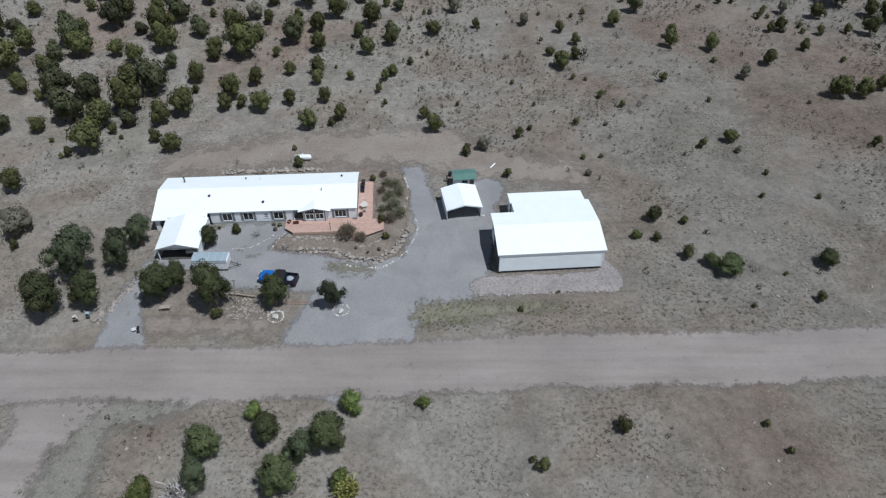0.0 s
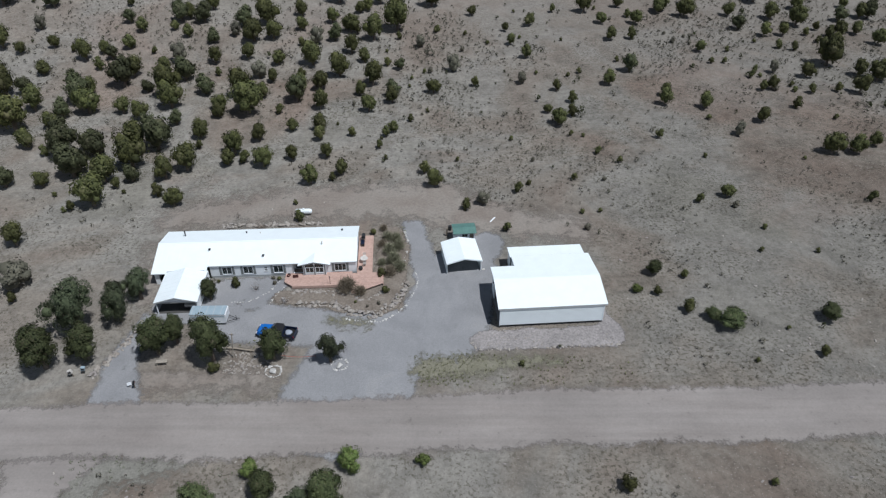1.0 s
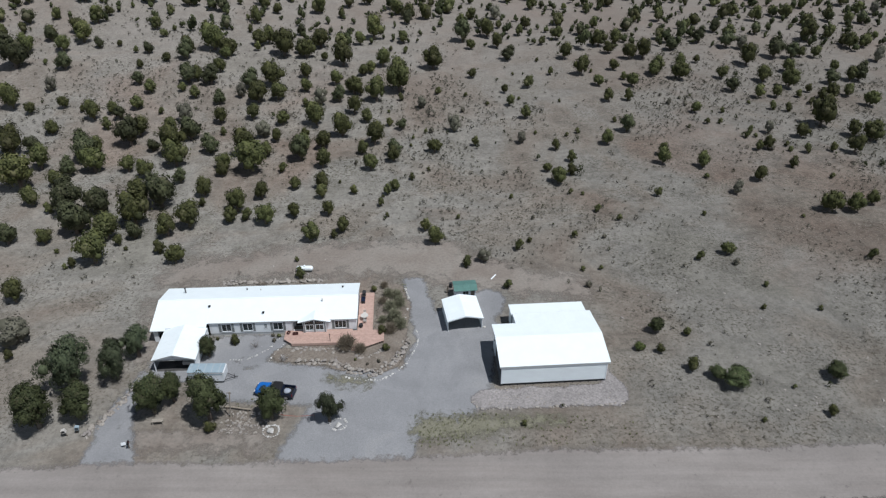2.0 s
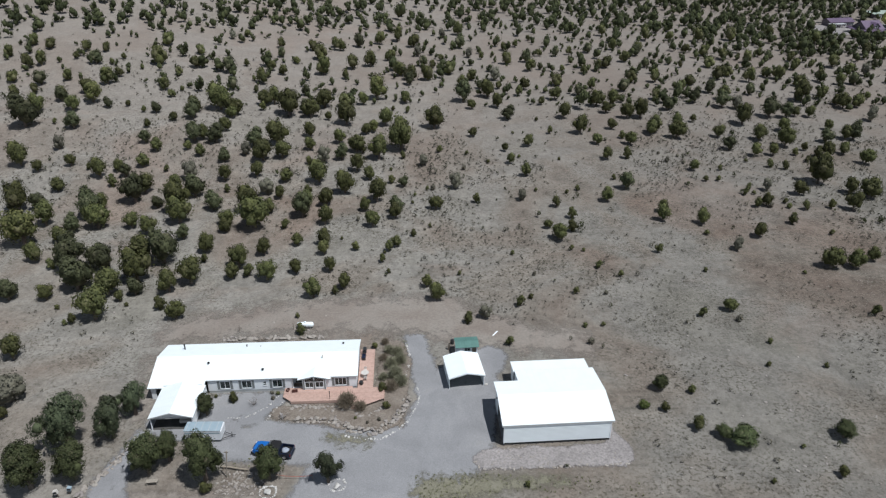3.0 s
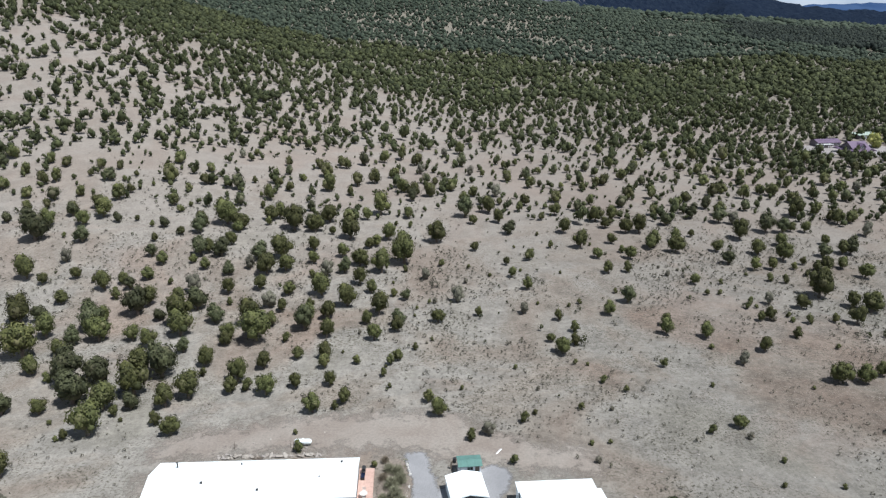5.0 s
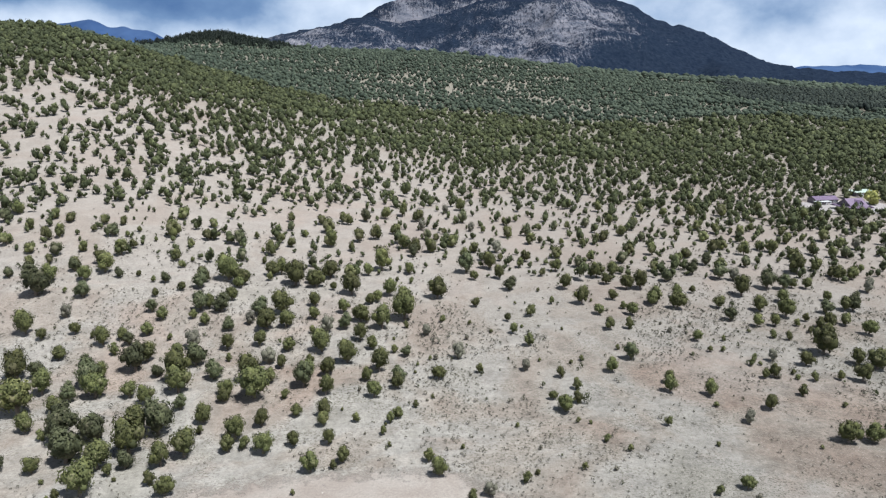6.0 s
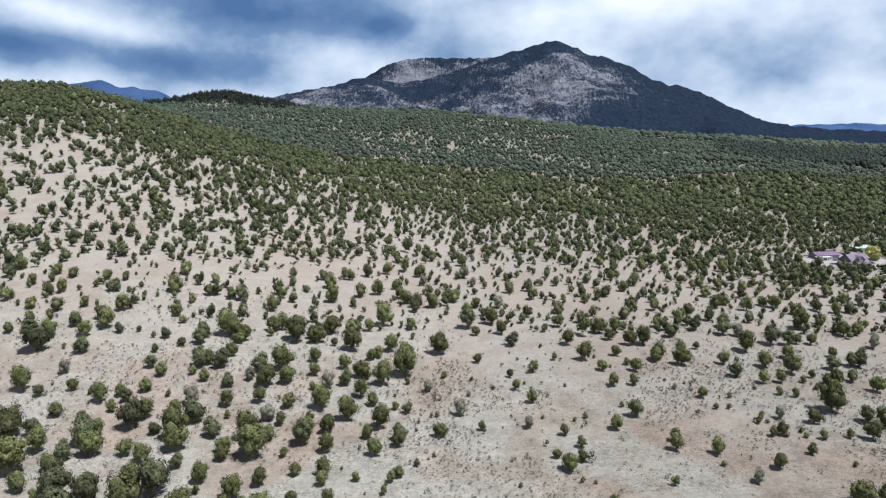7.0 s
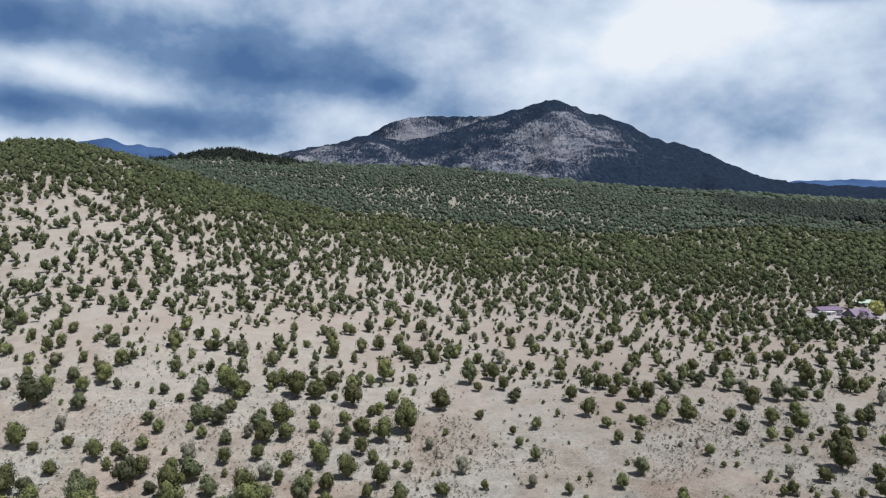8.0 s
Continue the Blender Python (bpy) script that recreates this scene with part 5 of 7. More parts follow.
def weedy_material():
    p = Paint("grey-green weedy soil", 0.95, 0, 0.1)
    c = p.ramp(p.noise(0.4, 6, 0.7), (0.34, (0.180, 0.174, 0.150)), (0.54, (0.214, 0.209, 0.184)), (0.70, (0.242, 0.232, 0.207)))
    p.colour(p.mix(1.0, c, p.ramp(p.noise(4.0, 5, 0.75), (0.35, 0.74), (0.65, 1.16)), "MULTIPLY"))
    p.bump(p.noise(5.0, 6, 0.7), 0.5, 0.08)
    return p.fade("keep", 0.8).m



# ---- the long white house ----
EAVE, RIDGE, MID = 2.6, 3.9, 4.6  # heights of eave and ridge, and how far back the ridge runs
house = thing("house", pose(-36.6, 84.0, 0, 0, 0, 3.2), "long white single-storey house with a white metal roof", "house")
PANES = [(1.85, 3.35, 0.78, 2.22), (5.15, 6.65, 0.78, 2.22), (9.85, 11.35, 0.78, 2.22), (19.45, 21.25, 0.78, 2.22)]
VENT = (8.4, 8.95, 1.2, 2.0)
DOOR = (12.95, 14.45, 0.55, 2.5)
front = PANES + [VENT, DOOR]
part("front_wall", wall_bm(0, 22.8, 0.45, EAVE, 0, 0.2, front), SIDING, house)
part("back_wall", wall_bm(-8.3, 22.8, 0.45, EAVE, 9.0, 9.2), SIDING, house)
part("skirting", merged(block(0.03, 0.04, 0, 22.77, 0.16, 0.45), block(-8.27, 9.04, 0, 22.77, 9.16, 0.45)), PALE_TRIM, house)


def gable_end(x0, x1, ya, yb, mid, eave, ridge, base=0.0):
    return prism([(ya, base), (yb, base), (yb, eave), (mid, ridge - 0.16), (ya, eave)], "x", x0, x1)


part("end_wall", gable_end(22.602, 22.8, 0.2, 9.0, MID, EAVE - 0.12, RIDGE), SIDING, house)
part("end_wall", gable_end(-8.3, -8.1, -1.0, 9.0, MID, EAVE - 0.25, RIDGE), SIDING, house)
part("front_wall", wall_bm(-8.1, -0.02, 0.0, EAVE - 0.3, -1.0, -0.8, [(-7.6, -6.7, 0.05, 2.1)]), SIDING, house)

slope = (RIDGE - EAVE) / (MID + 0.14)
main_line = [(-0.14, EAVE), (MID, RIDGE), (9.6, EAVE)]
left_line = [(-1.3, EAVE - 0.95 * slope), (MID, RIDGE), (9.6, EAVE)]
roof = part("roof", merged(sheet(main_line, "x", -0.2, 23.05, 0.12), sheet(left_line, "x", -8.65, -0.2, 0.12)), METAL_WHITE, house, "white sheet-metal roof")
part("roof_rib", merged(seams(main_line, "x", -0.2, 23.05, 0.9), seams(left_line, "x", -8.65, -0.25, 0.9)), METAL_WHITE, roof)
part("ridge_cap", sheet([(MID - 0.18, RIDGE - 0.01), (MID, RIDGE + 0.05), (MID + 0.18, RIDGE - 0.01)], "x", -8.66, 23.06, 0.03), METAL_WHITE, roof)
part("fascia", block(0.0, -0.165, EAVE - 0.16, 23.05, -0.142, EAVE - 0.01), PALE_TRIM, house)


def window(name, x0, x1, z0, z1, parent, bars, shutters=True, rails=(), y=0.0):
    w = part(name, frame_bm(x0, x1, z0, z1, y - 0.03, y + 0.12, 0.045, bars, rails), SIDING, parent)
    part("pane", block(x0 + 0.05, y + 0.03, z0 + 0.05, x1 - 0.05, y + 0.045, z1 - 0.05), GLASS, w)
    part("sill", block(x0 - 0.05, y - 0.07, z0 - 0.05, x1 + 0.05, y - 0.003, z0 - 0.004), PALE_TRIM, w)
    # dark sheet added behind the glass so that the room looks unlit
    part("blind", block(x0 + 0.06, y + 0.125, z0 + 0.06, x1 - 0.06, y + 0.135, z1 - 0.06), DARK_BACKING, w, "dark sheet added behind the glass for the unlit room")
    if shutters:
        for a in (x0 - 0.42, x1 + 0.06):
            slats = [block(a, y - 0.045, z0 - 0.06, a + 0.36, y - 0.004, z1 + 0.06)]
            slats += [block(a + 0.05, y - 0.06, z0 + 0.02 + k * 0.13, a + 0.31, y - 0.046, z0 + 0.09 + k * 0.13) for k in range(8)]
            part("shutter", merged(*slats), TRIM, w, "grey-green slatted shutter")
    return w


for x0, x1, z0, z1 in PANES:
    window("window", x0, x1, z0, z1, house, [(x0 + x1) / 2] if x1 - x0 < 1.7 else [x0 + 0.6, x1 - 0.6])
window("window", *VENT, house, [], False, [1.6])
# a sheltered entry set back into the front
part("entry_back", block(12.7, 1.25, 0.45, 14.7, 1.35, 2.6), SIDING, house)
part("entry_side", block(12.82, 0.205, 0.45, 12.93, 1.245, 2.6), SIDING, house)
part("entry_side", block(14.47, 0.205, 0.45, 14.58, 1.245, 2.6), SIDING, house)
part("entry_floor", block(12.94, 0.205, 0.45, 14.46, 1.245, 0.54), WOOD_GREY, house)
part("entry_ceiling", block(12.94, 0.205, 2.52, 14.46, 1.245, 2.58), SIDING, house)
# the door's dark colour stands in for shade deep in the entry
door = part("door", merged(block(13.2, 1.19, 0.56, 14.15, 1.24, 2.45, 0.01), block(13.35, 1.175, 0.75, 14.0, 1.188, 1.42), block(13.35, 1.175, 1.57, 14.0, 1.188, 2.3)), SHADE_GREY, house, "front door set back in the entry, coloured dark for its shade")
part("door_handle", tube([(13.3, 1.17, 1.5), (13.3, 1.12, 1.5), (13.4, 1.12, 1.5)], 0.015), CHROME, door)
part("door_frame", frame_bm(13.1, 14.25, 0.545, 2.5, 1.14, 1.17, 0.07), PALE_TRIM, door)
part("entry_post", block(12.86, -0.1, 0.59, 12.98, -0.004, 2.48, 0.01), PALE_TRIM, house)

# the bay with its own little gable
bay = part("bay_front", wall_bm(14.55, 18.15, 0.45, 2.42, -0.6, -0.45, [(14.95, 16.2, 0.95, 2.05), (16.5, 17.75, 0.95, 2.05)]), SIDING, house)
part("bay_gable", prism([(14.0, 2.43), (18.7, 2.43), (16.35, 3.03)], "y", -0.6, -0.45), SIDING, bay)
part("bay_side", block(14.552, -0.448, 0.45, 14.7, -0.002, 2.55), SIDING, bay)
part("bay_side", block(18.0, -0.448, 0.45, 18.148, -0.002, 2.55), SIDING, bay)
bay_line = [(13.8, 2.55), (16.35, 3.14), (18.9, 2.55)]
part("bay_roof", sheet(bay_line, "y", -0.7, 2.3, 0.07), METAL_WHITE, bay)
part("bay_fascia", sheet([(13.8, 2.54), (16.35, 3.13), (18.9, 2.54)], "y", -0.73, -0.703, 0.13), TRIM, bay)
for x in (14.75, 16.35, 17.98):
    part("post", block(x - 0.09, -0.68, 0.45, x + 0.09, -0.602, 2.5, 0.01), TRIM, bay)
for x0, x1 in ((14.95, 16.2), (16.5, 17.75)):
    window("window", x0, x1, 0.95, 2.05, bay, [(x0 + x1) / 2], False, [], -0.6)
# upper lights that follow the slope of the gable
for x0, x1, za, zb in ((14.98, 16.2, 2.46, 2.78), (16.5, 17.72, 2.78, 2.46)):
    part("transom_pane", prism([(x0, 2.16), (x1, 2.16), (x1, zb), (x0, za)], "y", -0.635, -0.625), GLASS, bay)
    # dark panel added on the uncut wall, standing in for the unlit room
    part("transom_frame", prism([(x0 - 0.06, 2.1), (x1 + 0.06, 2.1), (x1 + 0.06, zb + 0.06), (x0 - 0.06, za + 0.06)], "y", -0.624, -0.604), SHADE_GREY, bay)

# pipes and vents on the roof
def on_roof(y):
    return RIDGE - abs(y - MID) * slope


for x, y, h, r, mat, lab in ((-5.2, 7.4, 1.0, 0.11, SHADE_GREY, "tall metal stove pipe"), (4.6, 7.9, 0.35, 0.09, SHADE_GREY, ""), (6.9, 7.6, 0.25, 0.06, CREAM, ""), (-0.3, 2.9, 0.3, 0.14, BLACK, ""), (8.3, 1.4, 0.3, 0.14, BLACK, ""), (20.3, 7.8, 0.28, 0.12, BLACK, ""), (17.4, 3.4, 0.55, 0.09, CREAM, "")):
    z = on_roof(y)
    v = part("roof_vent", tube([(x, y, z - 0.05), (x, y, z + h)], r, 10), mat, house, lab)
    part("vent_cap", tube([(x, y, z + h + 0.002), (x, y, z + h + 0.07)], [r * 1.6, r * 0.6], 10), mat, v)
    part("flashing", tube([(x, y, z - 0.03), (x, y, z + 0.05)], [r * 2.2, r * 1.3], 10), METAL_WHITE, v)

# ---- open carport wing, joined to the house ----
wing = thing("carport", pose(-36.6, 84.0, 0, 0, 0, 3.2), "white gabled carport wing, open in front and dark inside", "carport")
wing_line = [(-6.45, 2.3), (-3.25, 3.2), (-0.05, 2.3)]
wing_roof = part("roof", sheet(wing_line, "y", -8.1, -0.9, 0.1), METAL_WHITE, wing, "white sheet-metal roof")
part("roof_rib", seams(wing_line, "y", -8.1, -1.4, 0.9), METAL_WHITE, wing_roof)
part("gable", prism([(-6.3, 2.25), (-0.2, 2.25), (-3.25, 3.08)], "y", -7.9, -7.8), SIDING, wing)
part("gable_trim", sheet([(-6.45, 2.29), (-3.25, 3.19), (-0.05, 2.29)], "y", -8.13, -8.103, 0.16), PALE_TRIM, wing)
part("header", block(-6.3, -7.92, 2.02, -0.2, -7.79, 2.248), PALE_TRIM, wing)
part("side_wall", block(-0.42, -7.76, 0.0, -0.28, -1.02, 2.2), SIDING, wing)
part("back_wall", block(-6.2, -1.14, 0.0, -0.45, -1.02, 2.7), SIDING, wing)
for y in (-7.85, -5.6, -3.3):
    part("post", block(-6.25, y - 0.06, 0.0, -6.12, y + 0.06, 2.2, 0.01), SIDING, wing)
part("post", block(-0.42, -7.9, 0.0, -0.28, -7.765, 2.2, 0.01), SIDING, wing)
part("side_wall", block(-6.24, -3.2, 0.0, -6.13, -1.15, 2.2), SIDING, wing)
floor = part("floor_slab", block(-6.3, -7.9, 0.0, -0.25, -1.16, 0.09), SHADE_SLAB, wing, "concrete floor painted dark for the carport shade")

# ---- deck round the front and the end ----
deck = thing("deck", pose(-36.6, 84.0, 0, 0, 0, 3.2), "salmon-stained wooden deck round the front and end of the house", "deck")


def boards(x0, y0, x1, y1, z=0.58, w=0.14, cut=None):
    out = []
    n = int((y1 - y0) / (w + 0.012))
    for i in range(n):
        a = y0 + i * (y1 - y0) / n
        xa, xb = (cut(a) if cut else (x0, x1))
        out.append(block(xa, a, z - 0.035, xb, a + w, z))
    return merged(*out)


part("decking", boards(11.7, -3.25, 22.2, -0.06, cut=lambda y: (11.7 + max(0.0, (-2.2 - y) * 1.2), 22.2)), DECKING, deck)
part("decking", boards(22.21, -4.9, 27.1, -0.5, cut=lambda y: (22.21, 27.1 - max(0.0, (-3.3 - y) * 2.0))), DECKING, deck)
part("decking", boards(22.95, -0.48, 25.3, 9.5), DECKING, deck)
part("rim", merged(block(13.0, -3.3, 0.1, 22.2, -3.255, 0.54), block(22.2, -4.96, 0.1, 23.9, -4.905, 0.54), block(27.105, -3.3, 0.1, 27.15, -0.45, 0.54), block(25.305, -0.45, 0.1, 25.35, 9.5, 0.54)), DECKING, deck, "salmon-stained deck skirt")
for x, y in ((13.5, -3.1), (16.5, -3.1), (19.5, -3.1), (22.0, -4.7), (26.8, -0.8), (26.8, -3.0), (25.0, 3.0), (25.0, 6.5), (25.0, 9.2)):
    part("pier", block(x - 0.1, y - 0.1, 0.0, x + 0.1, y + 0.1, 0.53), CONCRETE, deck)

AT_HOUSE = pose(-36.6, 84.0, 0, 0, 0, 3.2)
DECK = 0.582


def flower_box(x, y, turn, long):
    b = thing("flower_box", AT_HOUSE @ pose(x, y, DECK, 0, 0, turn), "low dark red wooden flower box on the deck", "planter", "flower boxes on the deck")
    for y0 in (-0.2, 0.17):
        part("board", block(-long, y0, 0.03, long, y0 + 0.03, 0.34, 0.005), RED_WOOD, b)
    for x0 in (-long, long - 0.03):
        part("board", block(x0, -0.168, 0.03, x0 + 0.03, 0.168, 0.34), RED_WOOD, b)
    part("soil", block(-long + 0.032, -0.166, 0.0, long - 0.032, 0.166, 0.28), BED, b, "dry brown soil")


flower_box(12.25, -0.75, 70, 0.3)
flower_box(13.35, -1.05, 5, 0.42)

grill = thing("barbecue", AT_HOUSE @ pose(23.7, 8.2, DECK, 0, 0, 90), "black covered barbecue grill on the deck", "barbecue")
part("body", block(-0.5, -0.3, 0.55, 0.5, 0.3, 0.85, 0.03), BLACK, grill)
part("lid", prism([(-0.3, 0.852), (0.3, 0.852), (0.28, 1.05), (0.15, 1.17), (-0.12, 1.17), (-0.28, 1.02)], "x", -0.48, 0.48), SHADE_GREY, grill)
part("handle", tube([(-0.3, -0.33, 0.98), (0.3, -0.33, 0.98)], 0.018), CHROME, grill)
for sx in (-0.85, 0.52):
    part("side_shelf", block(sx, -0.25, 0.8, sx + 0.33, 0.25, 0.83), SHADE_GREY, grill)
for sx in (-0.45, 0.4):
    for sy in (-0.25, 0.2):
        part("leg", block(sx, sy, 0, sx + 0.05, sy + 0.05, 0.548), SHADE_GREY, grill)

patio = thing("patio_table", AT_HOUSE @ pose(24.0, 2.3, DECK), "round off-white patio table on the deck", "table")
part("tabletop", tube([(0, 0, 0.70), (0, 0, 0.735)], 0.62, 24), CREAM, patio)
part("stem", tube([(0, 0, 0.03), (0, 0, 0.698)], 0.04, 10), CREAM, patio)
part("base", tube([(0, 0, 0.0), (0, 0, 0.028)], [0.3, 0.26], 16), CREAM, patio)


def white_chair(x, y, turn):
    c = thing("plastic_chair", AT_HOUSE @ pose(x, y, DECK, 0, 0, turn), "off-white plastic garden chair beside the patio table", "chair", "chairs round the patio table")
    part("seat", block(-0.24, -0.24, 0.40, 0.24, 0.24, 0.44, 0.015), CREAM, c)
    part("backrest", merged(*[block(-0.22 + k * 0.094, 0.22, 0.46, -0.155 + k * 0.094, 0.26, 0.84) for k in range(5)], block(-0.24, 0.215, 0.842, 0.24, 0.265, 0.9)), CREAM, c)
    for sx in (-0.23, 0.18):
        for sy in (-0.23, 0.18):
            part("leg", block(sx, sy, 0, sx + 0.05, sy + 0.05, 0.398), CREAM, c)


white_chair(24.0, 3.3, 0)
white_chair(24.1, 1.3, 180)

pot = thing("planter_barrel", AT_HOUSE @ pose(23.5, 0.3, DECK), "dark round planter barrel beside the house corner", "planter")
part("tub", tube([(0, 0, 0), (0, 0, 0.28), (0, 0, 0.55)], [0.28, 0.36, 0.30], 16), SHADE_GREY, pot)
part("hoop", tube([(0, 0, 0.17), (0, 0, 0.2)], 0.35, 16), BLACK, pot)

chest = thing("storage_chest", AT_HOUSE @ pose(23.6, 7.0, DECK, 0, 0, 90), "dark low storage chest against the house wall", "chest")
part("body", block(-0.6, -0.28, 0, 0.6, 0.28, 0.5, 0.02), SHADE_GREY, chest)
part("lid", block(-0.62, -0.3, 0.502, 0.62, 0.3, 0.56, 0.015), NAVY_PAINT, chest)

lamp = thing("deck_post_lamp", AT_HOUSE @ pose(18.9, -3.0, DECK), "thin black post lamp at the edge of the deck", "lamp")
part("post", tube([(0, 0, 0), (0, 0, 1.3)], 0.04), BLACK, lamp)
part("lantern", tube([(0, 0, 1.302), (0, 0, 1.42), (0, 0, 1.5)], [0.07, 0.11, 0.03], 8), SHADE_GREY, lamp)

# ---- metal workshop ----
shop = thing("workshop", pose(8.25, 72.85, 0, 0, 0, 4.2), "large white metal workshop with a shallow white roof", "workshop")
shop_line = [(-0.08, 3.72), (5.3, 4.78), (12.0, 3.72)]
short_line = [(-0.08, 3.72), (5.3, 4.78), (9.0, 4.195)]
shop_roof = part("roof", merged(sheet(shop_line, "x", 3.3, 15.55, 0.12), sheet(short_line, "x", -0.35, 3.3, 0.12)), METAL_WHITE, shop, "white sheet-metal roof")
part("roof_rib", merged(seams(shop_line, "x", 3.35, 15.55, 0.9, 0.012), seams(short_line, "x", -0.35, 3.25, 0.9, 0.012)), METAL_WHITE, shop_roof)
# grey strip put where only the eave's thin shadow line falls
part("fascia", block(-0.33, -0.11, 3.46, 15.53, -0.082, 3.7), PALE_TRIM, shop, "pale grey strip in place of the eave shadow line")
part("front_wall", ribbed(0.0, 15.1, 0.48, 3.6, 0.0, 0.1, 0.23, 0.011), METAL_WHITE, shop, "white ribbed sheet wall")
part("end_wall", prism([(0.12, 0.0), (11.8, 0.0), (11.8, 3.55), (5.3, 4.57), (0.12, 3.52)], "x", 15.0, 15.1), METAL_WHITE, shop)
part("back_wall", block(3.5, 11.7, 0.0, 14.98, 11.8, 3.55), METAL_WHITE, shop)
part("end_wall", prism([(6.4, 0.0), (8.7, 0.0), (8.7, 4.05), (6.4, 4.41)], "x", 0.0, 0.1), METAL_WHITE, shop)
part("end_wall", prism([(0.12, 2.9), (6.38, 2.9), (6.38, 4.41), (5.3, 4.57), (0.12, 3.52)], "x", 0.0, 0.1), METAL_WHITE, shop)
part("end_wall", prism([(0.12, 0.0), (0.7, 0.0), (0.7, 2.88), (0.12, 2.88)], "x", 0.0, 0.1), METAL_WHITE, shop)
part("inner_wall", block(0.12, 8.7, 0.0, 3.4, 8.8, 4.04), METAL_WHITE, shop)
part("inner_wall", block(3.4, 8.82, 0.0, 3.5, 11.69, 3.6), METAL_WHITE, shop)
part("floor_slab", block(-0.05, 0.15, 0.0, 14.95, 8.6, 0.08), CONCRETE, shop)
for k in range(14):
    x = 0.06 + k * 14.98 / 13
    part("pier", block(x - 0.05, 0.02, 0.0, x + 0.05, 0.12, 0.478), SHADE_GREY, shop)
# black board added to stand for the shade in the gap below the wall
part("kick_board", block(0.1, 0.14, 0.09, 14.95, 0.17, 0.478), BLACK, shop)
for x in (-0.02, 15.12):
    part("corner_trim", block(x - 0.06, -0.04, 0.48, x + 0.06, 0.015, 3.43), SIDING, shop)
part("light", block(-0.14, 6.9, 2.6, -0.003, 7.15, 2.8, 0.02), SHADE_GREY, shop)

lean = thing("lean_to", pose(8.25, 72.85, 0, 0, 0, 4.2), "white lean-to shed against the back of the workshop", "shed")
lean_line = [(12.15, 3.35), (15.3, 3.0)]
lean_roof = part("roof", sheet(lean_line, "x", 3.2, 15.1, 0.1), METAL_WHITE, lean)
part("roof_rib", seams(lean_line, "x", 3.2, 15.1, 0.6, 0.01), METAL_WHITE, lean_roof)
part("flashing", ribbed(3.3, 15.0, 3.37, 3.62, 12.08, 0.06, 0.12, 0.02), PALE_TRIM, lean)
part("back_wall", block(3.4, 15.0, 0.0, 14.9, 15.1, 2.9), METAL_WHITE, lean)
part("end_wall", block(14.8, 12.2, 0.0, 14.9, 14.98, 2.85), METAL_WHITE, lean)
part("end_wall", block(3.4, 13.2, 0.0, 3.5, 14.98, 2.85), METAL_WHITE, lean)
part("post", block(3.4, 12.15, 0.0, 3.52, 12.27, 3.2), METAL_WHITE, lean)

# ---- free-standing carport ----
port = thing("carport", pose(0.62, 85.15, 0, 0, 0, 9.5), "small free-standing white metal carport on gravel", "carport")
port_line = [(-0.1, 2.3), (0.25, 2.42), (2.8, 3.05), (5.35, 2.42), (5.7, 2.3)]
port_roof = part("roof", sheet(port_line, "y", -0.35, 5.6, 0.06), METAL_WHITE, port, "white sheet-metal roof")
part("roof_rib", seams(port_line, "y", -0.35, 5.6, 0.75, 0.01), METAL_WHITE, port_roof)
part("gable_trim", sheet([(s, z - 0.01) for s, z in port_line], "y", -0.38, -0.353, 0.2), METAL_WHITE, port)
for x in (0.03, 5.5):
    for y in (0.0, 1.8, 3.6, 5.3):
        part("leg", block(x, y, 0.05, x + 0.07, y + 0.07, 2.24), METAL_WHITE, port)
    part("rail", block(x, -0.15, 0.0, x + 0.07, 5.45, 0.048), METAL_WHITE, port)
    part("side_panel", block(x + 0.02, 0.09, 0.06, x + 0.05, 5.28, 2.2), METAL_WHITE, port)
for y in (0.02, 5.32):
    part("truss", merged(tube([(0.06, y, 2.22), (2.8, y, 2.9), (5.54, y, 2.22)], 0.03, 6)), METAL_WHITE, port)
part("back_panel", prism([(0.1, 0.04), (5.5, 0.04), (5.5, 2.2), (2.8, 2.88), (0.1, 2.2)], "y", 5.42, 5.45), METAL_WHITE, port)
bag = thing("sandbag", pose(6.5, 86.25, 0.0, 0, 0, 20), "white sandbag weight beside the carport leg", "sandbag")
part("sack", merged(block(-0.25, -0.18, 0.03, 0.25, 0.18, 0.2, 0.07)), CREAM, bag)

# ---- green-roofed shed ----
shed = thing("garden_shed", pose(1.9, 93.4, 0, 0, 0, 6), "small pale garden shed with a faded green roof", "shed")
shed_line = [(-0.35, 2.15), (1.0, 2.5), (2.6, 2.2)]
shed_roof = part("roof", sheet(shed_line, "x", -0.2, 3.75, 0.08), GREEN_ROOF, shed, "faded green metal roof")
part("roof_rib", seams(shed_line, "x", -0.2, 3.75, 0.45, 0.03, 0.02), GREEN_ROOF, shed_roof)
part("front_wall", wall_bm(0, 3.5, 0, 2.05, 0, 0.08, [(1.3, 2.3, 1.15, 1.85), (2.6, 3.3, 0.05, 1.95)]), SIDING, shed)
part("side_wall", block(0.0, 0.082, 0, 0.08, 2.3, 2.1), SIDING, shed)
part("side_wall", block(3.42, 0.082, 0, 3.5, 2.3, 2.1), SIDING, shed)
part("back_wall", block(0.082, 2.22, 0, 3.418, 2.3, 2.1), SIDING, shed)
part("door", block(2.63, 0.02, 0.05, 3.27, 0.06, 1.93), WOOD_GREY, shed)
shed_window = part("window", frame_bm(1.3, 2.3, 1.15, 1.85, -0.02, 0.07, 0.06, [1.8]), SIDING, shed)
part("pane", block(1.35, 0.03, 1.2, 2.25, 0.04, 1.8), GLASS, shed_window)

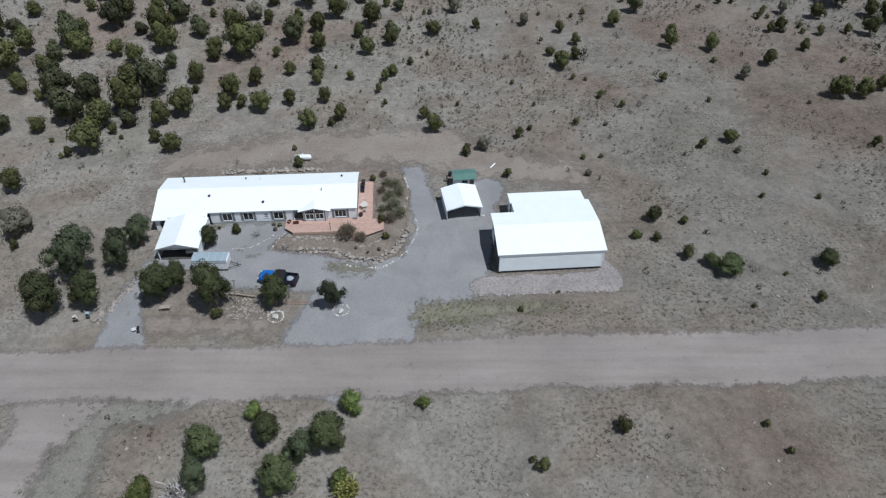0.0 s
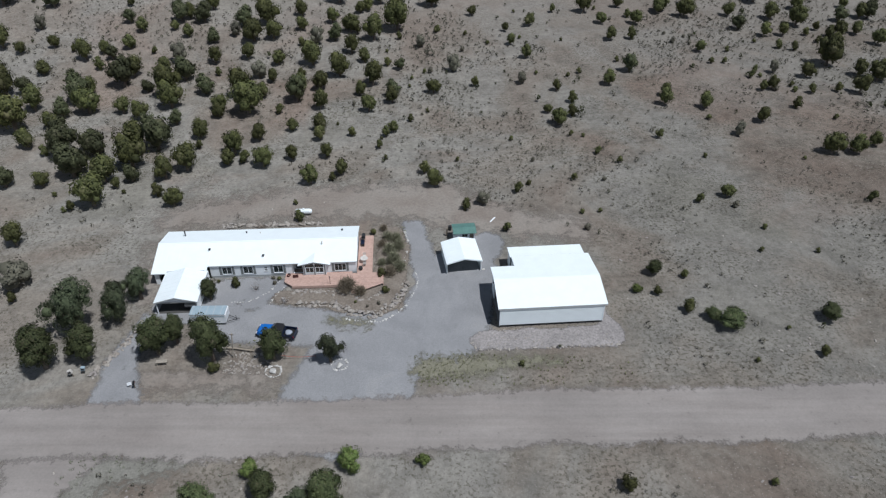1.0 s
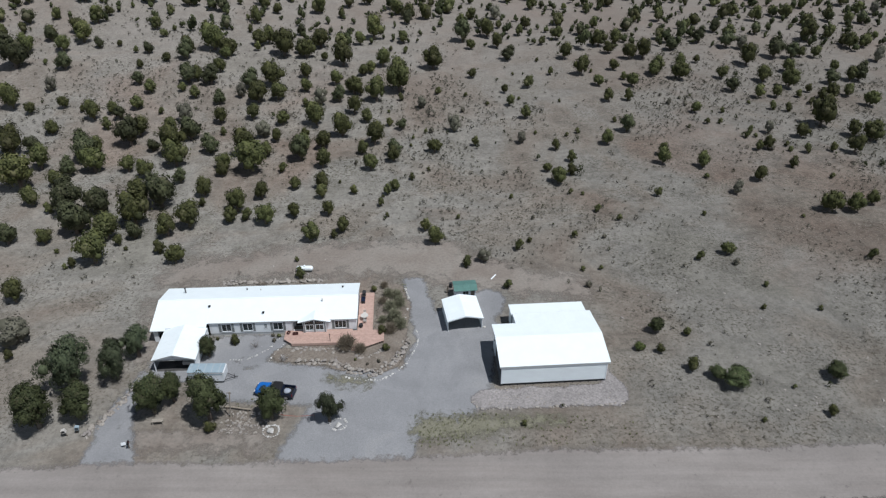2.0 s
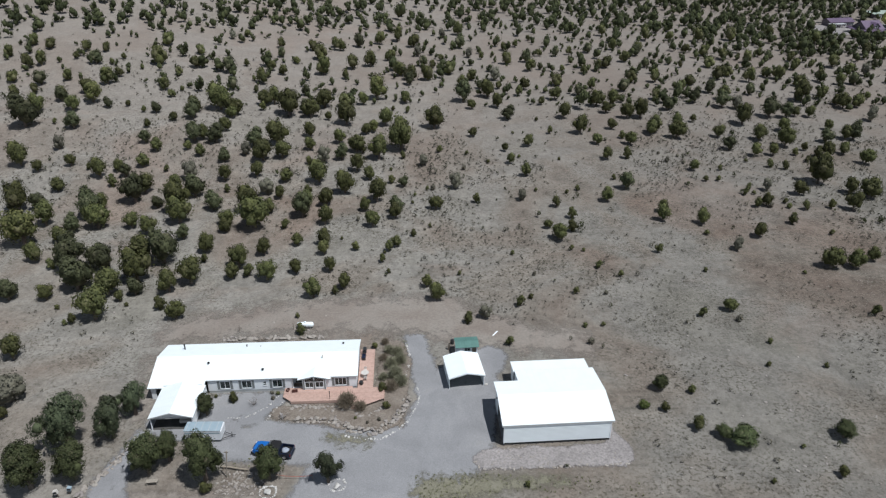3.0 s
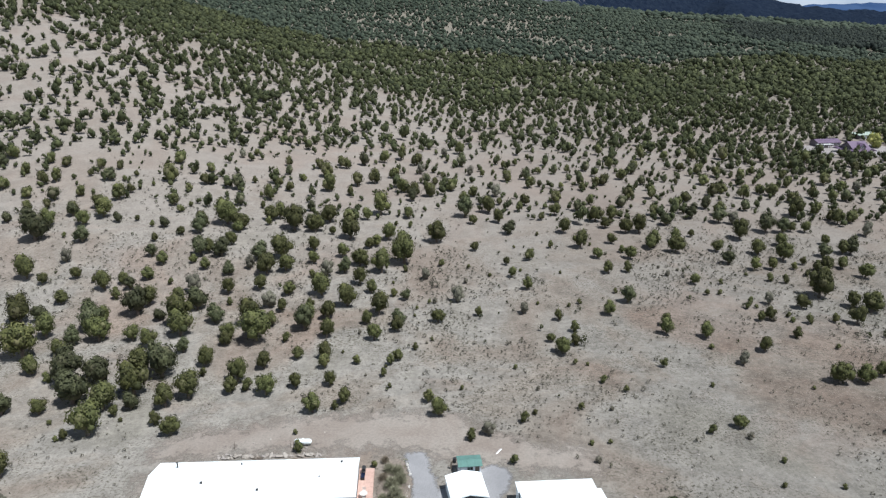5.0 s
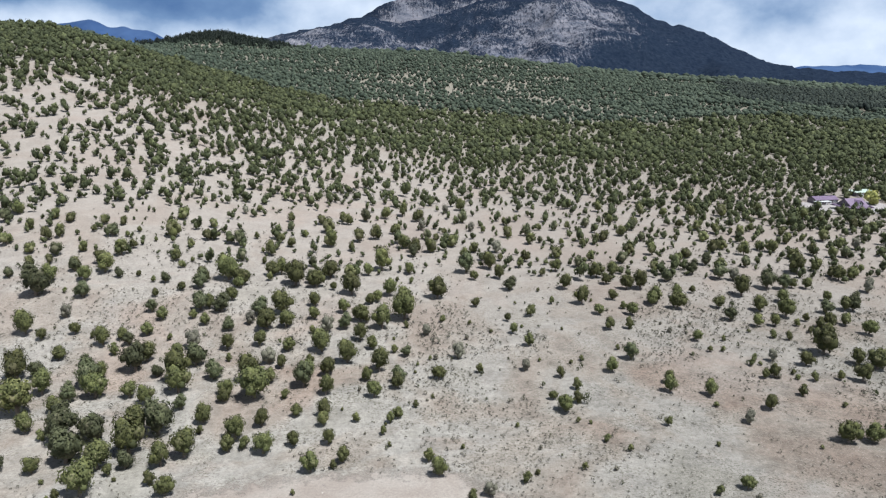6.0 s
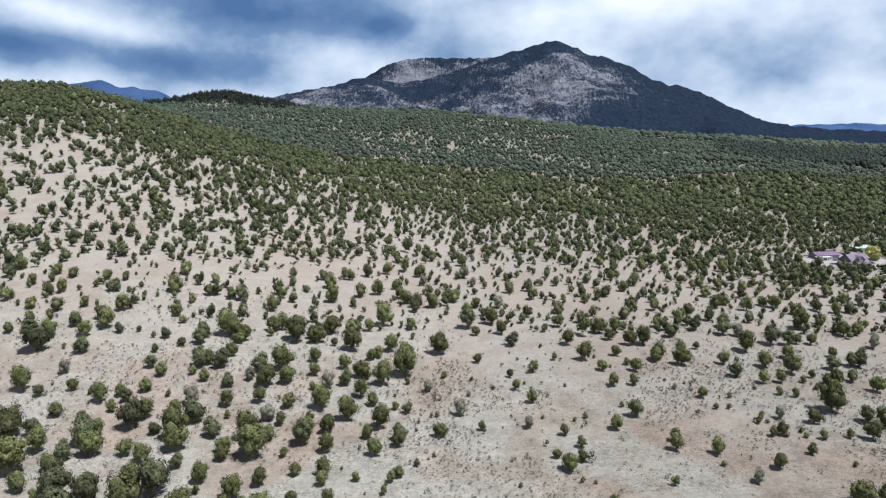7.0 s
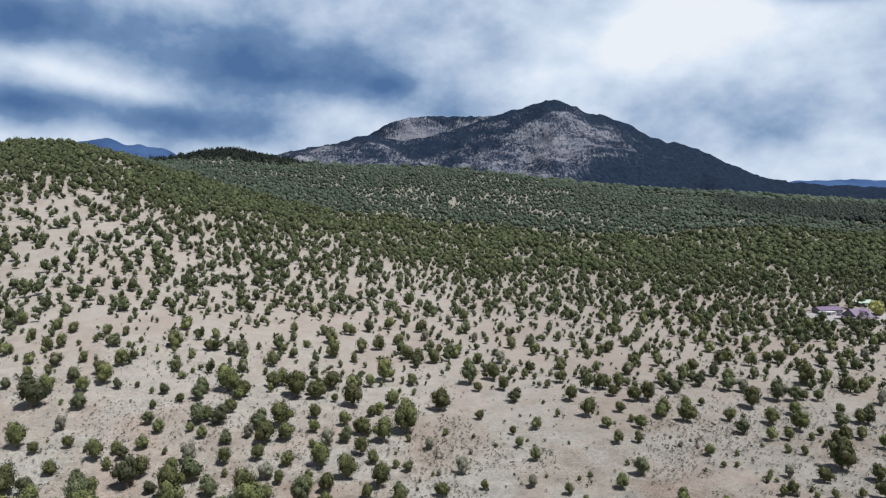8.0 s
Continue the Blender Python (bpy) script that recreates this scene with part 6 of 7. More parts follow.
drum = thing("oil_drum", pose(1.2, 97.3, 0), "dark rusty oil drum standing beside the shed", "drum")
part("barrel", tube([(0, 0, 0), (0, 0, 0.29), (0, 0, 0.3), (0, 0, 0.58), (0, 0, 0.59), (0, 0, 0.88)], [0.29, 0.29, 0.305, 0.305, 0.29, 0.29], 16), SHADE_GREY, drum)
drum2 = thing("scrap_post", pose(0.6, 95.6, 0, 0, 4, 0), "short dark wooden post standing beside the shed", "post")
part("post", block(-0.13, -0.13, 0, 0.13, 0.13, 1.5, 0.02), WOOD_GREY, drum2)
crate = thing("crate", pose(2.4, 97.6, 0, 0, 0, 15), "grey wooden crate behind the shed", "crate")
part("slats", merged(*[block(-0.5, -0.35, 0.02 + k * 0.17, 0.5, 0.35, 0.16 + k * 0.17) for k in range(3)]), WOOD_GREY, crate)
plank = thing("plank", pose(8.8, 100.4, 0.02, 0, 0, 57), "white painted plank lying on bare soil", "plank")
part("board", block(-0.85, -0.12, 0, 0.85, 0.12, 0.06, 0.01), SIDING, plank)

# ---- propane tank ----
tank = thing("propane_tank", pose(-24.9, 102.0, 0, 0, 0, 2), "white horizontal propane tank on short legs", "tank")
part("vessel", tube([(-1.5, 0, 0.72), (-1.44, 0, 0.72), (-1.3, 0, 0.72), (-1.1, 0, 0.72), (1.1, 0, 0.72), (1.3, 0, 0.72), (1.44, 0, 0.72), (1.5, 0, 0.72)], [0.12, 0.28, 0.42, 0.48, 0.48, 0.42, 0.28, 0.12], 18), METAL_WHITE, tank)
part("dome", tube([(0, 0, 1.19), (0, 0, 1.32), (0, 0, 1.37)], [0.2, 0.2, 0.12], 12), METAL_WHITE, tank)
for x in (-0.95, 0.85):
    part("leg", block(x, -0.35, 0.0, x + 0.1, 0.35, 0.32), CONCRETE, tank)
part("band", tube([(-0.95, 0, 0.72), (-0.88, 0, 0.72)], 0.487, 18), PALE_TRIM, tank)

# ---- pickup truck ----
def wheel(parent, x, y, r=0.4, w=0.27):
    t = part("wheel", tube([(x, y - w / 2, r), (x, y - w / 2 + 0.05, r), (x, y + w / 2 - 0.05, r), (x, y + w / 2, r)], [r * 0.9, r, r, r * 0.9], 18), BLACK, parent)
    s = -1 if y < 0 else 1
    part("rim", tube([(x, y + s * (w / 2 + 0.002), r), (x, y + s * (w / 2 + 0.02), r)], [r * 0.62, r * 0.5], 14), CHROME, t)


truck = thing("pickup_truck", pose(-23.75, 71.15, 0.07, 0, 0, 171), "bright blue pickup truck with a black cab roof", "truck")
part("chassis", block(-2.6, -0.8, 0.36, 2.5, 0.8, 0.6, 0.03), BLACK, truck)
part("nose", merged(prism([(0.85, 0.55), (2.35, 0.55), (2.45, 0.75), (2.42, 0.98), (2.25, 1.1), (0.85, 1.17)], "y", -0.97, 0.97), prism([(2.3, 0.55), (2.72, 0.55), (2.8, 0.75), (2.76, 0.92), (2.6, 1.03), (2.3, 1.08)], "y", -0.8, 0.8)), BLUE_PAINT, truck, "bright blue nose of the truck")
part("bonnet", merged(prism([(0.9, 1.175), (2.5, 1.115), (2.6, 1.105), (2.5, 1.17), (1.7, 1.235), (0.9, 1.26)], "y", -0.78, 0.78)), BLUE_PAINT, truck, "blue bonnet with sky reflection in its colour")
part("cab_side", merged(prism([(-1.05, 0.5), (0.848, 0.5), (0.848, 1.18), (-1.05, 1.18)], "y", -0.96, 0.96)), NAVY_PAINT, truck)
part("cab_roof", merged(prism([(-0.95, 1.74), (0.05, 1.74), (0.28, 1.68), (0.28, 1.72), (0.05, 1.82), (-0.85, 1.83), (-1.0, 1.76)], "y", -0.72, 0.72)), BLACK, truck, "black cab roof")
part("greenhouse", prism([(-1.04, 1.182), (0.846, 1.182), (0.26, 1.70), (-0.98, 1.738)], "y", -0.74, 0.74), SHADE_GREY, truck, "dark tinted cab windows")
part("windscreen", prism([(0.86, 1.2), (0.9, 1.2), (0.32, 1.70), (0.29, 1.70)], "y", -0.7, 0.7), GLASS, truck)
for s in (-1, 1):
    part("side_window", block(-0.85, s * 0.745 - 0.004, 1.24, 0.3, s * 0.745 + 0.004, 1.62), GLASS, truck)
    part("mirror", block(0.55, s * 1.0 - 0.06, 1.16, 0.75, s * 1.0 + 0.06, 1.34, 0.02), BLACK, truck)
    part("bed_side", block(-2.72, s * 0.93 - 0.05, 0.5, -1.07, s * 0.93 + 0.05, 1.16, 0.02), NAVY_PAINT, truck)
    part("headlight", block(2.68, s * 0.75 - 0.17, 0.82, 2.79, s * 0.75 + 0.17, 1.0, 0.02), LAMP_CLEAR, truck)
    part("tail_light", block(-2.775, s * 0.9 - 0.07, 0.75, -2.725, s * 0.9 + 0.07, 1.1, 0.01), LAMP_RED, truck)
    for x in (-1.85, 1.75):
        wheel(truck, x, s * 0.84)
        part("fender", tube([(x - 0.52, s * 0.965, 0.5), (x - 0.36, s * 0.975, 0.8), (x, s * 0.98, 0.92), (x + 0.36, s * 0.975, 0.8), (x + 0.52, s * 0.965, 0.5)], 0.05, 6), BLACK, truck)
part("bed_floor", block(-2.7, -0.87, 0.62, -1.07, 0.87, 0.68), BLACK, truck)
part("bed_front", block(-1.12, -0.87, 0.69, -1.062, 0.87, 1.16), NAVY_PAINT, truck)
part("tailgate", block(-2.79, -0.86, 0.6, -2.726, 0.86, 1.15, 0.015), NAVY_PAINT, truck)
part("bumper", block(2.81, -0.9, 0.5, 2.93, 0.9, 0.72, 0.03), BLACK, truck)
part("bumper", block(-2.92, -0.85, 0.48, -2.8, 0.85, 0.66, 0.03), CHROME, truck)
part("grille", merged(*[block(2.785, -0.5, 0.76 + k * 0.07, 2.805, 0.5, 0.79 + k * 0.07) for k in range(4)]), BLACK, truck)
load = thing("tarp_bundle", pose(-22.0, 70.85, 0.752, 0, 0, 160), "pale blue-grey tarpaulin bundle lying in the truck bed", "tarpaulin")
v, f = BALL[2]
lump = 1 + (np.random.default_rng(4).random(len(v)) - 0.5)[:, None] * 0.3
o = mesh_from("bundle", v * lump * np.array([0.55, 0.5, 0.24]) + np.array([0, 0, 0.2]), f, plain("pale tarpaulin", (0.45, 0.50, 0.58), 0.7, 0, 0.3, 0.3, 3.0))
o.parent = load

# ---- cargo trailer ----
trailer = thing("cargo_trailer", pose(-34.1, 74.25, 0.07, 0, 0, 1.0), "pale enclosed cargo trailer with a blue-grey roof", "trailer")
part("body", merged(prism([(-2.55, 0.42), (2.3, 0.42), (2.55, 0.6), (2.62, 1.9), (2.5, 2.05), (-2.55, 2.05)], "y", -0.98, 0.98)), plain("white trailer panels", (0.80, 0.83, 0.85), 0.45, 0, 0.4, 0.12, 1.0), trailer)
roof_t = part("roof", prism([(-1.0, 2.06), (1.0, 2.06), (0.9, 2.14), (0.0, 2.19), (-0.9, 2.14)], "x", -2.58, 2.5), BLUE_GREY, trailer, "pale blue-grey trailer roof")
for k in range(5):
    part("roof_bow", prism([(-0.98, 2.1), (-0.9, 2.16), (0.0, 2.21), (0.9, 2.16), (0.98, 2.1)], "x", -2.3 + k * 1.05, -2.24 + k * 1.05), PALE_TRIM, roof_t)
part("stripe", block(-2.5, -0.99, 1.55, 2.4, -0.982, 1.78), BLUE_GREY, trailer, "blue-grey stripe along the side")
part("corner_rail", merged(*[block(-2.57, y - 0.03, 1.98, 2.5, y + 0.03, 2.055) for y in (-0.97, 0.97)]), CHROME, trailer)
part("tongue", merged(tube([(2.3, -0.8, 0.42), (3.9, 0, 0.42)], 0.05, 6), tube([(2.3, 0.8, 0.42), (3.9, 0, 0.42)], 0.05, 6), tube([(3.85, 0, 0.42), (4.25, 0, 0.44)], 0.06, 8)), BLACK, trailer)
part("jack", tube([(3.7, 0.1, 0.02), (3.7, 0.1, 0.95)], 0.04, 8), SHADE_GREY, trailer)
for s in (-1, 1):
    for x in (-0.75, 0.1):
        wheel(trailer, x, s * 1.06, 0.33, 0.2)
    part("fender", prism([(-1.15, 0.45), (-1.05, 0.72), (0.4, 0.72), (0.5, 0.45), (0.47, 0.45), (0.38, 0.69), (-1.03, 0.69), (-1.12, 0.45)], "y", s * 1.08 - 0.12, s * 1.08 + 0.12), BLACK, trailer)
part("rear_door", block(-2.6, -0.85, 0.5, -2.552, 0.85, 1.98), SIDING, trailer)

# ---- something pale parked under the carport wing ----
car = thing("parked_car", pose(-37.9, 79.0, 0.095, 0, 0, 93), "pale sedan car parked nose-out under the carport wing", "car")
paint = plain("pale silver car paint", (0.50, 0.50, 0.50), 0.3, 0.3, 0.5, 0.1, 1.5)
part("body", prism([(-2.2, 0.35), (2.1, 0.35), (2.25, 0.55), (2.1, 0.8), (1.0, 0.93), (-1.6, 0.95), (-2.25, 0.85)], "y", -0.86, 0.86), paint, car)
part("cabin", prism([(-1.55, 0.952), (0.98, 0.935), (0.3, 1.4), (-0.9, 1.42)], "y", -0.7, 0.7), SHADE_GREY, car)
part("roof", prism([(-0.95, 1.425), (0.35, 1.405), (0.25, 1.45), (-0.85, 1.47)], "y", -0.66, 0.66), paint, car)
for s in (-1, 1):
    for x in (-1.35, 1.35):
        wheel(car, x, s * 0.78, 0.31, 0.2)
    part("headlight", block(2.0, s * 0.62 - 0.16, 0.6, 2.2, s * 0.62 + 0.16, 0.74, 0.02), LAMP_CLEAR, car)

# ---- stones, beds and small things of the yard ----
def rock_mesh(seed, material):
    rng = np.random.default_rng(seed)
    v, f = BALL[2]
    cut = rng.normal(size=(9, 3)) * np.array([1, 1, 1.3])
    cut /= np.linalg.norm(cut, axis=1)[:, None]
    p = v.copy()
    for c in cut:
        over = np.maximum(p @ c - rng.uniform(0.30, 0.60), 0)
        p = p - over[:, None] * c
    p = p * np.array([1.15, 0.85, 0.68]) * 0.8
    p[:, 2] += 0.22
    ob = mesh_from("stone", p, f, material)
    me = ob.data
    bpy.data.objects.remove(ob)
    return me


WHITEWASH = plain("whitewashed stone", (0.66, 0.65, 0.62), 0.9, 0, 0.2, 0.3, 4.0)
STONES = [rock_mesh(200 + i, ROCK) for i in range(6)]
WHITE_STONES = [rock_mesh(210 + i, WHITEWASH) for i in range(3)]
pick = random.Random(31)


def along(points, step):
    """Even steps along a bent line."""
    out, left = [], 0.0
    for (x0, y0), (x1, y1) in zip(points, points[1:]):
        length = math.hypot(x1 - x0, y1 - y0)
        s = left
        while s < length:
            out.append((x0 + (x1 - x0) * s / length, y0 + (y1 - y0) * s / length))
            s += step
        left = s - length
    return out


def stones(owner, points, size, spread=0.1, z=0.0, name="stone", kinds=STONES):
    for x, y in points:
        k = size * pick.uniform(0.5, 1.4)
        m = Matrix.LocRotScale((x + pick.uniform(-spread, spread), y + pick.uniform(-spread, spread), z - 0.03), Euler((pick.uniform(-0.2, 0.2), pick.uniform(-0.2, 0.2), pick.uniform(0, 6.3))), (k, k, k * pick.uniform(0.8, 1.15)))
        share(name, pick.choice(kinds), owner, m)


# planting bed in front of the deck
loose_patch("planting_bed", [(-24.5, 79.4, 1.6, -15, 79.2, 2.4), (-15, 78.6, 2.6, -9.5, 79.0, 3.2), (-9, 80, 3.0, -8.0, 92, 2.6), (-8, 90, 2.4, -8.6, 96.5, 1.8)], BED, "brown planting bed between the deck and the drive", z=0.08, soft=0.8, seed=17)
rock_wall = thing("rock_wall", Matrix(), "low dry wall of pale rough boulders round the bed", "rock wall")
bend = [(-22.2, 77.4), (-19.2, 77.6), (-17.5, 77.6), (-15.7, 77.1), (-13.9, 75.6), (-11.7, 75.1), (-10.0, 75.0), (-8.0, 76.9), (-6.3, 79.5), (-5.5, 82.4)]
stones(rock_wall, along(bend, 0.42), 0.52, 0.16)
stones(rock_wall, along([(x + 0.1, y + 0.5) for x, y in bend], 0.42), 0.48, 0.22, 0.24)
stones(rock_wall, along([(x - 0.2, y + 1.2) for x, y in bend[3:]], 0.55), 0.40, 0.4, 0.1)
deck_rocks = thing("rock_wall", Matrix(), "rough pale rocks stacked below the edge of the deck", "rock wall")
stones(deck_rocks, along([(-23.2, 80.9), (-18.5, 80.9), (-15.0, 80.9), (-12.8, 79.3), (-10.3, 79.8), (-8.6, 81.0)], 0.45), 0.5, 0.2)
stones(deck_rocks, along([(-22.8, 80.3), (-16, 80.2), (-12.6, 78.6), (-9.6, 78.9)], 0.8), 0.45, 0.35)
edging = thing("stone_edging", Matrix(), "line of small whitewashed stones edging the drive", "edging")
for line in ([(-14.2, 74.6), (-11.6, 74.0), (-9.1, 74.1), (-7.1, 75.6), (-5.5, 77.8), (-4.3, 81.1), (-3.9, 83.8), (-4.5, 85.9)], [(-26.5, 77.5), (-25.8, 79.5), (-24.7, 82.1)], [(-32.1, 78.3), (-29.7, 78.4), (-28.1, 79.7), (-26.7, 81.1), (-25.7, 83.4)], [(-6.8, 97.2), (-6.0, 94.3), (-6.0, 91.1), (-6.3, 88.1)]):
    stones(edging, along(line, 0.42), 0.30, 0.05, kinds=WHITE_STONES)
side_stones = thing("stone_edging", Matrix(), "pale stones along the narrow gravel side drive", "edging")
stones(side_stones, along([(-47.8, 63.4), (-46.6, 65.5), (-45.6, 68.2), (-44.7, 70.5), (-44.4, 74)], 0.45), 0.62, 0.15)
stones(side_stones, along([(-47.2, 63.2), (-46.2, 65.3), (-45.2, 68.0), (-44.4, 70.2)], 0.6), 0.48, 0.2)
back_stones = thing("stone_edging", Matrix(), "pale stones in a row behind the house", "edging")
stones(back_stones, along([(-38.2, 97.9), (-34.0, 98.4), (-27.1, 98.8), (-21, 99)], 0.5), 0.68, 0.2)
stones(back_stones, along([(-38.4, 98.6), (-36.5, 99.0), (-34.8, 98.7)], 0.5), 0.45, 0.2)
rock_field = thing("rock_garden", Matrix(), "loose heap of pale rocks beside the drive entrance", "rocks")
stones(rock_field, [(pick.uniform(-30, -23.8), pick.uniform(63.8, 67.8)) for _ in range(150)], 0.27, 0.1)
pad_stones = thing("stone_edging", Matrix(), "broken stones along the edge of the rock apron", "edging")
stones(pad_stones, along([(4.0, 69.6), (4.6, 68.3), (10, 68.5), (17, 68.9), (25.5, 69.4)], 0.55), 0.32, 0.15)
stones(pad_stones, [(pick.uniform(4.5, 26.0), pick.uniform(69.0, 72.0)) for _ in range(190)], 0.22, 0.1)
stones(pad_stones, along([(7.8, 72.2), (12.2, 72.4)], 0.5), 0.3, 0.2)
for cx, cy in ((-23.0, 64.1), (-14.2, 65.3)):
    ring = thing("stone_ring", Matrix(), "ring of whitewashed stones round a pale boulder", "stone ring", "stone rings at the entrance")
    stones(ring, [(cx + math.cos(a * 0.286) * 1.1, cy + 0.2 + math.sin(a * 0.286) * 1.05) for a in range(22)], 0.27, 0.05, kinds=WHITE_STONES)
    stones(ring, [(cx, cy)], 0.95, 0.02, name="boulder", kinds=WHITE_STONES)
strays = thing("field_stones", Matrix(), "single pale stones lying across the open soil", "rocks")
stones(strays, [(pick.uniform(-60, 60), pick.uniform(33, 50)) for _ in range(60)] + [(pick.uniform(28, 70), pick.uniform(63, 110)) for _ in range(60)] + [(pick.uniform(-70, -20), pick.uniform(100, 118)) for _ in range(40)], 0.3, 0.1)


# bare and twiggy bushes
def bush_mesh(seed, twigs, spread, leaf=0.03):
    rng = np.random.default_rng(seed)
    a, lift = rng.uniform(0, 6.3, twigs), rng.uniform(0.35, 1.35, twigs)
    way = np.stack([np.cos(a) * np.cos(lift) * spread, np.sin(a) * np.cos(lift) * spread, np.sin(lift)], -1)
    root = rng.normal(size=(twigs, 3)) * np.array([0.05, 0.05, 0.0])
    start = root + way * rng.uniform(0.1, 0.75, twigs)[:, None]
    end = start + (way * 0.8 + rng.normal(size=(twigs, 3)) * 0.35) * rng.uniform(0.09, 0.20, twigs)[:, None]
    side = np.cross(way, rng.normal(size=(twigs, 3)))
    side *= leaf / np.linalg.norm(side, axis=1)[:, None]
    v = np.stack([start - side * 0.6, start + side * 0.6, end + side * 1.2, end - side * 1.2], 1).reshape(-1, 3)
    v[:, 2] = np.maximum(v[:, 2], 0.01)
    k = np.arange(twigs) * 4
    return v, np.concatenate([np.stack([k, k + 1, k + 2], -1), np.stack([k, k + 2, k + 3], -1)])


def bush_material(name, a, b):
    p = Paint(name, 0.9, 0, 0.1)
    island = p.node("ShaderNodeNewGeometry").outputs["Random Per Island"]
    return p.colour(p.mix(island, a, b)).m


TWIG_BROWN = bush_material("brown bare twigs", (0.115, 0.092, 0.068), (0.27, 0.235, 0.175))
TWIG_SAGE = bush_material("grey-green twigs", (0.115, 0.120, 0.075), (0.285, 0.282, 0.195))
TWIG_GREY = bush_material("silvery dead twigs", (0.25, 0.24, 0.235), (0.52, 0.51, 0.50))
YOUNG = bush_material("yellow-green new leaves", (0.13, 0.145, 0.04), (0.34, 0.33, 0.12))


def bush(x, y, w, h, material, label, seed, z=0.0, twigs=2400, leaf=0.0075):
    b = thing("bush", Matrix.LocRotScale((x, y, z + float(land(x, y))), Euler((0, 0, seed)), (w, w, h)), label, "bush", "bushes in the yard")
    v, f = bush_mesh(seed, twigs, 0.62, leaf)
    o = mesh_from("twig_crown", v, f, material)
    o.parent = b
    part("stems", merged(*[tube([(0, 0, -0.03), (math.cos(k * 1.3) * 0.16, math.sin(k * 1.3) * 0.16, 0.25), (math.cos(k * 1.3) * 0.33, math.sin(k * 1.3) * 0.33, 0.6)], [0.022, 0.014, 0.006], 5) for k in range(5)]), BARK, b)


bush(-14.8, 81.0, 3.2, 3.0, TWIG_BROWN, "large brown leafless bush in front of the deck", 3, twigs=3400)
bush(-12.7, 80.2, 2.2, 2.0, TWIG_BROWN, "small reddish-brown leafless bush below the deck", 4)
for i, (x, y, w, h) in enumerate([(-10.2, 92.6, 1.8, 1.5), (-9.4, 94.6, 2.0, 1.8), (-8.8, 90.6, 2.6, 2.4), (-8.0, 88.0, 2.8, 2.6), (-8.4, 84.9, 2.4, 2.2), (-7.0, 86.2, 2.6, 2.3), (-9.9, 87.6, 1.8, 1.4), (-8.0, 94.0, 2.4, 2.0), (-10.3, 97.2, 1.6, 1.4), (-7.4, 91.8, 2.4, 2.4)]):
    bush(x, y, w, h, TWIG_SAGE if i % 4 else TWIG_BROWN, "grey-green twiggy bush in the bed beside the deck" if i % 4 else "brown twiggy bush in the bed beside the deck", 10 + i)
bush(-29.0, 81.3, 2.0, 1.7, TWIG_GREY, "thin grey leafless bush in the gravel court", 22, twigs=160, leaf=0.012)
bush(-24.0, 78.3, 2.0, 1.2, TWIG_GREY, "thin grey leafless bush beside the path", 23, twigs=160, leaf=0.012)
bush(-28.4, 37.4, 4.0, 3.6, TWIG_GREY, "silvery half-dead juniper crown below the road", 24, twigs=420, leaf=0.014)
bush(-10.4, 38.2, 3.0, 2.6, YOUNG, "yellow-green leafing bush below the road", 25, twigs=1200, leaf=0.03)
bush(-69.5, 76.0, 5.0, 1.6, TWIG_GREY, "low grey thicket of dead brush", 26, twigs=900)
for i, (x, y, w) in enumerate([(-35.3, 83.0, 0.7), (-26.8, 83.9, 0.7), (-25.8, 83.7, 0.8), (-26.4, 82.6, 0.8), (-13.3, 78.3, 0.6), (-9.7, 77.9, 0.7), (-6.9, 79.0, 0.6), (-11.4, 77.3, 0.6)]):
    plant(("low", i % 2), x, y, w, w * 0.9, i * 1.3)
plant(("round", 1), -9.7, 84.6, 1.7, 1.6, 2.0)
tagged(plant(("grey", 0), -66.4, 82.2, 6.4, 4.4, 0.4), "sprawling grey-green juniper thicket on open soil", "tree")
plant(("cone", 0), -32.3, 82.0, 1.5, 2.1, 0.6)
plant(("lively", 0), -11.9, 95.9, 1.3, 1.2, 1.0)

# ---- posts, boxes and odds and ends by the entrance ----
pole = thing("wooden_pole", pose(-29.03, 66.8, 0, -2, 6, 0), "thin leaning wooden pole beside the drive", "pole")
part("shaft", tube([(0, 0, 0), (0, 0, 2.3), (0.03, 0, 4.6)], [0.10, 0.09, 0.08], 8), PALE_WOOD, pole)
part("crosspiece", block(-0.25, -0.04, 4.3, 0.25, 0.04, 4.4), WOOD_GREY, pole)
beam = thing("log_barrier", pose(-28.4, 68.15, 0, 0, 0, -8), "pale log lying on low stumps beside the drive", "log")
part("log", tube([(-2.0, 0, 0.36), (-0.6, 0.05, 0.38), (0.8, -0.03, 0.37), (2.0, 0, 0.35)], [0.12, 0.115, 0.11, 0.1], 9), plain("barkless pale log", (0.40, 0.35, 0.28), 0.85, 0, 0.2, 0.3, 3.0), beam)
for x in (-1.5, 1.5):
    part("stump", tube([(x, 0, 0), (x, 0, 0.262)], [0.17, 0.14], 9), WOOD_GREY, beam)
rope = thing("rope_barrier", Matrix(), "faded red rope strung low across the entrance", "rope")
part("rope", tube([(-22.4, 66.6, 0.75), (-21.3, 66.55, 0.58), (-20, 66.5, 0.5), (-18.7, 66.5, 0.57), (-17.6, 66.5, 0.74)], 0.03, 6), RED_ROPE, rope)
for x in (-22.45, -17.55):
    part("stake", tube([(x, 66.55, 0), (x, 66.55, 0.9)], 0.04, 6), WOOD_GREY, rope)
bench = thing("bench", pose(-38.5, 65.6, 0, 0, 0, 6), "small weathered grey wooden bench under the trees", "bench")
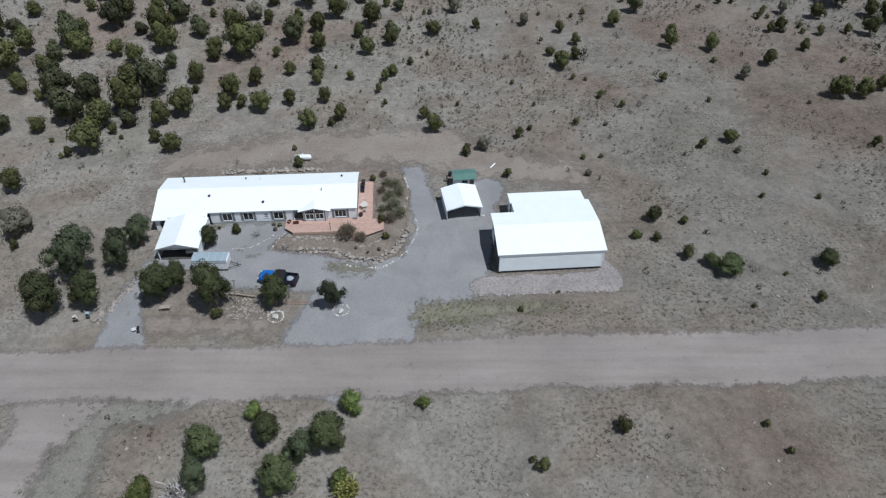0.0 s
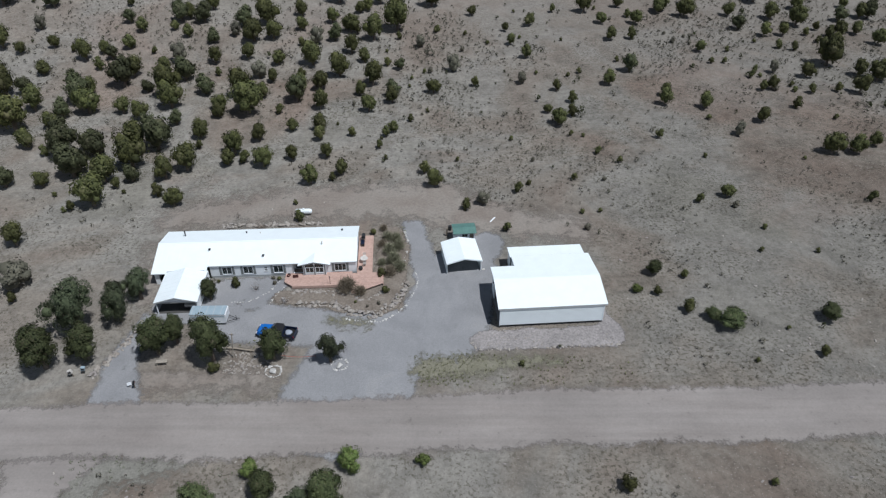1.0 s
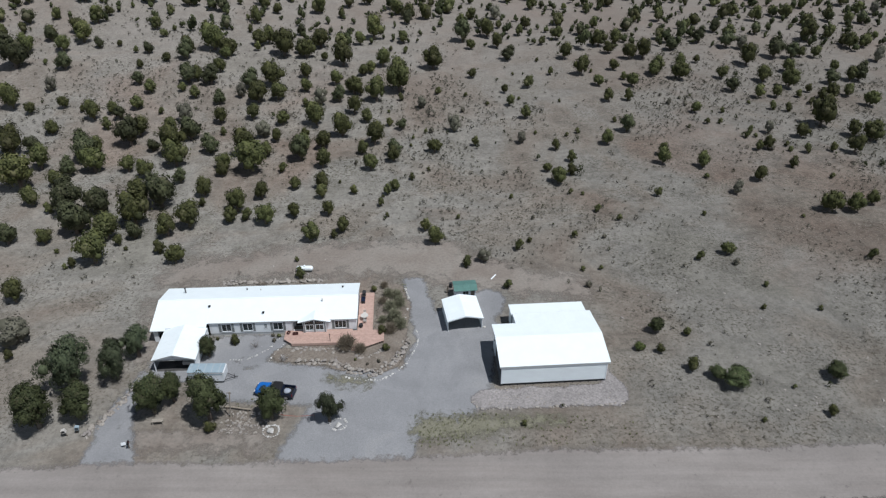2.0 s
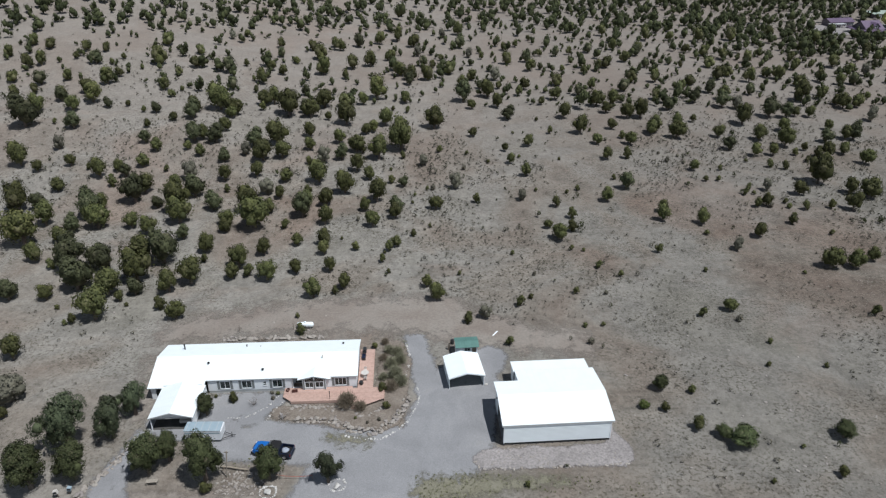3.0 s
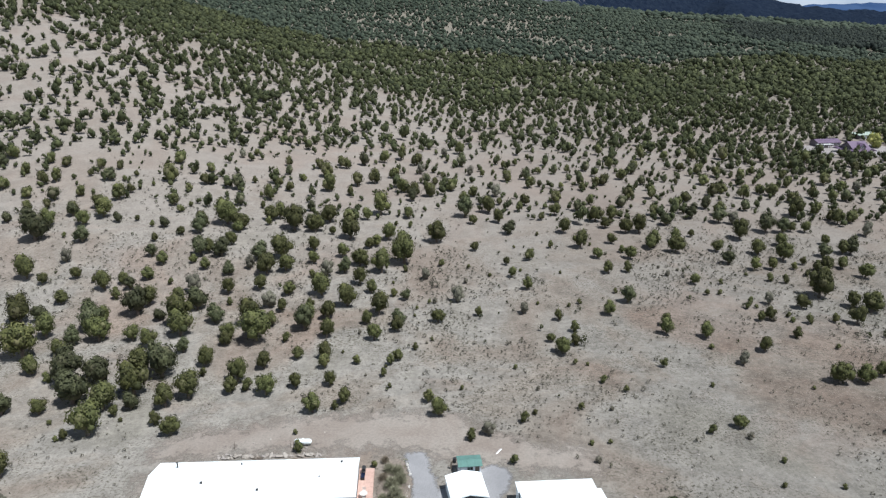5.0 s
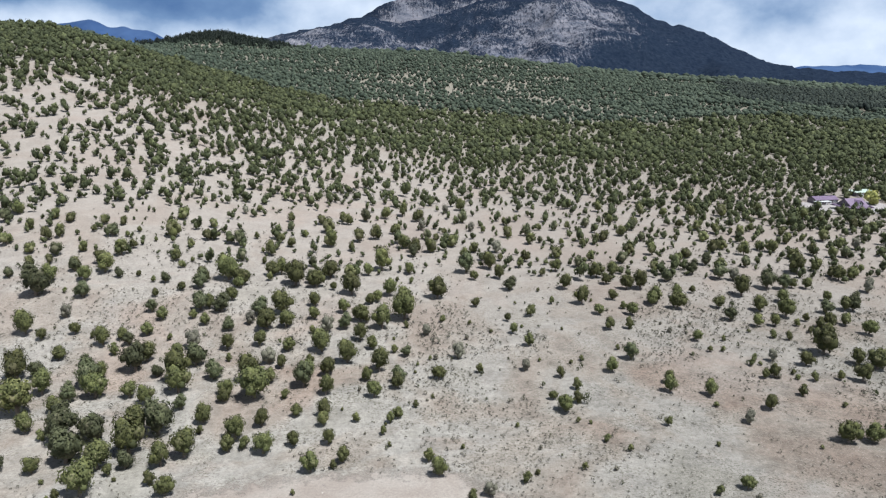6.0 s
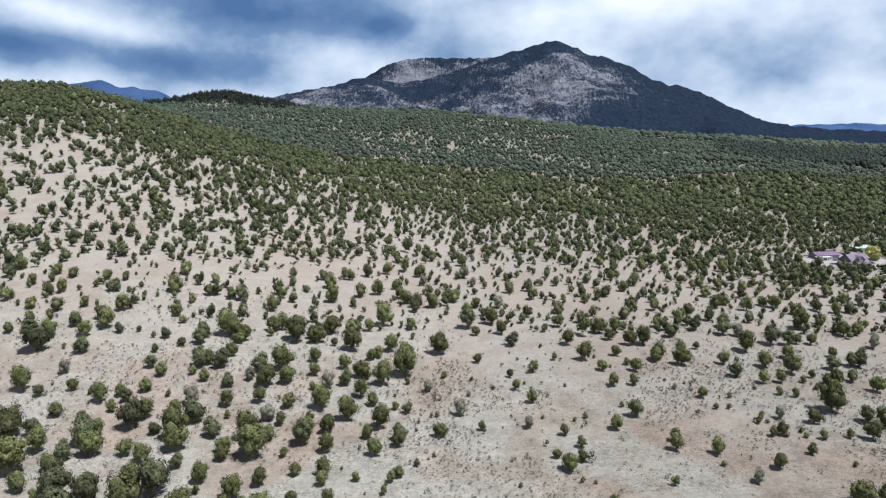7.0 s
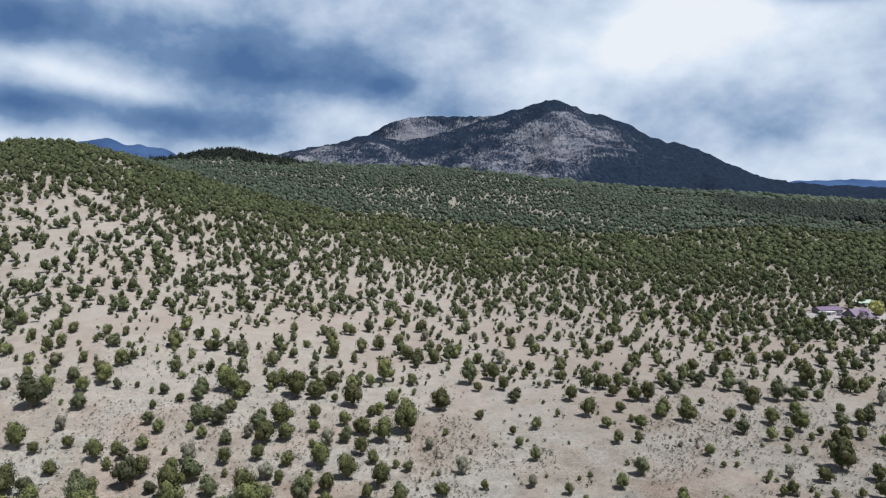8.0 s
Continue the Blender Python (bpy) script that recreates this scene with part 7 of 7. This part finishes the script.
part("seat", merged(*[block(-0.75, -0.3 + k * 0.15, 0.58, 0.75, -0.17 + k * 0.15, 0.63) for k in range(4)]), PALE_WOOD, bench)
for x in (-0.68, 0.58):
    for y in (-0.26, 0.17):
        part("leg", block(x, y, 0, x + 0.1, y + 0.1, 0.578), PALE_WOOD, bench)
part("brace", block(-0.6, -0.03, 0.2, 0.6, 0.03, 0.28), WOOD_GREY, bench)
mail = thing("mailbox", pose(-40.7, 61.3, 0, 0, 0, 12), "dark mailbox on a short post beside the road", "mailbox")
part("post", block(-0.06, -0.06, 0, 0.06, 0.06, 0.95), WOOD_GREY, mail)
part("box", prism([(-0.13, 0.952), (0.13, 0.952), (0.13, 1.12), (0.08, 1.2), (-0.08, 1.2), (-0.13, 1.12)], "y", -0.28, 0.28), BLACK, mail)
part("flag", block(0.135, -0.1, 1.05, 0.15, 0.1, 1.12), LAMP_RED, mail)
sign = thing("sign_board", pose(-41.4, 61.4, 0, -12, 0, 20), "small blank white board on a stake", "sign")
part("stake", block(-0.03, 0.0, 0, 0.03, 0.05, 0.75), WOOD_GREY, sign)
part("board", block(-0.28, -0.04, 0.4, 0.28, -0.003, 0.85, 0.01), SIDING, sign)
for i, (x, y, c, lab) in enumerate([(-48.7, 63.9, BLUE_GREY, "pale blue delivery box leaning on its post"), (-49.7, 63.4, CREAM, "off-white delivery box leaning on its post")]):
    b = thing("delivery_box", pose(x, y, 0, 0, 14 - 30 * i, 10), lab, "box", "boxes beside the side drive")
    part("post", block(-0.05, -0.05, 0, 0.05, 0.05, 0.7), WOOD_GREY, b)
    part("box", block(-0.26, -0.22, 0.702, 0.26, 0.22, 1.25, 0.03), c, b)
    part("flap", block(-0.2, -0.24, 0.85, 0.2, -0.222, 1.15), SHADE_GREY, b)
tire = thing("branch_pile", pose(-31.6, 97.8, 0), "tangle of pale cut branches behind the house", "branches")
part("sticks", merged(*[tube([(math.cos(k) * 1.0, math.sin(k * 1.7) * 0.4, 0.03), (math.cos(k + 2.4) * 1.0, math.sin(k * 2.1 + 1) * 0.5, 0.35)], 0.03, 5) for k in range(12)]), WOOD_GREY, tire)
for i, (x, y) in enumerate([(-36.4, 100.8), (-26.9, 101.2), (-26.4, 101.0)]):
    s = thing("dead_sapling", pose(x, y, 0), "thin dark dead sapling on bare soil", "sapling", "dead saplings behind the house")
    part("stem", tube([(0, 0, -0.02), (0.05, 0, 0.7), (0.1, 0.05, 1.5)], [0.05, 0.035, 0.012], 6), BARK, s)
    for k in range(5):
        part("twig", tube([(0.03, 0, 0.4 + k * 0.2), (math.cos(k * 2.1) * 0.35, math.sin(k * 2.1) * 0.35, 0.75 + k * 0.2)], [0.02, 0.008], 5), BARK, s)


# ---- dry grass, thickest by the workshop ----
loose_patch("grass_verge", [(-1.8, 64.8, 2.1, 6, 65.4, 1.6), (6, 65.6, 1.0, 16, 66.4, 0.5), (-16.5, 74.3, 0.5, -11.5, 73.6, 0.6)], VERGE, "thin yellow-green grass along the apron and the bed", z=0.045, soft=3.6, seed=37)
def grass_density(x, y):
    strip = ((x > -4) & (x < 26) & (y > 61.5) & (y < 67.6)) * 3.2 + ((x > -17) & (x < -10) & (y > 73.2) & (y < 75.0)) * 1.5 + ((x > -30) & (x < -24) & (y > 68.6) & (y < 70.2)) * 1.2 + ((x > -10.4) & (x < -6.4) & (y > 86) & (y < 98)) * 2.6
    return strip * np.clip((rough(x, y, 3.0, 91) - 0.25) * 2.2, 0, 1) * np.interp(x, [4, 12], [1.0, 0.3])


def tuft(seed):
    rng = np.random.default_rng(seed)
    n = 7
    a = rng.uniform(0, 6.3, n)
    root = np.stack([np.cos(a) * 0.12, np.sin(a) * 0.12, a * 0], -1)
    tip = root * rng.uniform(1.6, 3.6, n)[:, None] + np.array([0, 0, 1.0]) * rng.uniform(0.5, 1, n)[:, None]
    side = np.stack([-np.sin(a), np.cos(a), a * 0], -1) * 0.12
    v = np.stack([root - side, root + side, tip], 1).reshape(-1, 3)
    return v, np.arange(n * 3).reshape(n, 3)


GRASS = bush_material("faded yellow-green grass", (0.130, 0.145, 0.070), (0.235, 0.238, 0.140))
hx, hy, rng = scatter(0.55, (-32, 28), (60, 98), grass_density, 15)
hw = rng.uniform(0.35, 0.65, hx.size)
sow("grass", hx, hy, hw, hw * 0.6, [tuft(i) for i in range(3)], GRASS, "faded yellow-green grass tufts on the verge", "grass", 16)

loose_patch("weedy_ground", [(-40.5, 48.2, 2.6, -31, 50.0, 1.0), (-42.0, 46, 2.8, -42.2, 34, 3.6), (-56, 48.5, 1.5, -66, 45, 3.0)], weedy_material(), "bare soil thinly covered with grey-green weeds", step=0.7, z=0.03, soft=5.0, seed=39)
WEEDS = bush_material("grey-green weeds", (0.120, 0.135, 0.095), (0.215, 0.225, 0.170))
wx, wy, rng = scatter(0.7, (-46, -18), (33, 51), lambda x, y: 1.7 * np.clip((rough(x, y, 4.0, 95) - 0.30) * 2.5, 0, 1) * np.clip((-24 - x) / 10, 0, 1) * (x > -0.25 * (51 - y) - 44), 45)
ww = rng.uniform(0.35, 0.75, wx.size)
sow("weeds", wx, wy, ww, ww * 0.5, [tuft(i + 5) for i in range(3)], WEEDS, "low grey-green weeds beside the side road", "weeds", 46)

# ---- the purple-roofed homestead among the far trees ----
def far_window(parent, x, z, y, w=1.2, h=1.2):
    f = part("window", frame_bm(x, x + w, z, z + h, y - 0.06, y - 0.003, 0.1), SIDING, parent)
    part("pane", block(x + 0.08, y - 0.04, z + 0.08, x + w - 0.08, y - 0.02, z + h - 0.08), GLASS, f)


def at_ground(x, y, turn):
    return pose(x, y, float(land(x, y)) - 0.3, 0, 0, turn)


lodge = thing("house", at_ground(189.8, 352.0, 12) @ Matrix.Scale(0.78, 4), "long far house with mauve walls and a purple roof", "house")
part("wall", block(0, 0, 0, 17, 8, 3.4), MAUVE, lodge)
part("gable", prism([(0.0, 3.402), (8.0, 3.402), (4.0, 5.0)], "x", 0.05, 16.95), MAUVE, lodge)
lodge_line = [(-0.6, 3.35), (4.0, 5.3), (8.6, 3.35)]
lodge_roof = part("roof", sheet(lodge_line, "x", -0.5, 17.5, 0.15), PURPLE, lodge, "purple metal roof")
part("roof_rib", seams(lodge_line, "x", -0.5, 17.5, 1.2, 0.05, 0.05), PURPLE, lodge_roof)
for x in (6.2, 8.6, 11.0, 13.4, 15.2):
    far_window(lodge, x, 1.4, 0)
part("porch_roof", block(-2.5, -4.2, 2.7, 8.5, -0.65, 2.9), PALE_TRIM, lodge, "flat pale grey porch roof")
for x in (-2.2, 1.3, 4.8, 8.2):
    part("post", block(x - 0.1, -4.0, 0, x + 0.1, -3.8, 2.698), SIDING, lodge)
part("chimney", block(10.0, 4.6, 4.6, 10.8, 5.4, 6.2, 0.03), MAUVE, lodge)

villa = thing("house", at_ground(196.8, 332.5, 14) @ Matrix.Scale(0.84, 4), "far house with a steep purple roof and wide porch", "house")
part("wall", block(0, 0, 0, 12, 11, 3.2), MAUVE, villa)
part("porch_roof", merged(prism([(-2.4, 2.7), (0.2, 3.5), (0.2, 3.3), (-2.4, 2.55)], "x", -2.4, 14.4), prism([(10.8, 3.5), (13.4, 2.7), (13.4, 2.55), (10.8, 3.3)], "x", -2.4, 14.4), prism([(-2.4, 2.72), (0.2, 3.52), (0.2, 3.32), (-2.4, 2.57)], "y", -2.3, 13.3), prism([(11.8, 3.52), (14.4, 2.72), (14.4, 2.57), (11.8, 3.32)], "y", -2.3, 13.3)), PURPLE, villa, "purple porch roof all round")
villa_line = [(-0.3, 3.4), (5.5, 7.4), (11.3, 3.4)]
part("gable", prism([(0.2, 3.4), (10.8, 3.4), (5.5, 7.0)], "x", 0.4, 11.6), MAUVE, villa)
part("roof", sheet(villa_line, "x", -0.2, 12.2, 0.18), PURPLE, villa, "steep purple metal roof")
part("dormer_roof", sheet([(3.4, 4.6), (6.0, 6.9), (8.6, 4.6)], "y", -0.6, 5.2, 0.15), PURPLE, villa)
part("dormer_wall", prism([(3.9, 3.5), (8.1, 3.5), (8.1, 4.8), (6.0, 6.65), (3.9, 4.8)], "y", -0.2, 3.0), MAUVE, villa)
far_window(villa, 5.3, 4.2, -0.2, 1.4, 1.4)
for x in (1.2, 4.2, 7.2, 10.0):
    far_window(villa, x, 1.0, 0)
for x in (-2.2, 1.3, 4.8, 8.3, 11.8, 14.2):
    part("post", block(x - 0.1, -2.25, 0, x + 0.1, -2.05, 2.6), SIDING, villa)

barn = thing("outbuilding", at_ground(221.5, 371.0, 10) @ Matrix.Scale(0.75, 4), "low far outbuilding with a pale green flat roof", "building")
part("wall", block(0, 0, 0, 16, 9, 3.2), MAUVE, barn)
part("roof", prism([(-0.6, 3.25), (9.6, 4.1), (9.6, 4.25), (-0.6, 3.4)], "x", -0.6, 16.6), PALE_GREEN, barn, "pale green metal roof")
part("door", block(3, -0.08, 0, 6, -0.003, 2.7), SIDING, barn)
for x in (8.0, 11.0, 13.5):
    far_window(barn, x, 1.2, 0)
loose_patch("far_yard", [(190, 345, 12, 214, 348, 11), (200, 330, 5, 212, 331, 4)], SCREE, "pale gravel yard round the purple-roofed houses", step=1.2, z=0.25, soft=2.0, seed=33)
willow = thing("tree", Matrix.LocRotScale((217.5, 350.0, float(land(217.5, 350.0))), None, (9, 9, 8)), "yellow-green leafing tree beside the purple house", "tree")
part("trunk", trunk_bm(77), BARK, willow)
v, f = crown_arrays(310, 9, 800, 0.05)
o = mesh_from("crown", v, f, YOUNG)
o.parent = willow
